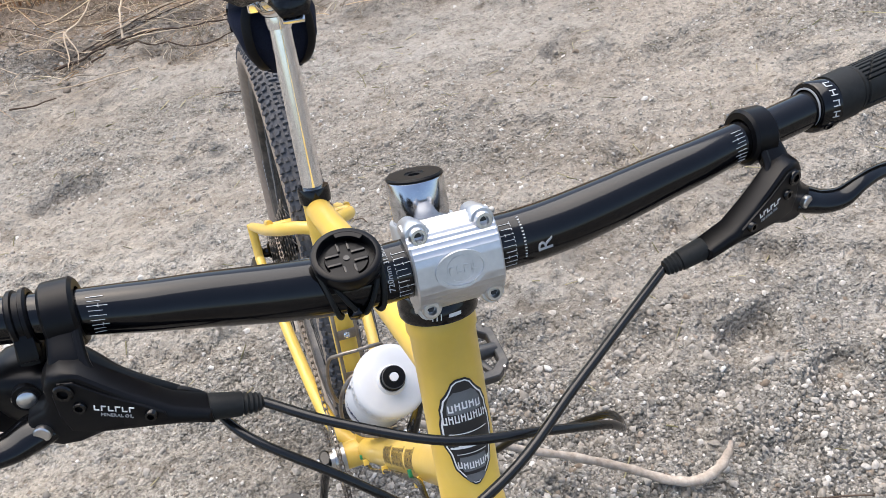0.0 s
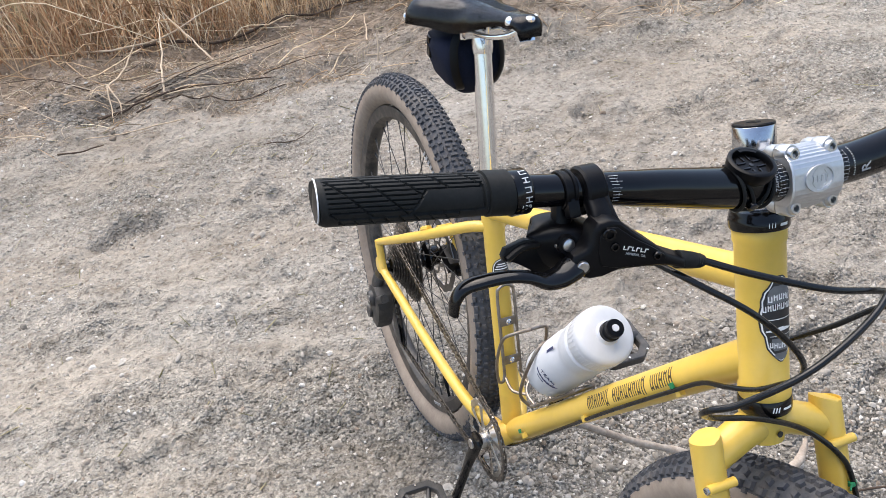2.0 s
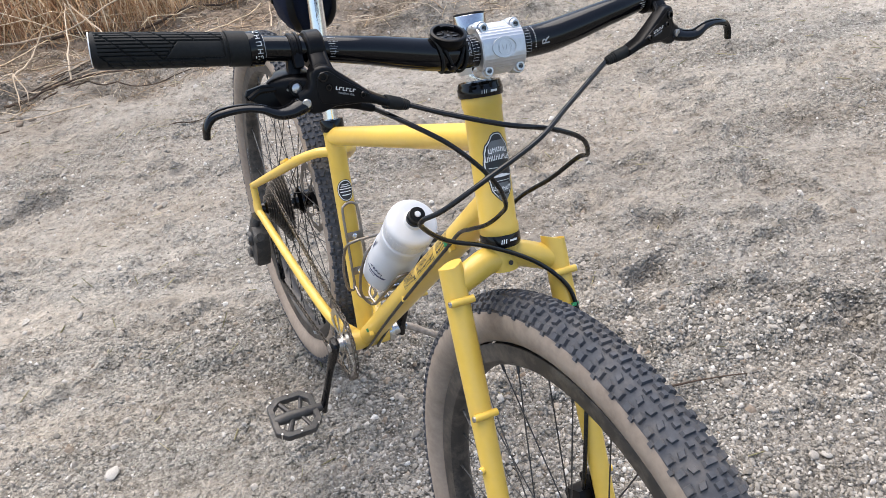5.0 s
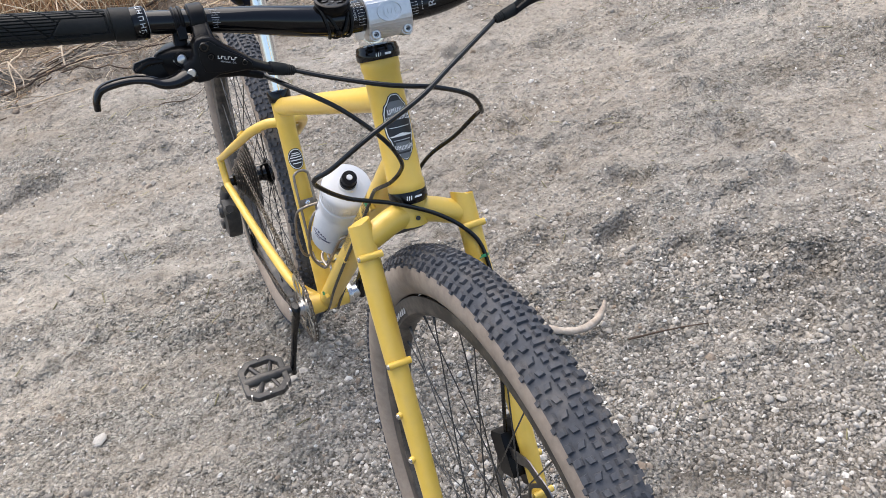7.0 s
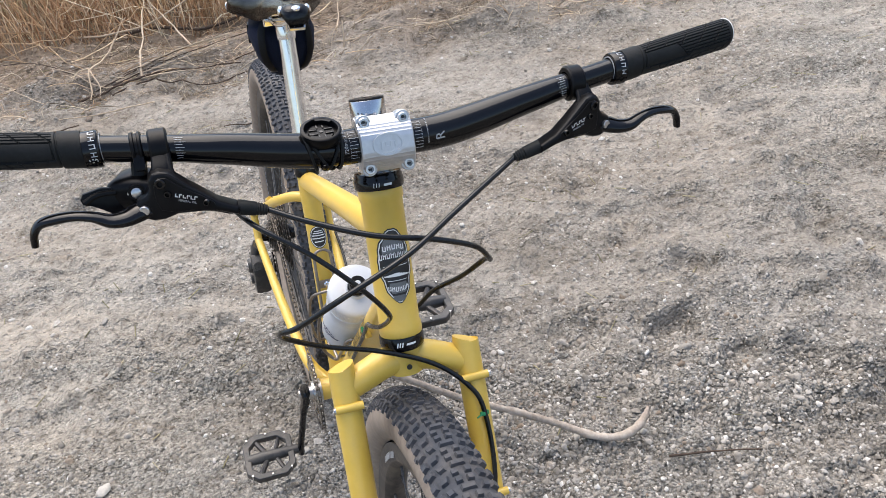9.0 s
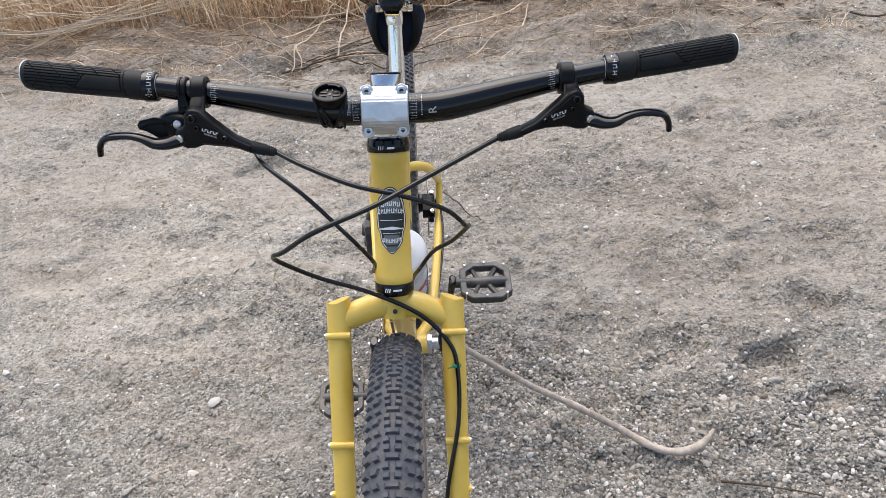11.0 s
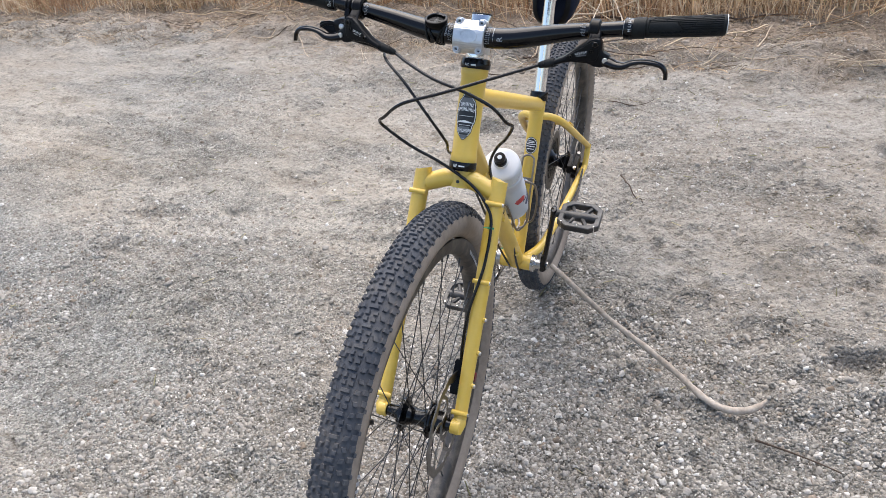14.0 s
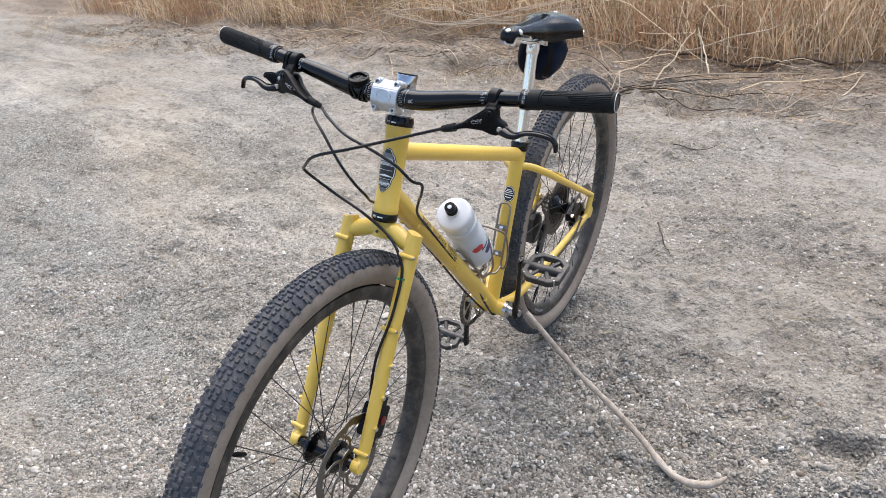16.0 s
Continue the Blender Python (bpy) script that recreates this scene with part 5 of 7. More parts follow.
    # lid with its screws
    lid = [(0.1530, 0.9565), (0.1680, 0.9590), (0.1850, 0.9570), (0.1965, 0.9590), (0.1990, 0.9680), (0.1985, 0.9800), (0.1945, 0.9865), (0.1880, 0.9865), (0.1760, 0.9775), (0.1630, 0.9700), (0.1550, 0.9640)]
    part("reservoir_lid", plate(lid, 0.0012, 0.004, 0.0008, s), BLACK_SATIN, lev, "black reservoir lid", space=BIKE, smooth=35)
    for x, z, r, nm, mat in ((0.1930, 0.9820, 0.0046, "lid_screw", BLACK_ALLOY), (0.1890, 0.9730, 0.0032, "lid_screw", BLACK_ALLOY), (0.1610, 0.9645, 0.0030, "lid_screw", BLACK_ALLOY), (0.2090, 0.9600, 0.0040, "pivot_pin", STEEL)):
        bm = B()
        m = frame_to(X(x, face_y(x, z) - 0.0012, z), out)
        if mat is STEEL:
            lathe(bm, [(0.0, -0.003), (r, -0.003), (r, 0.0012), (r * 0.85, 0.0018), (0.0, 0.0018)], m, 20)
            part(nm, bm, mat, lev, "bright steel pivot pin", space=BIKE)
            continue
        lathe(bm, [(0.0, -0.003), (r, -0.003), (r, 0.0010), (r * 0.86, 0.0017), (r * 0.52, 0.0017), (r * 0.48, -0.0012), (0.0, -0.0012)], m, 20)
        part(nm, bm, mat, lev, space=BIKE)
    px, pz = 0.1755, 0.9690
    wm = frame_to(X(px, face_y(px, pz) - 0.0014, pz), out, V(1, 0.27 * s, 0.22 * s))
    for k in range(6):
        bm = B()
        x = -0.0085 + 0.0030 * k
        block(bm, (0.0006, 0.0028, 0.0003), wm @ T(x, 0.0012, 0))
        block(bm, (0.0022, 0.0006, 0.0003), wm @ T(x + 0.0009, 0.0024 if k % 2 else 0.0001, 0))
        part("print_bar", bm, WHITE, lev, "white name bar", space=BIKE, smooth=0)
    letters("writing", "MINERAL OIL", 0.0024, GREY_PRINT, lev, wm @ T(0.001 * -s, -0.0026, 0), space=BIKE)
    # narrow steel clamp bolt behind
    bm = B()
    lathe(bm, [(0.0, 0.0), (0.0040, 0.0), (0.0040, 0.004), (0.0, 0.004)], frame_to((c.x, c.y + 0.018, c.z + 0.001), (0, 0.5, 0.85)), 12)
    part("clamp_bolt", bm, STEEL, lev, space=BIKE)


lever(-1)
lever(1)


def shifter():
    bm = B()
    c = bar_axis(-0.206)
    lathe(bm, [(0.0112, -0.0046), (0.0128, -0.0046), (0.0138, -0.0036), (0.0138, -0.0018), (0.0126, -0.0012), (0.0126, 0.0012), (0.0138, 0.0018), (0.0138, 0.0036), (0.0128, 0.0046), (0.0112, 0.0046)], frame_to(c, (1, 0, 0)), 28)
    block(bm, (0.008, 0.007, 0.014), T(c.x, c.y - 0.0125, c.z - 0.007) @ Rx(-28), 0.002)
    pod = [(-0.230, 0.058, 0.962, 0.0125), (-0.2265, 0.056, 0.962, 0.0180), (-0.2135, 0.053, 0.962, 0.0212), (-0.198, 0.048, 0.960, 0.0200), (-0.180, 0.042, 0.953, 0.0130), (-0.163, 0.039, 0.947, 0.0075), (-0.152, 0.0375, 0.942, 0.0050)]
    pts = spline(pod, 5)
    sweep(bm, [p[:3] for p in pts], [p[3] for p in pts], 24, oval=(0.80, 0.80), up=(0, 0, 1), sq=0.55)
    sweep(bm, [(-0.207, 0.056, 0.990), (-0.210, 0.048, 0.968)], 0.0065, 12, sq=0.7)
    # boss that carries the lever bolt
    sweep(bm, [(-0.213, 0.050, 0.966), (-0.213, 0.0335, 0.9695)], [0.0085, 0.0066], 18)
    sh = part("shifter", bm, BLACK_SATIN, bicycle, "black trigger shifter pod", smooth=35)
    bm = B()
    tab = [(0.004, -0.018), (0.012, -0.006), (0.015, 0.006), (0.004, 0.010), (0.000, 0.0135), (-0.010, 0.0155), (-0.0245, 0.0135), (-0.0275, 0.0090), (-0.0265, 0.0045), (-0.020, 0.0025), (-0.0125, -0.0005), (-0.006, -0.008)]
    m = frame_to((-0.2300, 0.0470, 0.9575), V(0.12, -0.95, 0.25), V(1, 0.20, 0))
    slab(bm, tab, 0.0060, m, 0.0018)
    sweep(bm, spline([(-0.025, 0.006, 0.006), (-0.014, 0.0105, 0.0066), (0.0, 0.0095, 0.006)], 4), 0.0026, 8, M=m)
    part("trigger", bm, BLACK_SATIN, sh, "black trigger paddle with a raised edge", space=BIKE)
    for p, r in (((-0.2130, 0.0330, 0.9697), 0.0044), ((-0.2195, 0.0375, 0.9680), 0.0014)):
        bm = B()
        lathe(bm, [(0.0, -0.002), (r, -0.002), (r, 0.0012), (r * 0.8, 0.0018), (0.0, 0.0018)], frame_to(p, (0, -0.97, 0.22)), 16)
        part("bolt", bm, STEEL, sh, "bright steel bolt", space=BIKE)
    m = frame_to((-0.188, 0.0330, 0.9660), V(0, -0.60, 0.80), V(1, 0, -0.1))
    for k in range(2):
        bm = B()
        block(bm, (0.0026, 0.0046, 0.0004), m @ T(-0.004 + 0.010 * k, -0.001, 0.0035))
        part("print_bar", bm, GREY_PRINT, sh, "grey print bar", space=BIKE, smooth=0)
    bm = B()
    lathe(bm, [(0.0, 0), (0.0042, 0), (0.0046, 0.002), (0.0040, 0.010), (0.0032, 0.014), (0.0, 0.014)], frame_to((-0.153, 0.0375, 0.9425), (0.90, -0.25, -0.34)), 14)
    part("barrel_adjuster", bm, BLACK_SATIN, sh, space=BIKE)


shifter()


def computer_mount():
    """Round quarter-turn cradle lashed to the bar with two stretched bands."""
    c = bar_axis(-0.056)
    m = frame_to(c + V(0, -0.004, 0.0168), V(0, -0.20, 0.98), V(1, 0, 0.04)) @ Matrix.Diagonal((0.94, 0.94, 0.94, 1))
    bm = B()
    lathe(bm, [(0.0, -0.004), (0.0170, -0.004), (0.0185, -0.001), (0.0190, 0.003), (0.0190, 0.0062), (0.0180, 0.0070), (0.0158, 0.0070), (0.0152, 0.0062), (0.0152, 0.0012), (0.0120, 0.0012), (0.0116, 0.0030), (0.0, 0.0030)], m, 40)
    for a in (40, 220):
        sec = [(0.0158 * math.cos(radians(a + q)), 0.0158 * math.sin(radians(a + q))) for q in range(0, 61, 10)]
        sec += [(0.0128 * math.cos(radians(a + q)), 0.0128 * math.sin(radians(a + q))) for q in range(60, -1, -10)]
        slab(bm, sec, 0.0012, m @ T(0, 0, 0.0056))
    block(bm, (0.030, 0.026, 0.008), m @ T(0, 0, -0.006), 0.002)
    mt = part("computer_mount", bm, BLACK_SATIN, bicycle, "round black computer mount on stretched rubber bands")
    for x, y, w, h in ((-0.0072, 0.0030, 0.0076, 0.0014), (0.0072, 0.0030, 0.0076, 0.0014), (-0.0072, -0.0034, 0.0076, 0.0014), (0.0072, -0.0034, 0.0076, 0.0014), (-0.0028, 0.0080, 0.0014, 0.0060), (0.0028, 0.0080, 0.0014, 0.0060), (-0.0028, -0.0085, 0.0014, 0.0056), (0.0028, -0.0085, 0.0014, 0.0056)):
        bm = B()
        block(bm, (w, h, 0.0014), m @ T(x, y, 0.0034), 0.0003)
        part("rib", bm, BLACK_ALLOY, mt, "thin glossy rib", space=BIKE)
    # centre hole drawn as a black disc, its shade given as colour
    bm = B()
    lathe(bm, [(0.0, 0.0032), (0.0017, 0.0032), (0.0017, 0.0036), (0.0, 0.0036)], m, 14)
    part("hole", bm, BLACK_PRINT_AND_HOLES, mt, "black disc for the shade in a hole", space=BIKE)
    for xa, xb, ang in ((-0.0165, -0.006, 0), (0.0165, -0.002, 0), (-0.0150, 0.010, 0), (0.0165, 0.012, 0)):
        bm = B()
        pts = []
        for k in range(13):
            q = k / 12
            x = c.x + xa + (xb - xa) * min(1, q * 1.6)
            w = radians(20 + 250 * q)
            p = bar_axis(x)
            r = bar_rad(x) + 0.0016
            pts.append((x, p.y - r * math.sin(w), p.z + r * math.cos(w)))
        sweep(bm, spline(pts, 3), 0.0014, 8)
        part("band", bm, RUBBER, mt, "stretched black rubber band", space=BIKE)
    bm = B()
    lathe(bm, [(0.0, 0), (0.0042, 0), (0.0044, 0.001), (0.0040, 0.0035), (0.0, 0.0045)], frame_to(c + V(-0.001, -0.0145, -0.0075), V(0, -0.88, -0.45)), 14)
    part("hook", bm, BLACK_ALLOY, mt, "glossy band hook", space=BIKE)


computer_mount()


# ---- hoses and cables ----
def hose(name, pts, r, label, mat=None):
    bm = B()
    sweep(bm, spline(pts, 8), r, 10)
    return part(name, bm, mat or HOSE, bicycle, label)


FB = [(0.116, 0.02, 0.9495), (0.0819, 0.0009, 0.9401), (0.0378, -0.0238, 0.9279), (-0.0102, -0.0507, 0.9147), (-0.0714, -0.063, 0.8933), (-0.1077, -0.0471, 0.8613), (-0.1224, -0.033, 0.8467), (-0.1164, -0.0216, 0.8303), (-0.0814, -0.0042, 0.7971), (-0.0288, -0.0008, 0.773), (0.0253, -0.0029, 0.7424), (0.0572, -0.0199, 0.7171), (0.0692, -0.0354, 0.6914), (0.0692, -0.0683, 0.633), (0.055, -0.1, 0.56), (0.05, -0.116, 0.49), (0.052, -0.118, 0.445)]
RB = [(-0.1130, 0.0150, 0.9435), (-0.0824, -0.0048, 0.9362), (-0.0331, -0.0277, 0.9252), (0.0179, -0.0310, 0.9123), (0.0598, -0.0259, 0.8921), (0.0798, -0.0133, 0.8655), (0.0847, 0.0091, 0.8502), (0.0690, 0.0326, 0.8178), (0.0473, 0.0588, 0.7866), (0.0309, 0.0805, 0.7485), (0.0190, 0.1350, 0.6900), (0.0160, 0.2200, 0.5850), (0.0140, 0.3400, 0.4400), (0.0100, 0.4250, 0.3180), (0.0160, 0.4500, 0.2920), (0.0400, 0.5000, 0.3080), (0.0660, 0.6200, 0.3340), (0.0820, 0.7600, 0.3620), (0.0800, 0.8350, 0.3920)]
SH = [(-0.14, 0.034, 0.9375), (-0.1235, 0.005, 0.9328), (-0.0843, -0.0179, 0.9093), (-0.0463, -0.0304, 0.8719), (-0.0236, -0.0215, 0.835), (-0.019, -0.004, 0.8115), (-0.0238, 0.015, 0.7905), (-0.0272, 0.042, 0.7715), (-0.024, 0.074, 0.748), (-0.021, 0.115, 0.7), (-0.019, 0.22, 0.572), (-0.018, 0.34, 0.42), (-0.01, 0.428, 0.312), (-0.014, 0.45, 0.29)]
front_hose = hose("front_brake_hose", FB, 0.0026, "glossy black front brake hose")
hose("rear_brake_hose", RB, 0.0026, "glossy black rear brake hose")
hose("shift_cable", SH, 0.0024, "black shift cable housing")
for p, d in (((0.0705, -0.0350, 0.688), (0, -0.5, -0.86)),):
    bm = B()
    m = frame_to(p, d)
    lathe(bm, [(0.0028, -0.0016), (0.0040, -0.0016), (0.0040, 0.0016), (0.0028, 0.0016)], m, 14)
    block(bm, (0.005, 0.004, 0.004), m @ T(-0.004, 0.003, 0), 0.0006)
    sweep(bm, [m @ V(-0.004, 0.003, 0), m @ V(-0.012, 0.009, 0.001)], 0.0009, 6)
    part("zip_tie", bm, GREEN_TIE, bicycle, "green zip tie")
# cable guides under the down tube, two with green clips
for q, green in ((0.17, True), (0.52, False), (0.86, True)):
    c = HEAD_DT.lerp(BB, q)
    m = frame_to(c, BB - HEAD_DT, (1, 0, 0))
    for x in (-0.018, 0.016):
        bm = B()
        block(bm, (0.007, 0.008, 0.008), m @ T(x, 0.004, 0) @ T(0, (m.inverted().to_3x3() @ V(0, -0.78, -0.62)).y * 0.008, 0), 0.0012)
        g = part("cable_guide", bm, YELLOW, bicycle)
    if green:
        bm = B()
        block(bm, (0.003, 0.006, 0.006), m @ T(-0.022, 0.004, 0.004), 0.0008)
        part("cable_clip", bm, GREEN_TIE, g, "green clip", space=BIKE)


# ---- bottle cages ----
def cage(p0, axis, out, label):
    """Bent wire cage with a bolt plate; axis runs up the tube, out points to the bottle."""
    a, o = Vector(axis).normalized(), Vector(out).normalized()
    x = V(1, 0, 0)
    at = lambda i, j, k: Vector(p0) + x * i + o * j + a * k
    bm = B()
    loop = [at(-0.014, 0.006, -0.055), at(-0.014, 0.006, 0.0), at(-0.014, 0.006, 0.075), at(-0.010, 0.007, 0.088), at(0.0, 0.007, 0.092), at(0.010, 0.007, 0.088), at(0.014, 0.006, 0.075), at(0.014, 0.006, 0.0), at(0.014, 0.006, -0.055)]
    sweep(bm, spline(loop, 5), 0.0025, 10)
    for s in (-1, 1):
        arm = [at(0.014 * s, 0.006, -0.055), at(0.020 * s, 0.010, -0.064), at(0.034 * s, 0.026, -0.050), at(0.040 * s, 0.042, -0.010), at(0.036 * s, 0.062, 0.030), at(0.022 * s, 0.077, 0.042), at(0.0, 0.083, 0.045)]
        sweep(bm, spline(arm, 6), 0.0025, 10)
        foot = [at(0.014 * s, 0.008, -0.060), at(0.014 * s, 0.030, -0.072), at(0.0, 0.050, -0.074)]
        sweep(bm, spline(foot, 5), 0.0025, 8)
    cg = part("bottle_cage", bm, CAGE_WIRE, bicycle, label)
    for k in (-0.032, 0.032):
        bm = B()
        m = frame_to(at(0, 0.0045, k), o, x)
        slab(bm, [(-0.015, -0.007), (0.015, -0.007), (0.015, 0.007), (-0.015, 0.007)], 0.0022, m, 0.0006)
        part("plate", bm, CAGE_WIRE, cg, space=BIKE)
        bm = B()
        lathe(bm, [(0.0, 0.002), (0.0046, 0.002), (0.0046, 0.0045), (0.0024, 0.0052), (0.002, 0.003), (0.0, 0.003)], m, 14)
        part("cage_bolt", bm, CHROME, cg, space=BIKE)


ST_AX = (SEAT_TOP - BB).normalized()
ST_OUT = V(0, -ST_AX.z, ST_AX.y)
cage(BB + ST_AX * 0.168 + ST_OUT * 0.0150, ST_AX, ST_OUT, "empty bent-wire steel bottle cage")
DT_AX = (HEAD_DT - BB).normalized()
DT_OUT = V(0, DT_AX.z, -DT_AX.y)
cage(BB + DT_AX * 0.215 + DT_OUT * 0.0172, DT_AX, DT_OUT, "bent-wire steel bottle cage holding a bottle")


# ---- saddle ----
def saddle():
    """Broad tensioned leather saddle, flared at the back, with a long slot, rivets and steel rails."""
    y0, y1 = 0.483, 0.742
    n, seg = 36, 32

    def half(q):
        if q < 0.08:
            return 0.013 + 0.008 * (q / 0.08) ** 0.5
        if q < 0.45:
            return 0.021 + 0.016 * ((q - 0.08) / 0.37) ** 1.7
        t = (q - 0.45) / 0.55
        return 0.037 + 0.042 * (3 * t * t - 2 * t ** 3) - (0.012 * max(0, (q - 0.90) / 0.10) ** 2)

    def top(q):
        return 0.976 - 0.018 * q - 0.004 * math.sin(math.pi * min(1, q * 1.1)) - 0.006 * max(0, q - 0.75) / 0.25 - (0.010 * max(0, (0.06 - q) / 0.06) ** 2)

    def drop(q):
        t = min(1.0, max(0.0, (q - 0.12) / 0.50))
        return 0.015 + 0.030 * t * t * (3 - 2 * t)

    bm = B()
    rows = []
    for i in range(n + 1):
        q = i / n
        y = y0 + (y1 - y0) * q
        w, z, d = half(q), top(q), drop(q)
        row = []
        for k in range(seg + 1):
            u = -1 + 2 * k / seg
            a = u * math.pi / 2
            x = w * math.copysign(abs(math.sin(a)) ** 0.82, u)
            fall = (1 - abs(math.cos(a)) ** 0.75)
            slot = -0.016 * math.exp(-(x / 0.0062) ** 4) if 0.20 < q < 0.80 else 0.0
            row.append(bm.verts.new(V(x, y, z - d * fall + slot)))
        rows.append(row)
    faces = []
    for a, b in zip(rows, rows[1:]):
        for k in range(seg):
            faces.append(bm.faces.new((a[k], a[k + 1], b[k + 1], b[k])))
    faces.append(bm.faces.new(rows[0][::-1]))
    bmesh.ops.solidify(bm, geom=faces, thickness=0.0045)
    bmesh.ops.recalc_face_normals(bm, faces=bm.faces)
    sd = part("saddle", bm, LEATHER, bicycle, "black leather saddle with steel rivets", smooth=55)
    # slot floor: an added black plate, the slot's inner shade as colour
    bm = B()
    slot = [(0.0042 * math.sin(a) + 0, 0.625 + 0.080 * math.cos(a)) for a in (2 * math.pi * k / 24 for k in range(24))]
    slab(bm, slot[::-1], 0.002, T(0, 0, 0.9440))
    part("slot", bm, BLACK_PRINT_AND_HOLES, sd, "black plate for the shade in the slot", space=BIKE)
    for q, u in ((0.955, 0.93), (0.955, -0.93), (0.985, 0.55), (0.985, -0.55), (0.99, 0.0), (0.10, 0.75), (0.10, -0.75), (0.025, 0.0)):
        y = y0 + (y1 - y0) * q
        a = u * math.pi / 2
        w, z, d = half(q), top(q), drop(q)
        x = w * math.copysign(abs(math.sin(a)) ** 0.82, u)
        p = V(x, y, z - d * (1 - abs(math.cos(a)) ** 0.75))
        nrm = V(math.sin(a), 0.35 if q > 0.9 else -0.2, math.cos(a) * 0.9 + 0.1).normalized()
        bm = B()
        lathe(bm, [(0.0, -0.002), (0.0058, -0.002), (0.0058, 0.0006), (0.0045, 0.0018), (0.0, 0.0026)], frame_to(p, nrm), 14)
        part("rivet", bm, CHROME, sd, "polished rivet", space=BIKE)
    for s in (-1, 1):
        bm = B()
        pts = spline([(0.008 * s, 0.496, 0.958), (0.014 * s, 0.516, 0.945), (0.021 * s, 0.556, 0.932), (0.022 * s, 0.610, 0.924), (0.022 * s, 0.655, 0.922), (0.030 * s, 0.695, 0.924), (0.045 * s, 0.724, 0.936)], 6)
        sweep(bm, pts, 0.0036, 10)
        part("rail", bm, CHROME, sd, "steel rail", space=BIKE)
    bm = B()
    slab(bm, [(-0.011, -0.010), (0.011, -0.010), (0.014, 0.010), (-0.014, 0.010)], 0.012, frame_to((0, 0.508, 0.944), V(0, -0.8, 0.6), V(1, 0, 0)), 0.003)
    sweep(bm, [(0, 0.498, 0.948), (0, 0.540, 0.945)], 0.004, 12)
    part("nose_bracket", bm, CHROME, sd, "polished nose bracket", space=BIKE)
    bm = B()
    lathe(bm, [(0.0, -0.020), (0.0150, -0.020), (0.0160, -0.012), (0.0150, 0.004), (0.0, 0.006)], frame_to(POST_TOP, SEAT_TOP - POST_TOP) @ Rx(180), 20)
    block(bm, (0.062, 0.030, 0.012), T(0, 0.626, 0.919), 0.003)
    block(bm, (0.056, 0.024, 0.009), T(0, 0.626, 0.930), 0.003)
    for s in (-1, 1):
        sweep(bm, [(0.027 * s, 0.626, 0.910), (0.027 * s, 0.626, 0.938)], 0.005, 12)
        sweep(bm, [(0.0, 0.626 + 0.020 * s, 0.905), (0.0, 0.626 + 0.020 * s, 0.936)], 0.0035, 12)
    part("saddle_clamp", bm, CHROME, sd, "polished twin-bolt saddle clamp", space=BIKE)


saddle()


# ================= things on the bicycle =================
def saddle_bag():
    base = BIKE @ T(0, 0.672, 0.820)
    bag = thing("saddle_bag", base, "small navy canvas bag strapped under the leather saddle", "bag")
    bm = B()
    rows = []
    for z, hw, ya, yb in ((0.820, 0.016, 0.650, 0.690), (0.827, 0.028, 0.642, 0.702), (0.843, 0.041, 0.634, 0.716), (0.864, 0.049, 0.632, 0.722), (0.884, 0.052, 0.636, 0.726), (0.898, 0.049, 0.644, 0.722), (0.903, 0.036, 0.652, 0.712)):
        ring = []
        for k in range(32):
            a = 2 * math.pi * k / 32
            c, s = math.cos(a), math.sin(a)
            p = 0.62
            wob = 1 + 0.09 * noise.noise(V(c * 2, s * 2, z * 40))
            ring.append(bm.verts.new(V(hw * math.copysign(abs(c) ** p, c) * wob, (ya + yb) / 2 + (yb - ya) / 2 * math.copysign(abs(s) ** p, s) * wob, z)))
        rows.append(ring)
    for a, b in zip(rows, rows[1:]):
        for k in range(32):
            bm.faces.new((a[k], a[(k + 1) % 32], b[(k + 1) % 32], b[k]))
    bm.faces.new(rows[0][::-1])
    bm.faces.new(rows[-1])
    part("body", bm, NAVY, bag, "rolled navy canvas", space=BIKE, smooth=60)
    for s in (-1, 1):
        bm = B()
        pts = spline([(0.024 * s, 0.642, 0.922), (0.036 * s, 0.637, 0.896), (0.036 * s, 0.631, 0.862), (0.026 * s, 0.636, 0.837), (0.020 * s, 0.660, 0.826), (0.020 * s, 0.690, 0.832), (0.028 * s, 0.718, 0.850), (0.030 * s, 0.727, 0.890), (0.026 * s, 0.700, 0.922)], 6)
        sweep(bm, pts, 0.006, 8, oval=(0.2, 1.0), up=(0, -0.5, 1))
        part("strap", bm, BLACK_SATIN, bag, "black webbing strap", space=BIKE)
    bm = B()
    block(bm, (0.018, 0.006, 0.030), T(-0.047, 0.700, 0.880) @ Rz(80), 0.002)
    part("buckle", bm, BLACK_SATIN, bag, "black buckle", space=BIKE)


saddle_bag()


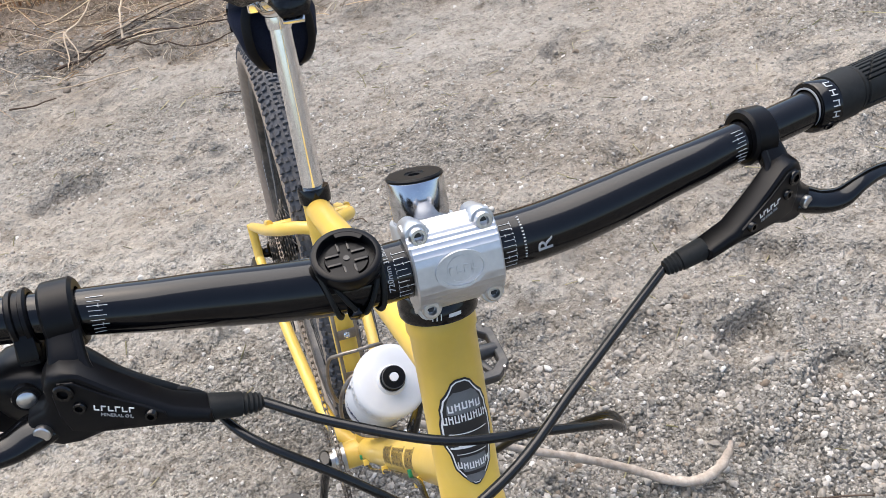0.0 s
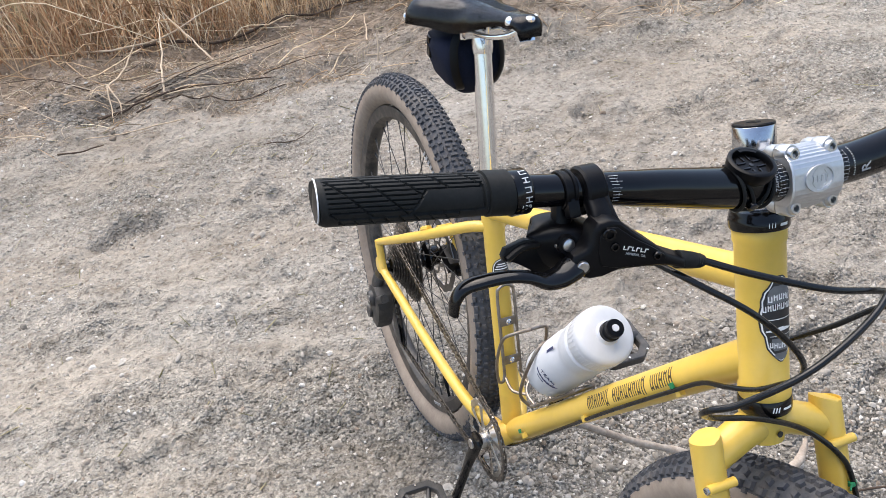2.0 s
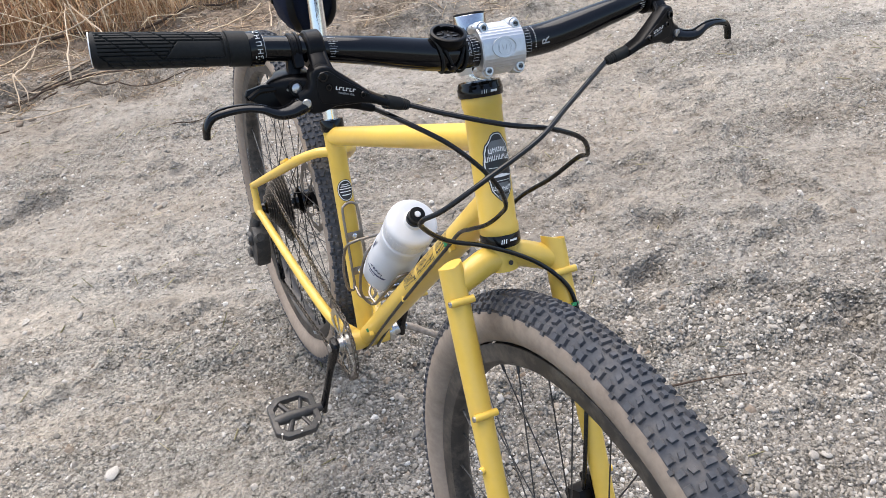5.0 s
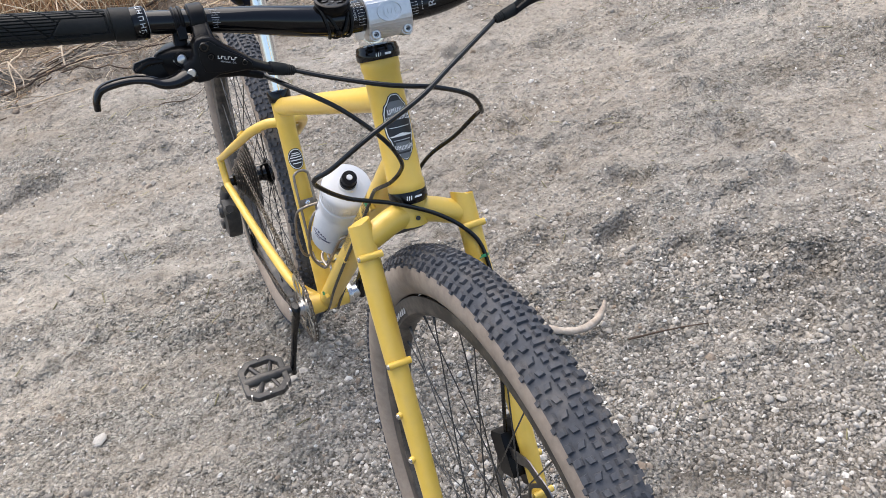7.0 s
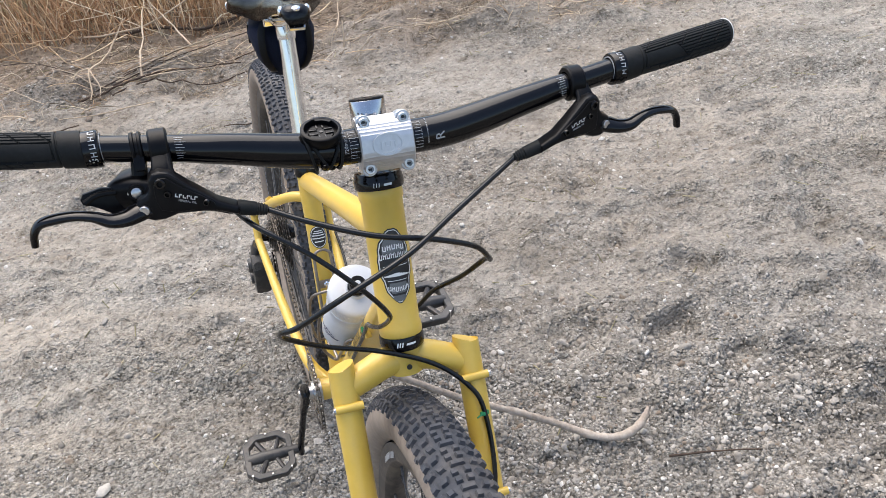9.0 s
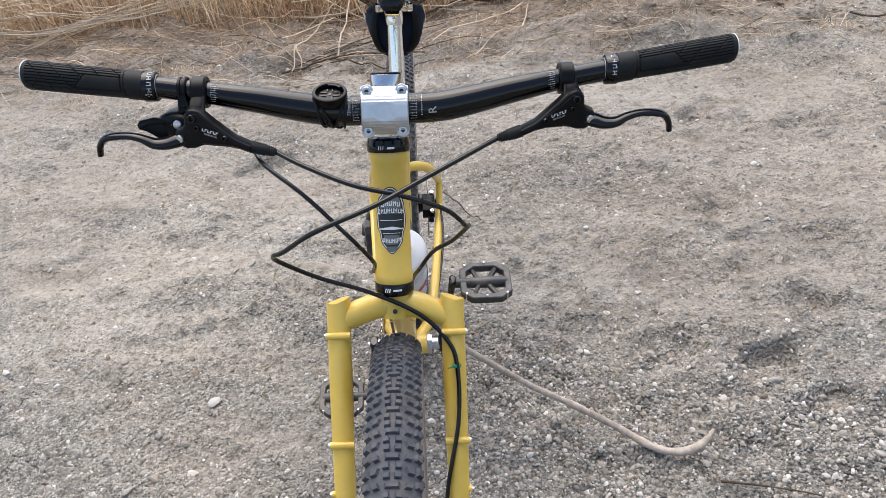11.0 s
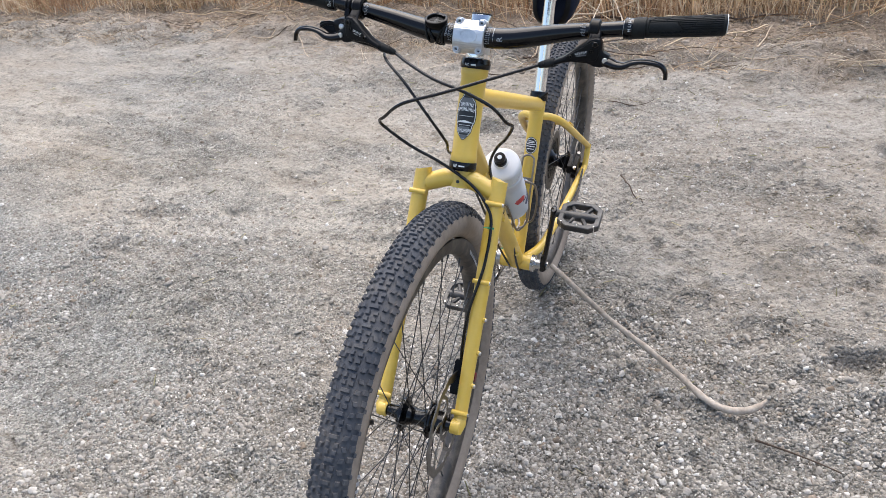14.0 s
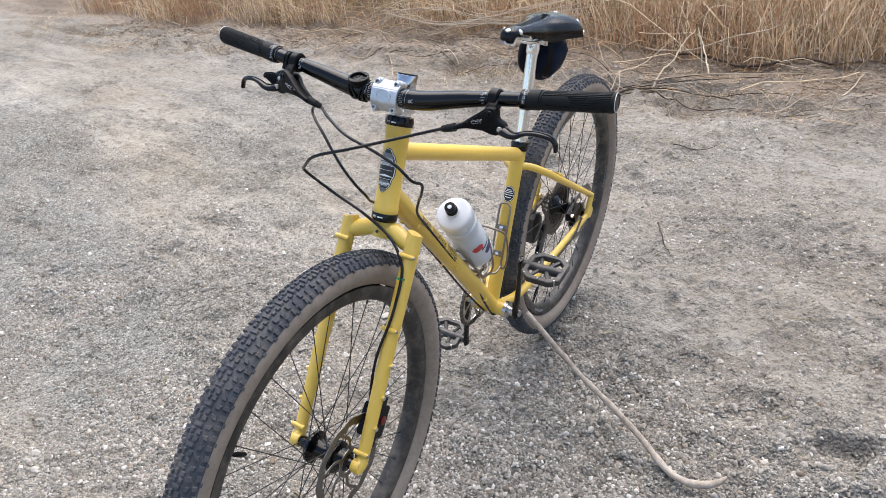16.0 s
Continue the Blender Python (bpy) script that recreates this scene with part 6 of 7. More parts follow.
def water_bottle():
    up = DT_AX
    foot = HEAD_DT + (BB - HEAD_DT).normalized() * 0.440 + DT_OUT * 0.0620 + V(0.003, 0, 0)
    m = frame_to(foot, up + DT_OUT * 0.066, (1, 0, 0)) @ Matrix.Diagonal((1.0, 1.0, 0.927, 1.0))
    bt = thing("water_bottle", BIKE @ m, "translucent white plastic water bottle standing in the frame's wire cage", "water bottle")
    sp = SPACE[bt]
    bm = B()
    lathe(bm, [(0.0, 0.003), (0.028, 0.003), (0.033, 0.0), (0.0365, 0.004), (0.0368, 0.012), (0.0368, 0.105), (0.0355, 0.112), (0.0335, 0.122), (0.0335, 0.130), (0.0355, 0.140), (0.0366, 0.146), (0.0366, 0.162), (0.0335, 0.165), (0.0335, 0.172), (0.0, 0.172)], IDENT, 48)
    part("body", bm, BOTTLE, bt, "milky translucent body", space=sp)
    bm = B()
    prof = [(0.0, 0.170), (0.0360, 0.170), (0.0374, 0.172), (0.0374, 0.1985), (0.0370, 0.2020), (0.0350, 0.2052), (0.0315, 0.2070), (0.0230, 0.2090), (0.0150, 0.2105), (0.0132, 0.2150), (0.0, 0.2150)]
    lathe(bm, prof, IDENT, 48)
    cap = part("cap", bm, BOTTLE_CAP, bt, "white screw cap", space=sp)
    for k in range(40):
        if k % 40 == 0:
            bm = B()
        a = 2 * math.pi * k / 40
        block(bm, (0.0012, 0.0022, 0.018), Rz(math.degrees(a)) @ T(0.0372, 0, 0.184))
    part("cap_ribs", bm, BOTTLE_CAP, cap, "fine grip ribs", space=sp)
    bm = B()
    lathe(bm, [(0.0, 0.211), (0.0122, 0.211), (0.0125, 0.2215), (0.0110, 0.2230), (0.0108, 0.2290), (0.0116, 0.2310), (0.0108, 0.2345), (0.0055, 0.2350), (0.0048, 0.2330), (0.0, 0.2330)], IDENT, 30)
    nz = part("nozzle", bm, BLACK_SATIN, bt, "black push-pull nozzle", space=sp)
    bm = B()
    lathe(bm, [(0.0, 0.2326), (0.0044, 0.2326), (0.0044, 0.2348), (0.0, 0.2355)], IDENT, 16)
    part("valve", bm, BOTTLE_CAP, nz, "pale valve", space=sp)
    # print round the body; -90 degrees in this frame is the side that faces away from the tube
    mid = radians(200)
    for rows in ([(0.050, -0.016, 0.020), (0.053, -0.018, 0.022), (0.056, -0.006, 0.024)], [(0.044, -0.010, 0.004), (0.0465, -0.010, 0.004)], [(0.095, -0.030, -0.026), (0.120, -0.030, -0.026)],
                 [(0.036, 0.096, 0.128), (0.048, 0.092, 0.132), (0.057, 0.100, 0.124)], [(0.063, 0.088, 0.132), (0.069, 0.088, 0.132)]):
        bm = B()
        wrap(bm, rows, 0.0370, IDENT, mid, 8)
        part("print", bm, BLUE_PRINT, bt, "dark blue print", space=sp, smooth=0)
    bm = B()
    wrap(bm, [(0.070, 0.074, 0.094), (0.082, 0.068, 0.098), (0.092, 0.074, 0.090)], 0.0370, IDENT, mid, 5)
    part("red_print", bm, RED_PRINT, bt, "red print", space=sp, smooth=0)
    w = mid + 0.002 / 0.037
    letters("writing", "TEAM", 0.0105, BLUE_PRINT, bt, frame_to((0.0370 * math.cos(w), 0.0370 * math.sin(w), 0.066), (math.cos(w), math.sin(w), 0), (-math.sin(w), math.cos(w), 0)), space=sp)


water_bottle()


# ================= the ground =================
def smooth(a, b, x):
    t = np.clip((x - a) / (b - a), 0, 1)
    return t * t * (3 - 2 * t)


HOLLOWS = ((0.57, 1.03, 0.048, 0.0300, 0.9, 1.5), (0.665, 0.895, 0.036, 0.0255, 0.4, 1.4), (0.83, 0.845, 0.045, 0.0285, 2.4, 1.6), (0.42, 0.81, 0.044, 0.0195, 0.9, 1.3), (1.18, 1.96, 0.055, 0.0255, 0.2, 1.8), (0.27, 1.52, 0.045, 0.0195, 1.9, 1.6),
           (0.92, 0.74, 0.034, 0.0255, 0.2, 1.5), (0.516, 1.685, 0.040, 0.0180, 0.6, 1.5), (0.68, 1.235, 0.040, 0.0255, 2.2, 1.5), (0.59, 1.42, 0.036, 0.0195, 1.1, 1.5), (-1.55, 1.40, 0.085, 0.0165, 0.3, 1.5), (-1.16, 2.16, 0.060, 0.0255, 0.2, 1.9), (-0.70, 2.16, 0.050, 0.0210, 0.1, 1.8))
_rs = np.random.RandomState(5)
_waves = [(_rs.uniform(0.6, 7.0), _rs.uniform(0, 6.28), _rs.uniform(0, 6.28)) for _ in range(26)]
_dents = [(_rs.uniform(-2.4, 2.6), _rs.uniform(-0.4, 3.2), _rs.uniform(0.030, 0.080), _rs.uniform(0.008, 0.022), _rs.uniform(0, 3.14), _rs.uniform(1.0, 2.4)) for _ in range(95)]
_dents += [(0.62 + _rs.uniform(-0.35, 0.65), 1.0 + _rs.uniform(-0.45, 0.6), _rs.uniform(0.030, 0.06), _rs.uniform(0.012, 0.028), _rs.uniform(0, 3.14), _rs.uniform(1.0, 2.0)) for _ in range(18)]


def value_noise(x, y, cell, seed):
    """Smooth random heights, between -1 and 1, on a lattice of that cell size."""
    u, v = x / cell, y / cell
    i, j = np.floor(u).astype(np.int64), np.floor(v).astype(np.int64)
    fu, fv = u - i, v - j
    fu, fv = fu * fu * (3 - 2 * fu), fv * fv * (3 - 2 * fv)

    def h(p, q):
        n = (p * 374761393 + q * 668265263 + seed * 1442695041) & 0x7FFFFFFF
        n = ((n ^ (n >> 13)) * 1274126177) & 0x7FFFFFFF
        return ((n ^ (n >> 16)) & 0xFFFF) / 32767.5 - 1

    return (h(i, j) * (1 - fu) + h(i + 1, j) * fu) * (1 - fv) + (h(i, j + 1) * (1 - fu) + h(i + 1, j + 1) * fu) * fv


# trodden hollows: place, half width, depth, turn, length to width
_dents += [(x, y, r * 1.08, d * 1.25, t, e) for x, y, r, d, t, e in HOLLOWS]


def verge(x):
    """Where the weeds begin."""
    return 3.86 - 0.10 * np.maximum(0, -x - 2.5) + 0.09 * np.sin(x * 1.3)


def ground_z(x, y):
    x, y = np.asarray(x, float), np.asarray(y, float)
    z = np.zeros_like(x + y)
    for f, a, p in _waves:
        z = z + 0.0035 / (0.4 + f * 0.35) * np.sin(f * (x * math.cos(a) + y * math.sin(a)) * 1.7 + p)
    # footprints and scuffs, ragged at the rim
    wx, wy = x + 0.028 * value_noise(x, y, 0.07, 31), y + 0.028 * value_noise(x, y, 0.07, 32)
    for cx, cy, r, d, turn, longer in _dents:
        u, v = (wx - cx) * math.cos(turn) + (wy - cy) * math.sin(turn), (wy - cy) * math.cos(turn) - (wx - cx) * math.sin(turn)
        q = ((u / longer) ** 2 + v ** 2) / (r * r)
        z = z - d * np.exp(-q * q * 0.8) + 0.5 * d * np.exp(-((np.sqrt(q) - 1.45) / 0.35) ** 2) * (0.6 + 0.4 * np.sin(turn * 7 + u * 40))
    e = verge(x)
    berm = 0.085 * smooth(e - 1.15, e - 0.55, y) * (0.7 + 0.3 * np.sin(x * 2.1 + 1.0)) - 0.03 * smooth(e - 0.5, e - 0.1, y)
    lumps = 0.032 * smooth(e - 1.2, e - 0.7, y) * np.sin(x * 9.0 + 3 * np.sin(y * 5)) * np.sin(y * 11 + x * 3)
    bank = 0.55 * smooth(e - 0.1, e + 3.0, y)
    near = np.exp(-(((x - 0.03) ** 2 + (y - 0.5) ** 2) / 0.9))
    foot = 0.013 * np.exp(-(((x + 0.044) ** 2 + (y - 0.079) ** 2) / 0.04))
    return z * (1 - 0.6 * near) + foot + berm + lumps + bank - 0.004


def clods(x, y):
    """Fine crumbly relief, stronger on the loose soil of the berm."""
    e = verge(x)
    loose = smooth(e - 1.2, e - 0.7, y)
    patch = np.clip(0.45 + 0.55 * value_noise(x, y * 1.8, 0.75, 8) + 0.45 * value_noise(x, y, 0.22, 9), 0, 1.15)
    z = 0.009 * value_noise(x, y * 1.7, 0.16, 1) + (0.002 + 0.006 * patch) * value_noise(x, y, 0.05, 2) + (0.001 + 0.004 * patch) * value_noise(x, y, 0.021, 3)
    ridge = np.maximum(0, value_noise(x, y, 0.060, 4)) ** 1.5 + 0.7 * np.maximum(0, value_noise(x + 3, y, 0.032, 10)) ** 1.5
    return z + 0.020 * patch * ridge + loose * (0.022 * value_noise(x, y, 0.16, 5) + 0.016 * value_noise(x, y, 0.06, 6))


def axis_lines(lo, hi, fine, lo2, hi2, mid, far):
    """Grid lines: fine in the middle, medium beside it, then growing to the horizon."""
    core = np.concatenate([np.arange(lo2, lo - 1e-6, mid), np.arange(lo, hi, fine), np.arange(hi, hi2 + 1e-6, mid)])
    a, b, s = [core[0]], [core[-1]], mid
    while b[-1] < far:
        s *= 1.22
        a.append(a[-1] - s)
        b.append(b[-1] + s)
    return np.concatenate([a[:0:-1], core, b[1:]])


gx, gy = axis_lines(-1.9, 1.7, 0.0088, -5.2, 2.6, 0.021, 400), axis_lines(-0.45, 2.3, 0.0088, -0.6, 4.7, 0.016, 400)
X, Y = np.meshgrid(gx, gy)
Z = ground_z(X, Y) + clods(X, Y) * (np.abs(X) < 8) * (np.abs(Y) < 8)
nx, ny = len(gx), len(gy)
idx = np.arange(nx * ny).reshape(ny, nx)
quads = np.stack([idx[:-1, :-1], idx[:-1, 1:], idx[1:, 1:], idx[1:, :-1]], -1).reshape(-1, 4)
me = bpy.data.meshes.new("ground")
me.vertices.add(nx * ny)
me.vertices.foreach_set("co", np.stack([X, Y, Z], -1).reshape(-1))
me.loops.add(quads.size)
me.loops.foreach_set("vertex_index", quads.reshape(-1).astype(np.int32))
me.polygons.add(len(quads))
me.polygons.foreach_set("loop_start", np.arange(0, quads.size, 4, dtype=np.int32))
me.update(calc_edges=True)
me.polygons.foreach_set("use_smooth", np.ones(len(quads), bool))
me.materials.append(DIRT)
ground = tagged(new("ground", me), "packed pale grey-brown dirt with loose grit and footprints", "ground", kind="structure")
SPACE[ground] = IDENT

# ---- loose grit and stones ----
PHI = (1 + 5 ** 0.5) / 2
ICO_V = np.array([(-1, PHI, 0), (1, PHI, 0), (-1, -PHI, 0), (1, -PHI, 0), (0, -1, PHI), (0, 1, PHI), (0, -1, -PHI), (0, 1, -PHI), (PHI, 0, -1), (PHI, 0, 1), (-PHI, 0, -1), (-PHI, 0, 1)]) / math.sqrt(1 + PHI * PHI)
ICO_F = np.array([(0, 11, 5), (0, 5, 1), (0, 1, 7), (0, 7, 10), (0, 10, 11), (1, 5, 9), (5, 11, 4), (11, 10, 2), (10, 7, 6), (7, 1, 8), (3, 9, 4), (3, 4, 2), (3, 2, 6), (3, 6, 8), (3, 8, 9), (4, 9, 5), (2, 4, 11), (6, 2, 10), (8, 6, 7), (9, 8, 1)])


def mesh_from(name, verts, faces, mat, smooth_it=False):
    m = bpy.data.meshes.new(name)
    verts, faces = np.asarray(verts, np.float32), np.asarray(faces, np.int32)
    m.vertices.add(len(verts))
    m.vertices.foreach_set("co", verts.reshape(-1))
    m.loops.add(faces.size)
    m.loops.foreach_set("vertex_index", faces.reshape(-1))
    m.polygons.add(len(faces))
    m.polygons.foreach_set("loop_start", np.arange(0, faces.size, faces.shape[1], dtype=np.int32))
    m.update(calc_edges=True)
    if smooth_it:
        m.polygons.foreach_set("use_smooth", np.ones(len(faces), bool))
    m.materials.append(mat)
    return m


OCT_V = np.array([(1, 0, 0), (-1, 0, 0), (0, 1, 0), (0, -1, 0), (0, 0, 1), (0, 0, -1)], float)
OCT_F = np.array([(0, 2, 4), (2, 1, 4), (1, 3, 4), (3, 0, 4), (2, 0, 5), (1, 2, 5), (3, 1, 5), (0, 3, 5)])


# an angular chip: a five-sided foot and a smaller, skewed top
CHIP_V = np.array([(math.cos(a), math.sin(a), -0.55) for a in (0.1, 1.3, 2.6, 3.9, 5.2)] + [(0.62 * math.cos(a), 0.62 * math.sin(a), 0.85) for a in (0.3, 1.6, 2.7, 4.1, 5.0)])
CHIP_F = np.array([t for k in range(5) for t in ((k, (k + 1) % 5, 5 + (k + 1) % 5), (k, 5 + (k + 1) % 5, 5 + k))] + [(5, 6, 7), (5, 7, 8), (5, 8, 9)])


def pebbles(rs, px, py, size, base_v=ICO_V, base_f=ICO_F, jag=0.30, sink=0.04):
    n, k = len(px), len(base_v)
    v = base_v[None] * (1 + rs.uniform(-jag, jag, (n, k, 1)))
    v = v * np.stack([rs.uniform(0.8, 1.35, n), rs.uniform(0.7, 1.0, n), rs.uniform(0.42, 0.72, n)], -1)[:, None, :]
    t = rs.uniform(-0.5, 0.5, n)[:, None]
    v = np.stack([v[..., 0], v[..., 1] * np.cos(t) - v[..., 2] * np.sin(t), v[..., 1] * np.sin(t) + v[..., 2] * np.cos(t)], -1)
    a = rs.uniform(0, 6.28, n)
    c, s = np.cos(a)[:, None], np.sin(a)[:, None]
    v = np.stack([v[..., 0] * c - v[..., 1] * s, v[..., 0] * s + v[..., 1] * c, v[..., 2]], -1) * size[:, None, None] / 2
    pz = ground_z(px, py) + clods(px, py) + size * sink
    v = v + np.stack([px, py, pz], -1)[:, None, :]
    f = base_f[None] + (np.arange(n) * k)[:, None, None]
    return v.reshape(-1, 3), f.reshape(-1, 3)


def strewn(rs, n):
    """Places on the dirt, thicker in drifts and towards the open side."""
    px, py = -4.4 + 7.0 * rs.beta(2.3, 1.6, n * 3), -0.7 + 4.4 * rs.beta(1.15, 1.9, n * 3)
    drift = 0.40 + 0.70 * value_noise(px, py, 0.45, 12) + 0.30 * value_noise(px, py, 0.12, 13)
    near = 1 - 0.72 * smooth(0.35, 1.5, py) + 0.20 * smooth(1.5, 2.4, py)
    k = rs.uniform(0, 1, n * 3) < np.clip(drift, 0.06, 1) * near
    return px[k][:n], py[k][:n]


rs = np.random.RandomState(21)
px, py = strewn(rs, 80000)
v, f = pebbles(rs, px, py, np.clip(rs.lognormal(math.log(0.0054), 0.32, len(px)), 0.003, 0.010), OCT_V, OCT_F, jag=0.42)
grit = tagged(new("grit", mesh_from("grit", v, f, GRAVEL)), "pale loose grit", kind="stuff")
grit.parent = ground
px, py = strewn(rs, 50000)
v, f = pebbles(rs, px, py, np.clip(rs.lognormal(math.log(0.0074), 0.42, len(px)), 0.0042, 0.022), CHIP_V, CHIP_F, jag=0.34, sink=0.10)
gravel = tagged(new("gravel", mesh_from("gravel", v, f, GRAVEL)), "loose pale gravel", kind="stuff")
gravel.parent = ground

px, py = rs.normal(0.35, 0.75, 90000), rs.uniform(-0.62, 1.15, 90000)
keep = rs.uniform(0, 1, 90000) < np.clip(0.30 + 0.75 * value_noise(px, py, 0.38, 14) + 0.45 * value_noise(px, py, 0.11, 15), 0.03, 1) * (1 - 0.8 * smooth(0.35, 1.15, py))
px, py = px[keep][:30000], py[keep][:30000]
v, f = pebbles(rs, px, py, np.clip(rs.lognormal(math.log(0.0062), 0.38, len(px)), 0.0038, 0.016), CHIP_V, CHIP_F, jag=0.40, sink=0.10)
chips = tagged(new("gravel", mesh_from("gravel", v, f, GRAVEL)), "loose angular grey gravel chips", kind="stuff")
chips.parent = ground
px, py = strewn(rs, 8000)
v, f = pebbles(rs, px, py, np.clip(rs.lognormal(math.log(0.0088), 0.38, len(px)), 0.005, 0.024), CHIP_V, CHIP_F, jag=0.36, sink=0.0)
clod_field = tagged(new("clods", mesh_from("clods", v, f, CLOD)), "crumbled grey-brown clods of earth", kind="stuff")
clod_field.parent = ground
bx = rs.uniform(-7.5, 2.6, 4200)
by = verge(bx) - 0.95 + 0.95 * rs.beta(1.6, 1.2, 4200)
v, f = pebbles(rs, bx, by, np.clip(rs.lognormal(math.log(0.016), 0.40, 4200), 0.008, 0.040), jag=0.42, sink=-0.06)
berm_clods = tagged(new("clods", mesh_from("clods", v, f, CLOD)), "dark crumbly clods along the verge", kind="stuff")
berm_clods.parent = ground

STONES = []
for k in range(8):
    v, f = pebbles(rs, np.zeros(1), np.zeros(1), np.ones(1))
    v = v - v.mean(0)
    m = mesh_from("stone", v, f, STONE)
    b = bmesh.new()
    b.from_mesh(m)
    bmesh.ops.bevel(b, geom=list(b.edges), offset=0.05, segments=1, affect="EDGES")
    b.to_mesh(m)
    b.free()
    STONES.append(m)
for k in range(190):
    x, y = rs.uniform(-2.2, 2.0), -0.5 + 3.6 * rs.beta(1.2, 1.4)
    d = float(np.clip(rs.lognormal(math.log(0.0135), 0.34), 0.010, 0.032))
    ob = new("stone", STONES[k % 8])
    ob.parent = ground
    ob.matrix_basis = pose(x, y, float(ground_z(x, y) + clods(np.array(x), np.array(y))) + d * 0.06, rs.uniform(-20, 20), rs.uniform(-20, 20), rs.uniform(0, 360)) @ Matrix.Diagonal((d, d, d, 1))

for x, y, d, flat in ((-0.874, 0.994, 0.024, 0.0), (-1.067, 0.974, 0.026, 0.1), (-0.739, 0.841, 0.034, -0.2), (0.615, 0.425, 0.030, 0.1), (-0.877, 1.425, 0.022, 0.0), (-0.848, -0.132, 0.020, 0.1), (0.076, 0.580, 0.018, 0.0), (-0.187, 0.583, 0.024, 0.0), (-0.391, 1.089, 0.020, 0.1), (0.861, 0.531, 0.022, 0.0), (0.640, 0.421, 0.020, 0.2), (-1.388, -0.128, 0.020, 0.0), (-0.085, 1.040, 0.016, 0.1), (0.162, 1.065, 0.018, 0.2), (-0.297, 0.846, 0.020, 0.0), (-0.532, 0.777, 0.016, 0.1)):
    k += 1
    ob = new("stone", STONES[k % 8])
    ob.parent = ground
    ob.matrix_basis = pose(x, y, float(ground_z(x, y) + clods(np.array(x), np.array(y))) + d * 0.10, rs.uniform(-15, 15), rs.uniform(-15, 15), rs.uniform(0, 360)) @ Matrix.Diagonal((d, d, d * (0.9 + flat), 1))


# ================= the stick that props the bicycle =================
def prop_stick():
    top = BIKE @ V(0.078, 0.500, 0.286)
    pts = [top, (0.055, 0.768, 0.165), (0.150, 0.768, 0.105), (0.235, 0.760, 0.055), (0.300, 0.740, 0.026), (0.350, 0.735, 0.014), (0.392, 0.750, 0.012), (0.418, 0.772, 0.018), (0.430, 0.788, 0.028)]
    pts = [tuple(p) for p in pts]
    S = spline(pts, 6)
    bm = B()
    n = len(S)
    rad = [0.0060 + 0.0038 * k / n + 0.0006 * math.sin(k * 1.7) + 0.0009 * max(0, math.sin(k * 0.63)) ** 6 for k in range(n)]
    for k in range(10):
        rad[n - 1 - k] *= 0.35 + 0.065 * k
    sweep(bm, S, rad, 12)
    me_ob = part("prop_stick", bm, WOOD, None, smooth=60)
    tagged(me_ob, "bent bare weathered stick propping the bicycle up from the dirt", "stick")


prop_stick()


# ================= twigs and stalks =================
def stalk(name, pts, r, mat, label, category="twig", group="", seg=7, rigid=False):
    """A crooked stem over the ground; a rigid one spans its hollows."""
    S = spline(pts, 7)
    w = 0.9 * r + 0.002
    g0, g1 = (float(ground_z(q[0], q[1])) for q in (pts[0], pts[-1]))
    lay = lambda k: g0 + (g1 - g0) * k / (len(S) - 1)
    S = [(p[0] + w * noise.noise(V(p[0] * 17, p[1] * 17, 1.3)), p[1] + w * noise.noise(V(p[0] * 17, p[1] * 17, 5.1)), p[2] + 0.006 + 0.6 * w * noise.noise(V(p[0] * 21, p[1] * 21, 9.7)) + (lay(k) if rigid else float(ground_z(p[0], p[1])))) for k, p in enumerate(S)]
    bm = B()
    n = len(S)
    sweep(bm, S, [r * (1 - 0.55 * k / n) * (1 + 0.28 * noise.noise(V(k * 0.9, pts[0][0] * 7, pts[0][1] * 5))) for k in range(n)], seg)
    ob = part(name, bm, mat, None, smooth=60)
    return tagged(ob, label, category, group)


PALE = simple("pale_stalk", (0.38, 0.29, 0.20), (0.58, 0.48, 0.36), 0.8, 0, 40, 0.0005, spec=0.2)
stalk("twig", [(0.436, 0.672, 0.008), (0.50, 0.664, 0.012), (0.61, 0.650, 0.008)], 0.0028, DARK_TWIG, "thin brown twig lying on the gravel")
stalk("twig", [(-0.345, 1.850, 0.008), (-0.300, 1.782, 0.014), (-0.240, 1.705, 0.010), (-0.185, 1.640, 0.008)], 0.0032, DARK_TWIG, "small dark curved twig lying on the dirt")
stalk("dead_vine", [(-1.40, 3.05, 0.015), (-1.25, 3.09, 0.020), (-1.08, 3.13, 0.022), (-0.85, 3.12, 0.020), (-0.66, 3.06, 0.02)], 0.0062, DARK_TWIG, "dark dead vine lying along the foot of the verge", "vine")
stalk("dead_vine", [(1.20, 3.20, 0.014), (1.55, 3.06, 0.016), (1.9, 2.93, 0.014), (2.3, 2.86, 0.016), (2.9, 2.80, 0.014)], 0.0045, DARK_TWIG, "long thin dark vine lying across the dirt", "vine")
stalk("log", [(-1.35, 3.82, 0.02), (-0.97, 3.80, 0.03), (-0.67, 3.80, 0.028), (-0.40, 3.84, 0.03), (-0.2, 3.86, 0.02)], 0.0085, DARK_TWIG, "thin dark fallen branch at the edge of the weeds", "branch")
stalk("log", [(0.35, 3.95, 0.02), (0.8, 4.0, 0.03), (1.4, 3.96, 0.028), (1.9, 4.02, 0.02)], 0.008, DARK_TWIG, "thin dark fallen branch at the edge of the weeds", "branch")
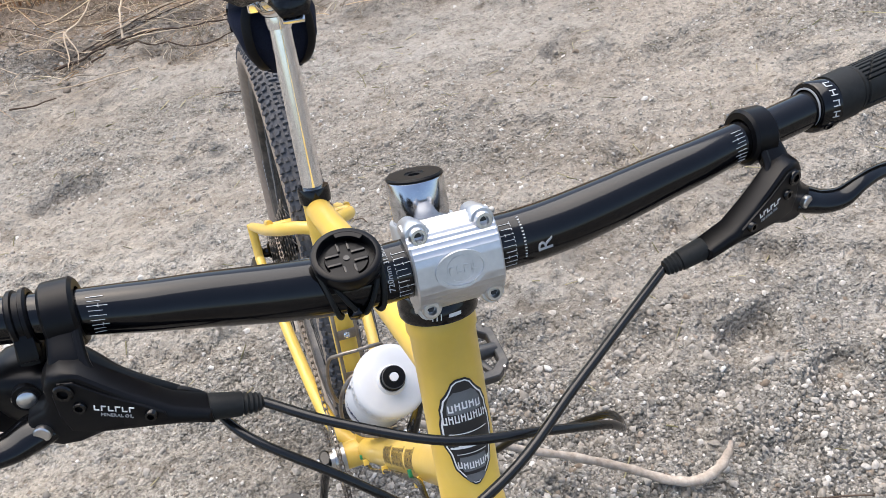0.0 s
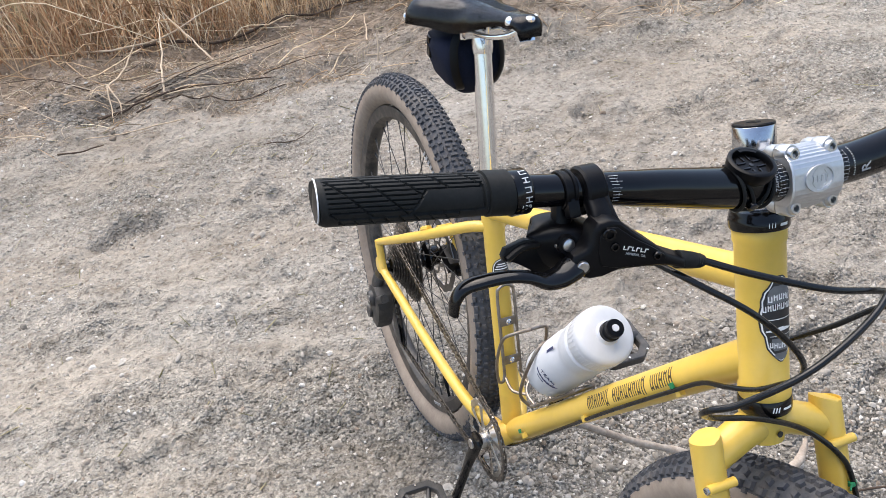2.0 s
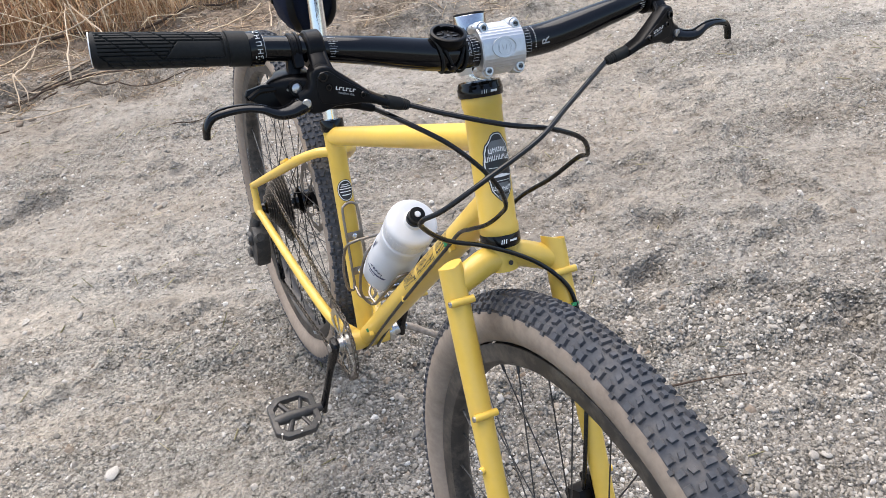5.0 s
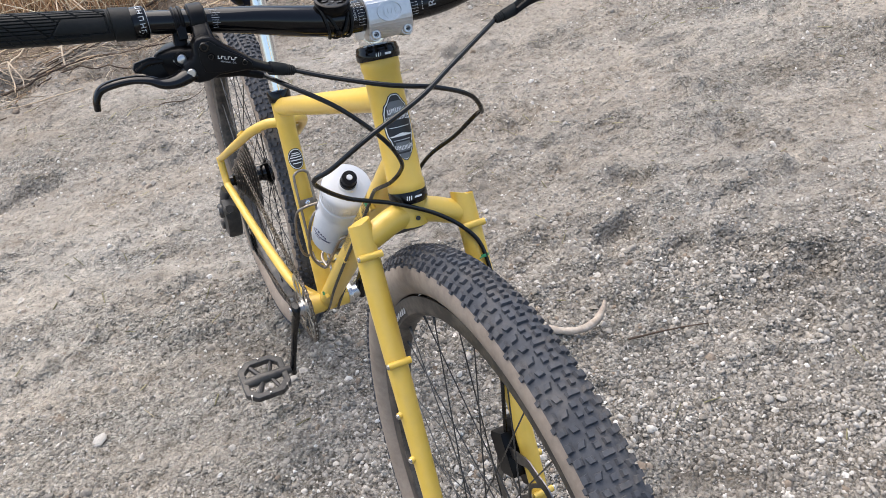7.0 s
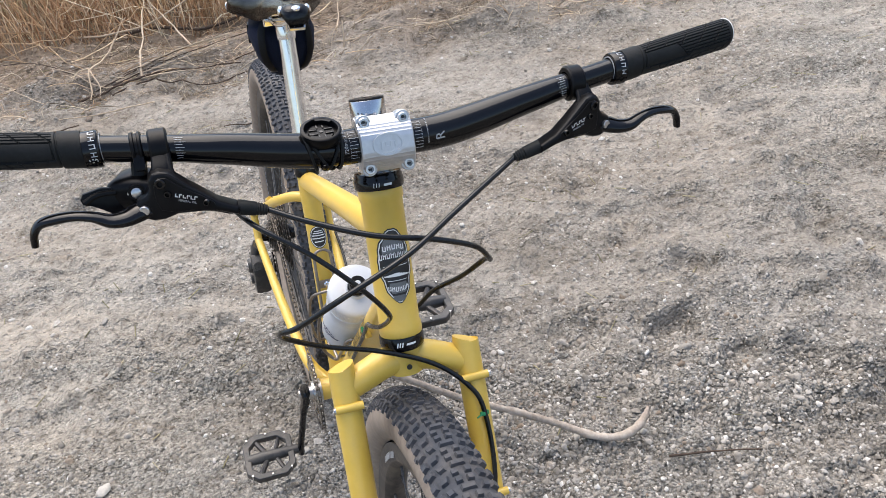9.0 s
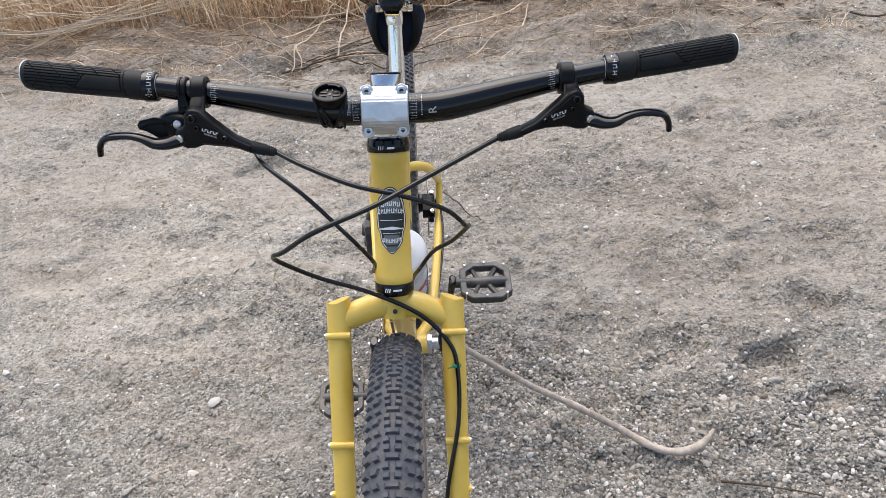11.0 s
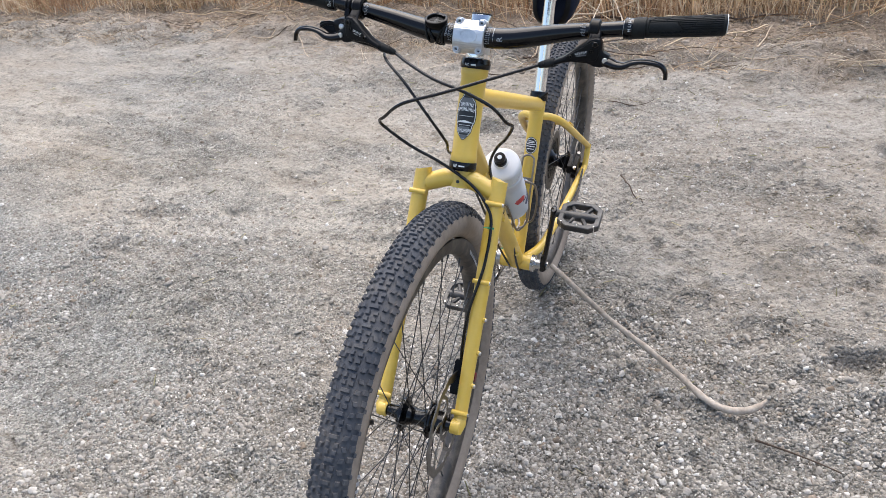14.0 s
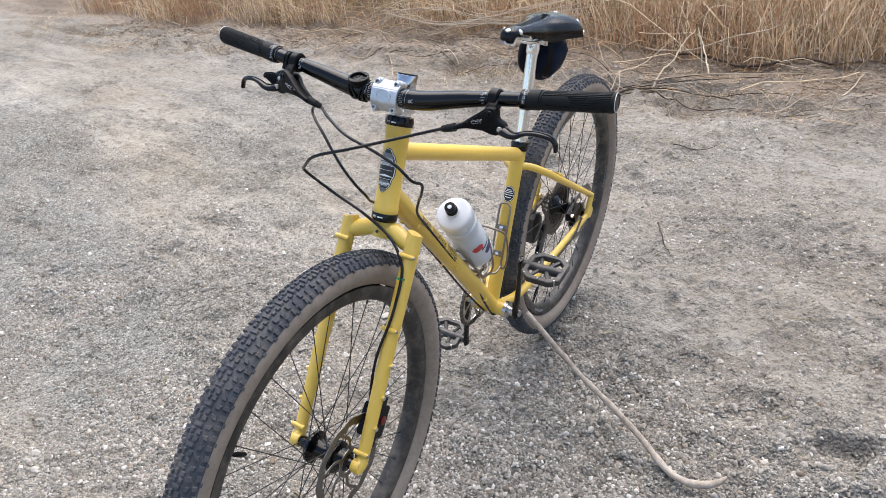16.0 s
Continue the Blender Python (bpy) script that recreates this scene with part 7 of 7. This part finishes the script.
# standing and leaning stalks
for pts, r in (([(-1.75, 3.95, 0.02), (-1.335, 3.72, 0.07), (-0.868, 3.72, 0.22), (-0.70, 3.72, 0.27)], 0.0062), ([(-0.904, 3.36, 0.0), (-1.02, 3.52, 0.13), (-1.148, 3.68, 0.25)], 0.0050), ([(-1.128, 3.13, 0.0), (-1.14, 3.40, 0.11), (-1.161, 3.68, 0.24)], 0.0050),
               ([(-1.36, 3.20, 0.04), (-1.31, 3.40, 0.09), (-1.25, 3.60, 0.15)], 0.0048), ([(-1.36, 3.20, 0.05), (-1.34, 3.08, 0.03), (-1.317, 2.976, 0.008)], 0.0036), ([(-1.36, 3.20, 0.05), (-1.41, 3.18, 0.03), (-1.437, 3.15, 0.008)], 0.0036),
               ([(-1.36, 3.20, 0.05), (-1.31, 3.12, 0.04), (-1.30, 3.05, 0.008)], 0.0036), ([(-0.20, 3.09, 0.0), (-0.19, 3.10, 0.05), (-0.185, 3.12, 0.11)], 0.0050)):
    stalk("leaning_stalk", pts, r, PALE, "bare pale stalk leaning over the verge", "stalk", "leaning stalks", 7)
# lying stalks
rb = random.Random(8)
for k in range(7):
    w = lambda e: rb.uniform(-e, e)
    q = rb.uniform(-0.10, 0.12)
    stalk("dry_stalk", [(-1.24 + q + w(0.05), 3.14 + 0.5 * q + w(0.022), 0.012 + rb.uniform(0, 0.02)), (-0.95 + w(0.06), 3.26 + w(0.022), 0.022 + 0.005 * k), (-0.62 + q + w(0.06), 3.42 + 0.4 * q + w(0.03), 0.018 + 0.004 * k)], rb.uniform(0.0024, 0.0046), PALE if k % 3 else DARK_TWIG, "loose dry stalk in a small bundle on the verge", "stalk", "dry stalks on the verge", 6, True)
stalk("dead_vine", [(-1.22, 2.97, 0.010), (-1.0, 3.02, 0.014), (-0.80, 2.99, 0.012), (-0.60, 3.01, 0.012)], 0.0042, DARK_TWIG, "dark dead vine lying along the foot of the verge", "vine")
stalk("twig", [(-1.50, 2.77, 0.008), (-1.41, 2.765, 0.012), (-1.33, 2.80, 0.014)], 0.0040, DARK_TWIG, "small dark curved twig lying on the dirt")
stalk("twig", [(-0.69, 2.57, 0.006), (-0.60, 2.58, 0.010), (-0.50, 2.63, 0.008)], 0.0026, DARK_TWIG, "small dark curved twig lying on the dirt")
for pts in ([(-0.45, 2.98, 0.012), (-0.37, 3.12, 0.015), (-0.28, 3.28, 0.02)], [(-0.23, 3.30, 0.015), (-0.215, 3.55, 0.03)], [(-3.65, 3.05, 0.012), (-3.2, 3.08, 0.016), (-2.80, 3.11, 0.012)], [(-3.95, 3.42, 0.02), (-3.6, 3.58, 0.03), (-3.30, 3.72, 0.03)], [(0.5, 3.35, 0.012), (0.8, 3.42, 0.016), (1.15, 3.40, 0.012)]):
    stalk("dry_stalk", pts, 0.0042, PALE, "loose dry stalk lying on the verge", "stalk", "dry stalks on the verge", 6)
rv = random.Random(31)
for k in range(72):
    x = rv.uniform(-4.4, 1.8)
    y = float(verge(np.array(x))) - rv.uniform(0.0, 0.95)
    L, a = rv.uniform(0.12, 0.55), rv.uniform(-0.9, 0.9) + (math.pi if rv.random() < 0.5 else 0)
    lift = rv.choice((0.004, 0.006, 0.02, 0.05)) * rv.uniform(0.6, 1.5)
    p = [(x + L * q * math.cos(a) + rv.uniform(-0.02, 0.02), y + L * q * math.sin(a) * 0.7 + rv.uniform(-0.02, 0.02), 0.014 + lift * q) for q in (0, 0.35, 0.7, 1)]
    stalk("dry_stalk", p, rv.uniform(0.0014, 0.0034), PALE if rv.random() < 0.60 else DARK_TWIG, "loose dry stalk lying on the verge", "stalk", "dry stalks on the verge", 6)
# a bundle of reeds swept over, gathered at one end and fanning out at the other
ARCHES = (((-4.25, 0.03), (-4.05, 0.11), (-3.67, 0.24), (-3.40, 0.29), (-3.08, 0.29), (-2.75, 0.24), (-2.45, 0.25), (-1.9, 0.33)),
          ((-3.70, 0.23), (-3.42, 0.19), (-3.12, 0.17), (-2.81, 0.20), (-2.45, 0.24), (-2.0, 0.30)),
          ((-4.30, 0.05), (-4.05, 0.04), (-3.70, 0.0), (-3.40, 0.04), (-3.10, 0.11), (-2.75, 0.18), (-2.35, 0.25), (-1.95, 0.33)))
for k in range(15):
    y = 3.60 + 0.10 * rv.random()
    swell, shift = rv.uniform(0.75, 1.15), rv.uniform(-0.12, 0.10)
    pts = [(x + shift * (0.3 + 0.5 * abs(x + 3.0)), y + 0.10 * max(0.0, x + 2.6) + rv.uniform(-0.02, 0.02), z * swell + rv.uniform(-0.015, 0.015)) for x, z in ARCHES[k % 3]]
    stalk("bent_reed", pts, rv.uniform(0.0030, 0.0056), PALE, "long pale reed bent over in a swept bundle", "reed", "swept bundle of reeds", 6, True)


# ================= dry weeds of the verge =================
def blades(rs, bx, by, h, w, lean, bend):
    """Ribbons of four cross lines each, bent over by a random amount."""
    n = len(bx)
    bz = ground_z(bx, by) - 0.01
    a = rs.uniform(0, 6.28, n)
    f = a + rs.uniform(-1.2, 1.2, n)
    vs = []
    for q, wq in ((0, 1.0), (0.4, 0.85), (0.75, 0.6), (1.0, 0.12)):
        out = (lean * q + bend * q * q) * h
        up = h * (q - 0.35 * bend * q * q)
        cx, cy, cz = bx + out * np.cos(a), by + out * np.sin(a), bz + up
        dx, dy = -np.sin(f) * w * wq / 2, np.cos(f) * w * wq / 2
        vs += [np.stack([cx - dx, cy - dy, cz], -1), np.stack([cx + dx, cy + dy, cz], -1)]
    v = np.stack(vs, 1)
    q = np.array([(0, 1, 3, 2), (2, 3, 5, 4), (4, 5, 7, 6)])
    f4 = q[None] + (np.arange(n) * 8)[:, None, None]
    return v.reshape(-1, 3), f4.reshape(-1, 4)


def field(name, seed, count, mat, hlo, hhi, wlo, whi, depth, label, lean=0.25, bend=0.5, front=0.0, patch=1.6, cut=0.35):
    rs = np.random.RandomState(seed)
    bx = rs.uniform(-9.0, 5.0, count * 3)
    by = verge(bx) + front + depth * rs.beta(1.0, 1.6, count * 3)
    p = 0.5 + 0.5 * np.sin(bx * patch + seed) * np.sin(by * patch * 1.3 + 2 * seed + bx)
    k = rs.uniform(0, 1, count * 3) < np.clip((p - cut) * 2.2, 0.06, 1)
    bx, by = bx[k][:count], by[k][:count]
    n = len(bx)
    h = rs.uniform(hlo, hhi, n) * (0.55 + 0.45 * smooth(-0.1, 0.6, by - verge(bx)))
    v, f = blades(rs, bx, by, h, rs.uniform(wlo, whi, n), np.abs(rs.normal(0, lean, n)), np.abs(rs.normal(0, bend, n)))
    ob = tagged(new(name, mesh_from(name, v, f, mat)), label, "grass", kind="stuff")
    return ob


field("dry_grass", 3, 16000, STRAW, 0.22, 0.75, 0.0035, 0.0085, 3.2, "tall dry straw-coloured grass along the verge", 0.20, 0.38)
field("dry_grass", 11, 12000, RUSTY, 0.15, 0.6, 0.004, 0.009, 3.4, "rust-brown dead weeds among the straw", 0.30, 0.45, 0.0, 2.3, 0.3)
field("dry_grass", 17, 12000, GREENISH, 0.12, 0.5, 0.003, 0.007, 3.0, "grey-green weeds among the dry grass", 0.55, 0.6, 0.05, 1.1, 0.55)
field("straw_litter", 23, 5000, STRAW, 0.03, 0.11, 0.0018, 0.004, 1.1, "flattened straw litter on the bare verge", 1.9, 1.5, -0.92, 2.9, 0.38)
field("straw_litter", 29, 16000, MOULD, 0.03, 0.11, 0.0018, 0.004, 1.1, "small grey dead tufts on the bare verge", 0.9, 1.1, -0.90, 3.7, 0.45)


def seed_heads(seed, count):
    """Small pale husks caught all through the weeds."""
    rs = np.random.RandomState(seed)
    bx = rs.uniform(-8.0, 4.0, count)
    d = rs.beta(1.0, 1.7, count) * 2.6
    by = verge(bx) + d
    bz = ground_z(bx, by) + rs.uniform(0.02, 0.60, count) * smooth(-0.1, 0.5, d)
    w = rs.uniform(0.005, 0.013, count)
    v = OCT_V[None] * (1 + rs.uniform(-0.4, 0.4, (count, 6, 1))) * w[:, None, None] / 2 * np.array([1.0, 1.0, 0.7])
    v = v + np.stack([bx, by, bz], -1)[:, None, :]
    f = OCT_F[None] + (np.arange(count) * 6)[:, None, None]
    tagged(new("seed_husks", mesh_from("seed_husks", v.reshape(-1, 3), f.reshape(-1, 3), STRAW)), "small pale husks among the weeds", "husks", kind="stuff")


seed_heads(41, 16000)


def tangle(name, seed, count, mat, label, x0, x1, y0, y1, lo, hi, llo, lhi, rlo=0.0013, rhi=0.0030):
    """Long thin arching stems that cross each other."""
    rs = np.random.RandomState(seed)
    vs, fs, base = [], [], 0
    for k in range(count):
        x = rs.uniform(x0, x1)
        y = float(verge(np.array(x))) + rs.uniform(y0, y1)
        a, L = rs.uniform(0, 6.28), rs.uniform(llo, lhi)
        h, r = rs.uniform(lo, hi), rs.uniform(rlo, rhi)
        bend = rs.uniform(-0.5, 0.5)
        n = 8
        for i in range(n + 1):
            q = i / n
            cx, cy = x + L * q * math.cos(a + bend * q), y + L * q * math.sin(a + bend * q) * 0.5
            c = np.array([cx, cy, float(ground_z(cx, cy)) + h * math.sin(q * rs.uniform(1.9, 2.1)) + 0.01])
            for j in range(3):
                w = 2 * math.pi * j / 3
                vs.append(c + r * np.array([-math.sin(a) * math.cos(w), math.cos(a) * math.cos(w), math.sin(w)]))
        for i in range(n):
            for j in range(3):
                p, q2 = base + i * 3 + j, base + i * 3 + (j + 1) % 3
                fs.append((p, q2, q2 + 3, p + 3))
        base += (n + 1) * 3
    tagged(new(name, mesh_from(name, vs, fs, mat)), label, "stems", kind="stuff")


tangle("fallen_stems", 61, 420, STRAW, "broken straw stems matted on the bare verge", -7.8, 2.6, -0.92, 0.05, 0.004, 0.03, 0.05, 0.22, 0.0010, 0.0024)
tangle("fallen_stems", 67, 1500, MOULD, "grey dead stems matted on the bare verge", -7.8, 2.6, -0.92, 0.05, 0.004, 0.04, 0.04, 0.20, 0.0010, 0.0022)
tangle("dry_stems", 47, 420, STRAW, "tangle of thin arching dry stems in the weeds", -7.0, 3.5, -0.05, 1.6, 0.08, 0.55, 0.35, 1.1)


tangle("dry_stems", 71, 280, STRAW, "long pale broken reeds slumped over the front of the weeds", -7.0, 3.0, -0.15, 0.55, 0.04, 0.32, 0.4, 1.3, 0.0016, 0.0034)


def slivers(seed, count):
    """Short bits of broken stem strewn over the dirt, thicker towards the verge."""
    rs = np.random.RandomState(seed)
    x, y = rs.uniform(-4.6, 2.4, count), -0.4 + 4.2 * rs.beta(2.2, 1.1, count)
    a, L, r = rs.uniform(0, 6.28, count), rs.uniform(0.012, 0.06, count), rs.uniform(0.0008, 0.0020, count)
    z = ground_z(x, y) + clods(x, y) + 0.004
    tilt = rs.uniform(-0.25, 0.25, count)
    dx, dy, dz = np.cos(a) * L / 2, np.sin(a) * L / 2, tilt * L / 2
    vs = []
    for q in (-1, 1):
        for w in (0.0, 2.094, 4.189):
            o, up = np.cos(w) * r, np.sin(w) * r
            vs.append(np.stack([x + q * dx - np.sin(a) * o, y + q * dy + np.cos(a) * o, z + q * dz + up], -1))
    v = np.stack(vs, 1).reshape(-1, 3)
    quad = np.array([(0, 1, 4, 3), (1, 2, 5, 4), (2, 0, 3, 5)])
    for name, mat, take, label in (("stem_bits", GREENISH, slice(0, None, 2), "short pale bits of broken stem on the dirt"), ("stem_bits", GREENISH, slice(1, None, 2), "short brown bits of broken stem on the dirt")):
        ids = np.arange(count)[take]
        vv = v.reshape(count, 6, 3)[ids].reshape(-1, 3)
        ff = (quad[None] + (np.arange(len(ids)) * 6)[:, None, None]).reshape(-1, 4)
        ob = tagged(new(name, mesh_from(name, vv, ff, mat)), label, kind="stuff")
        ob.parent = ground


slivers(53, 900)
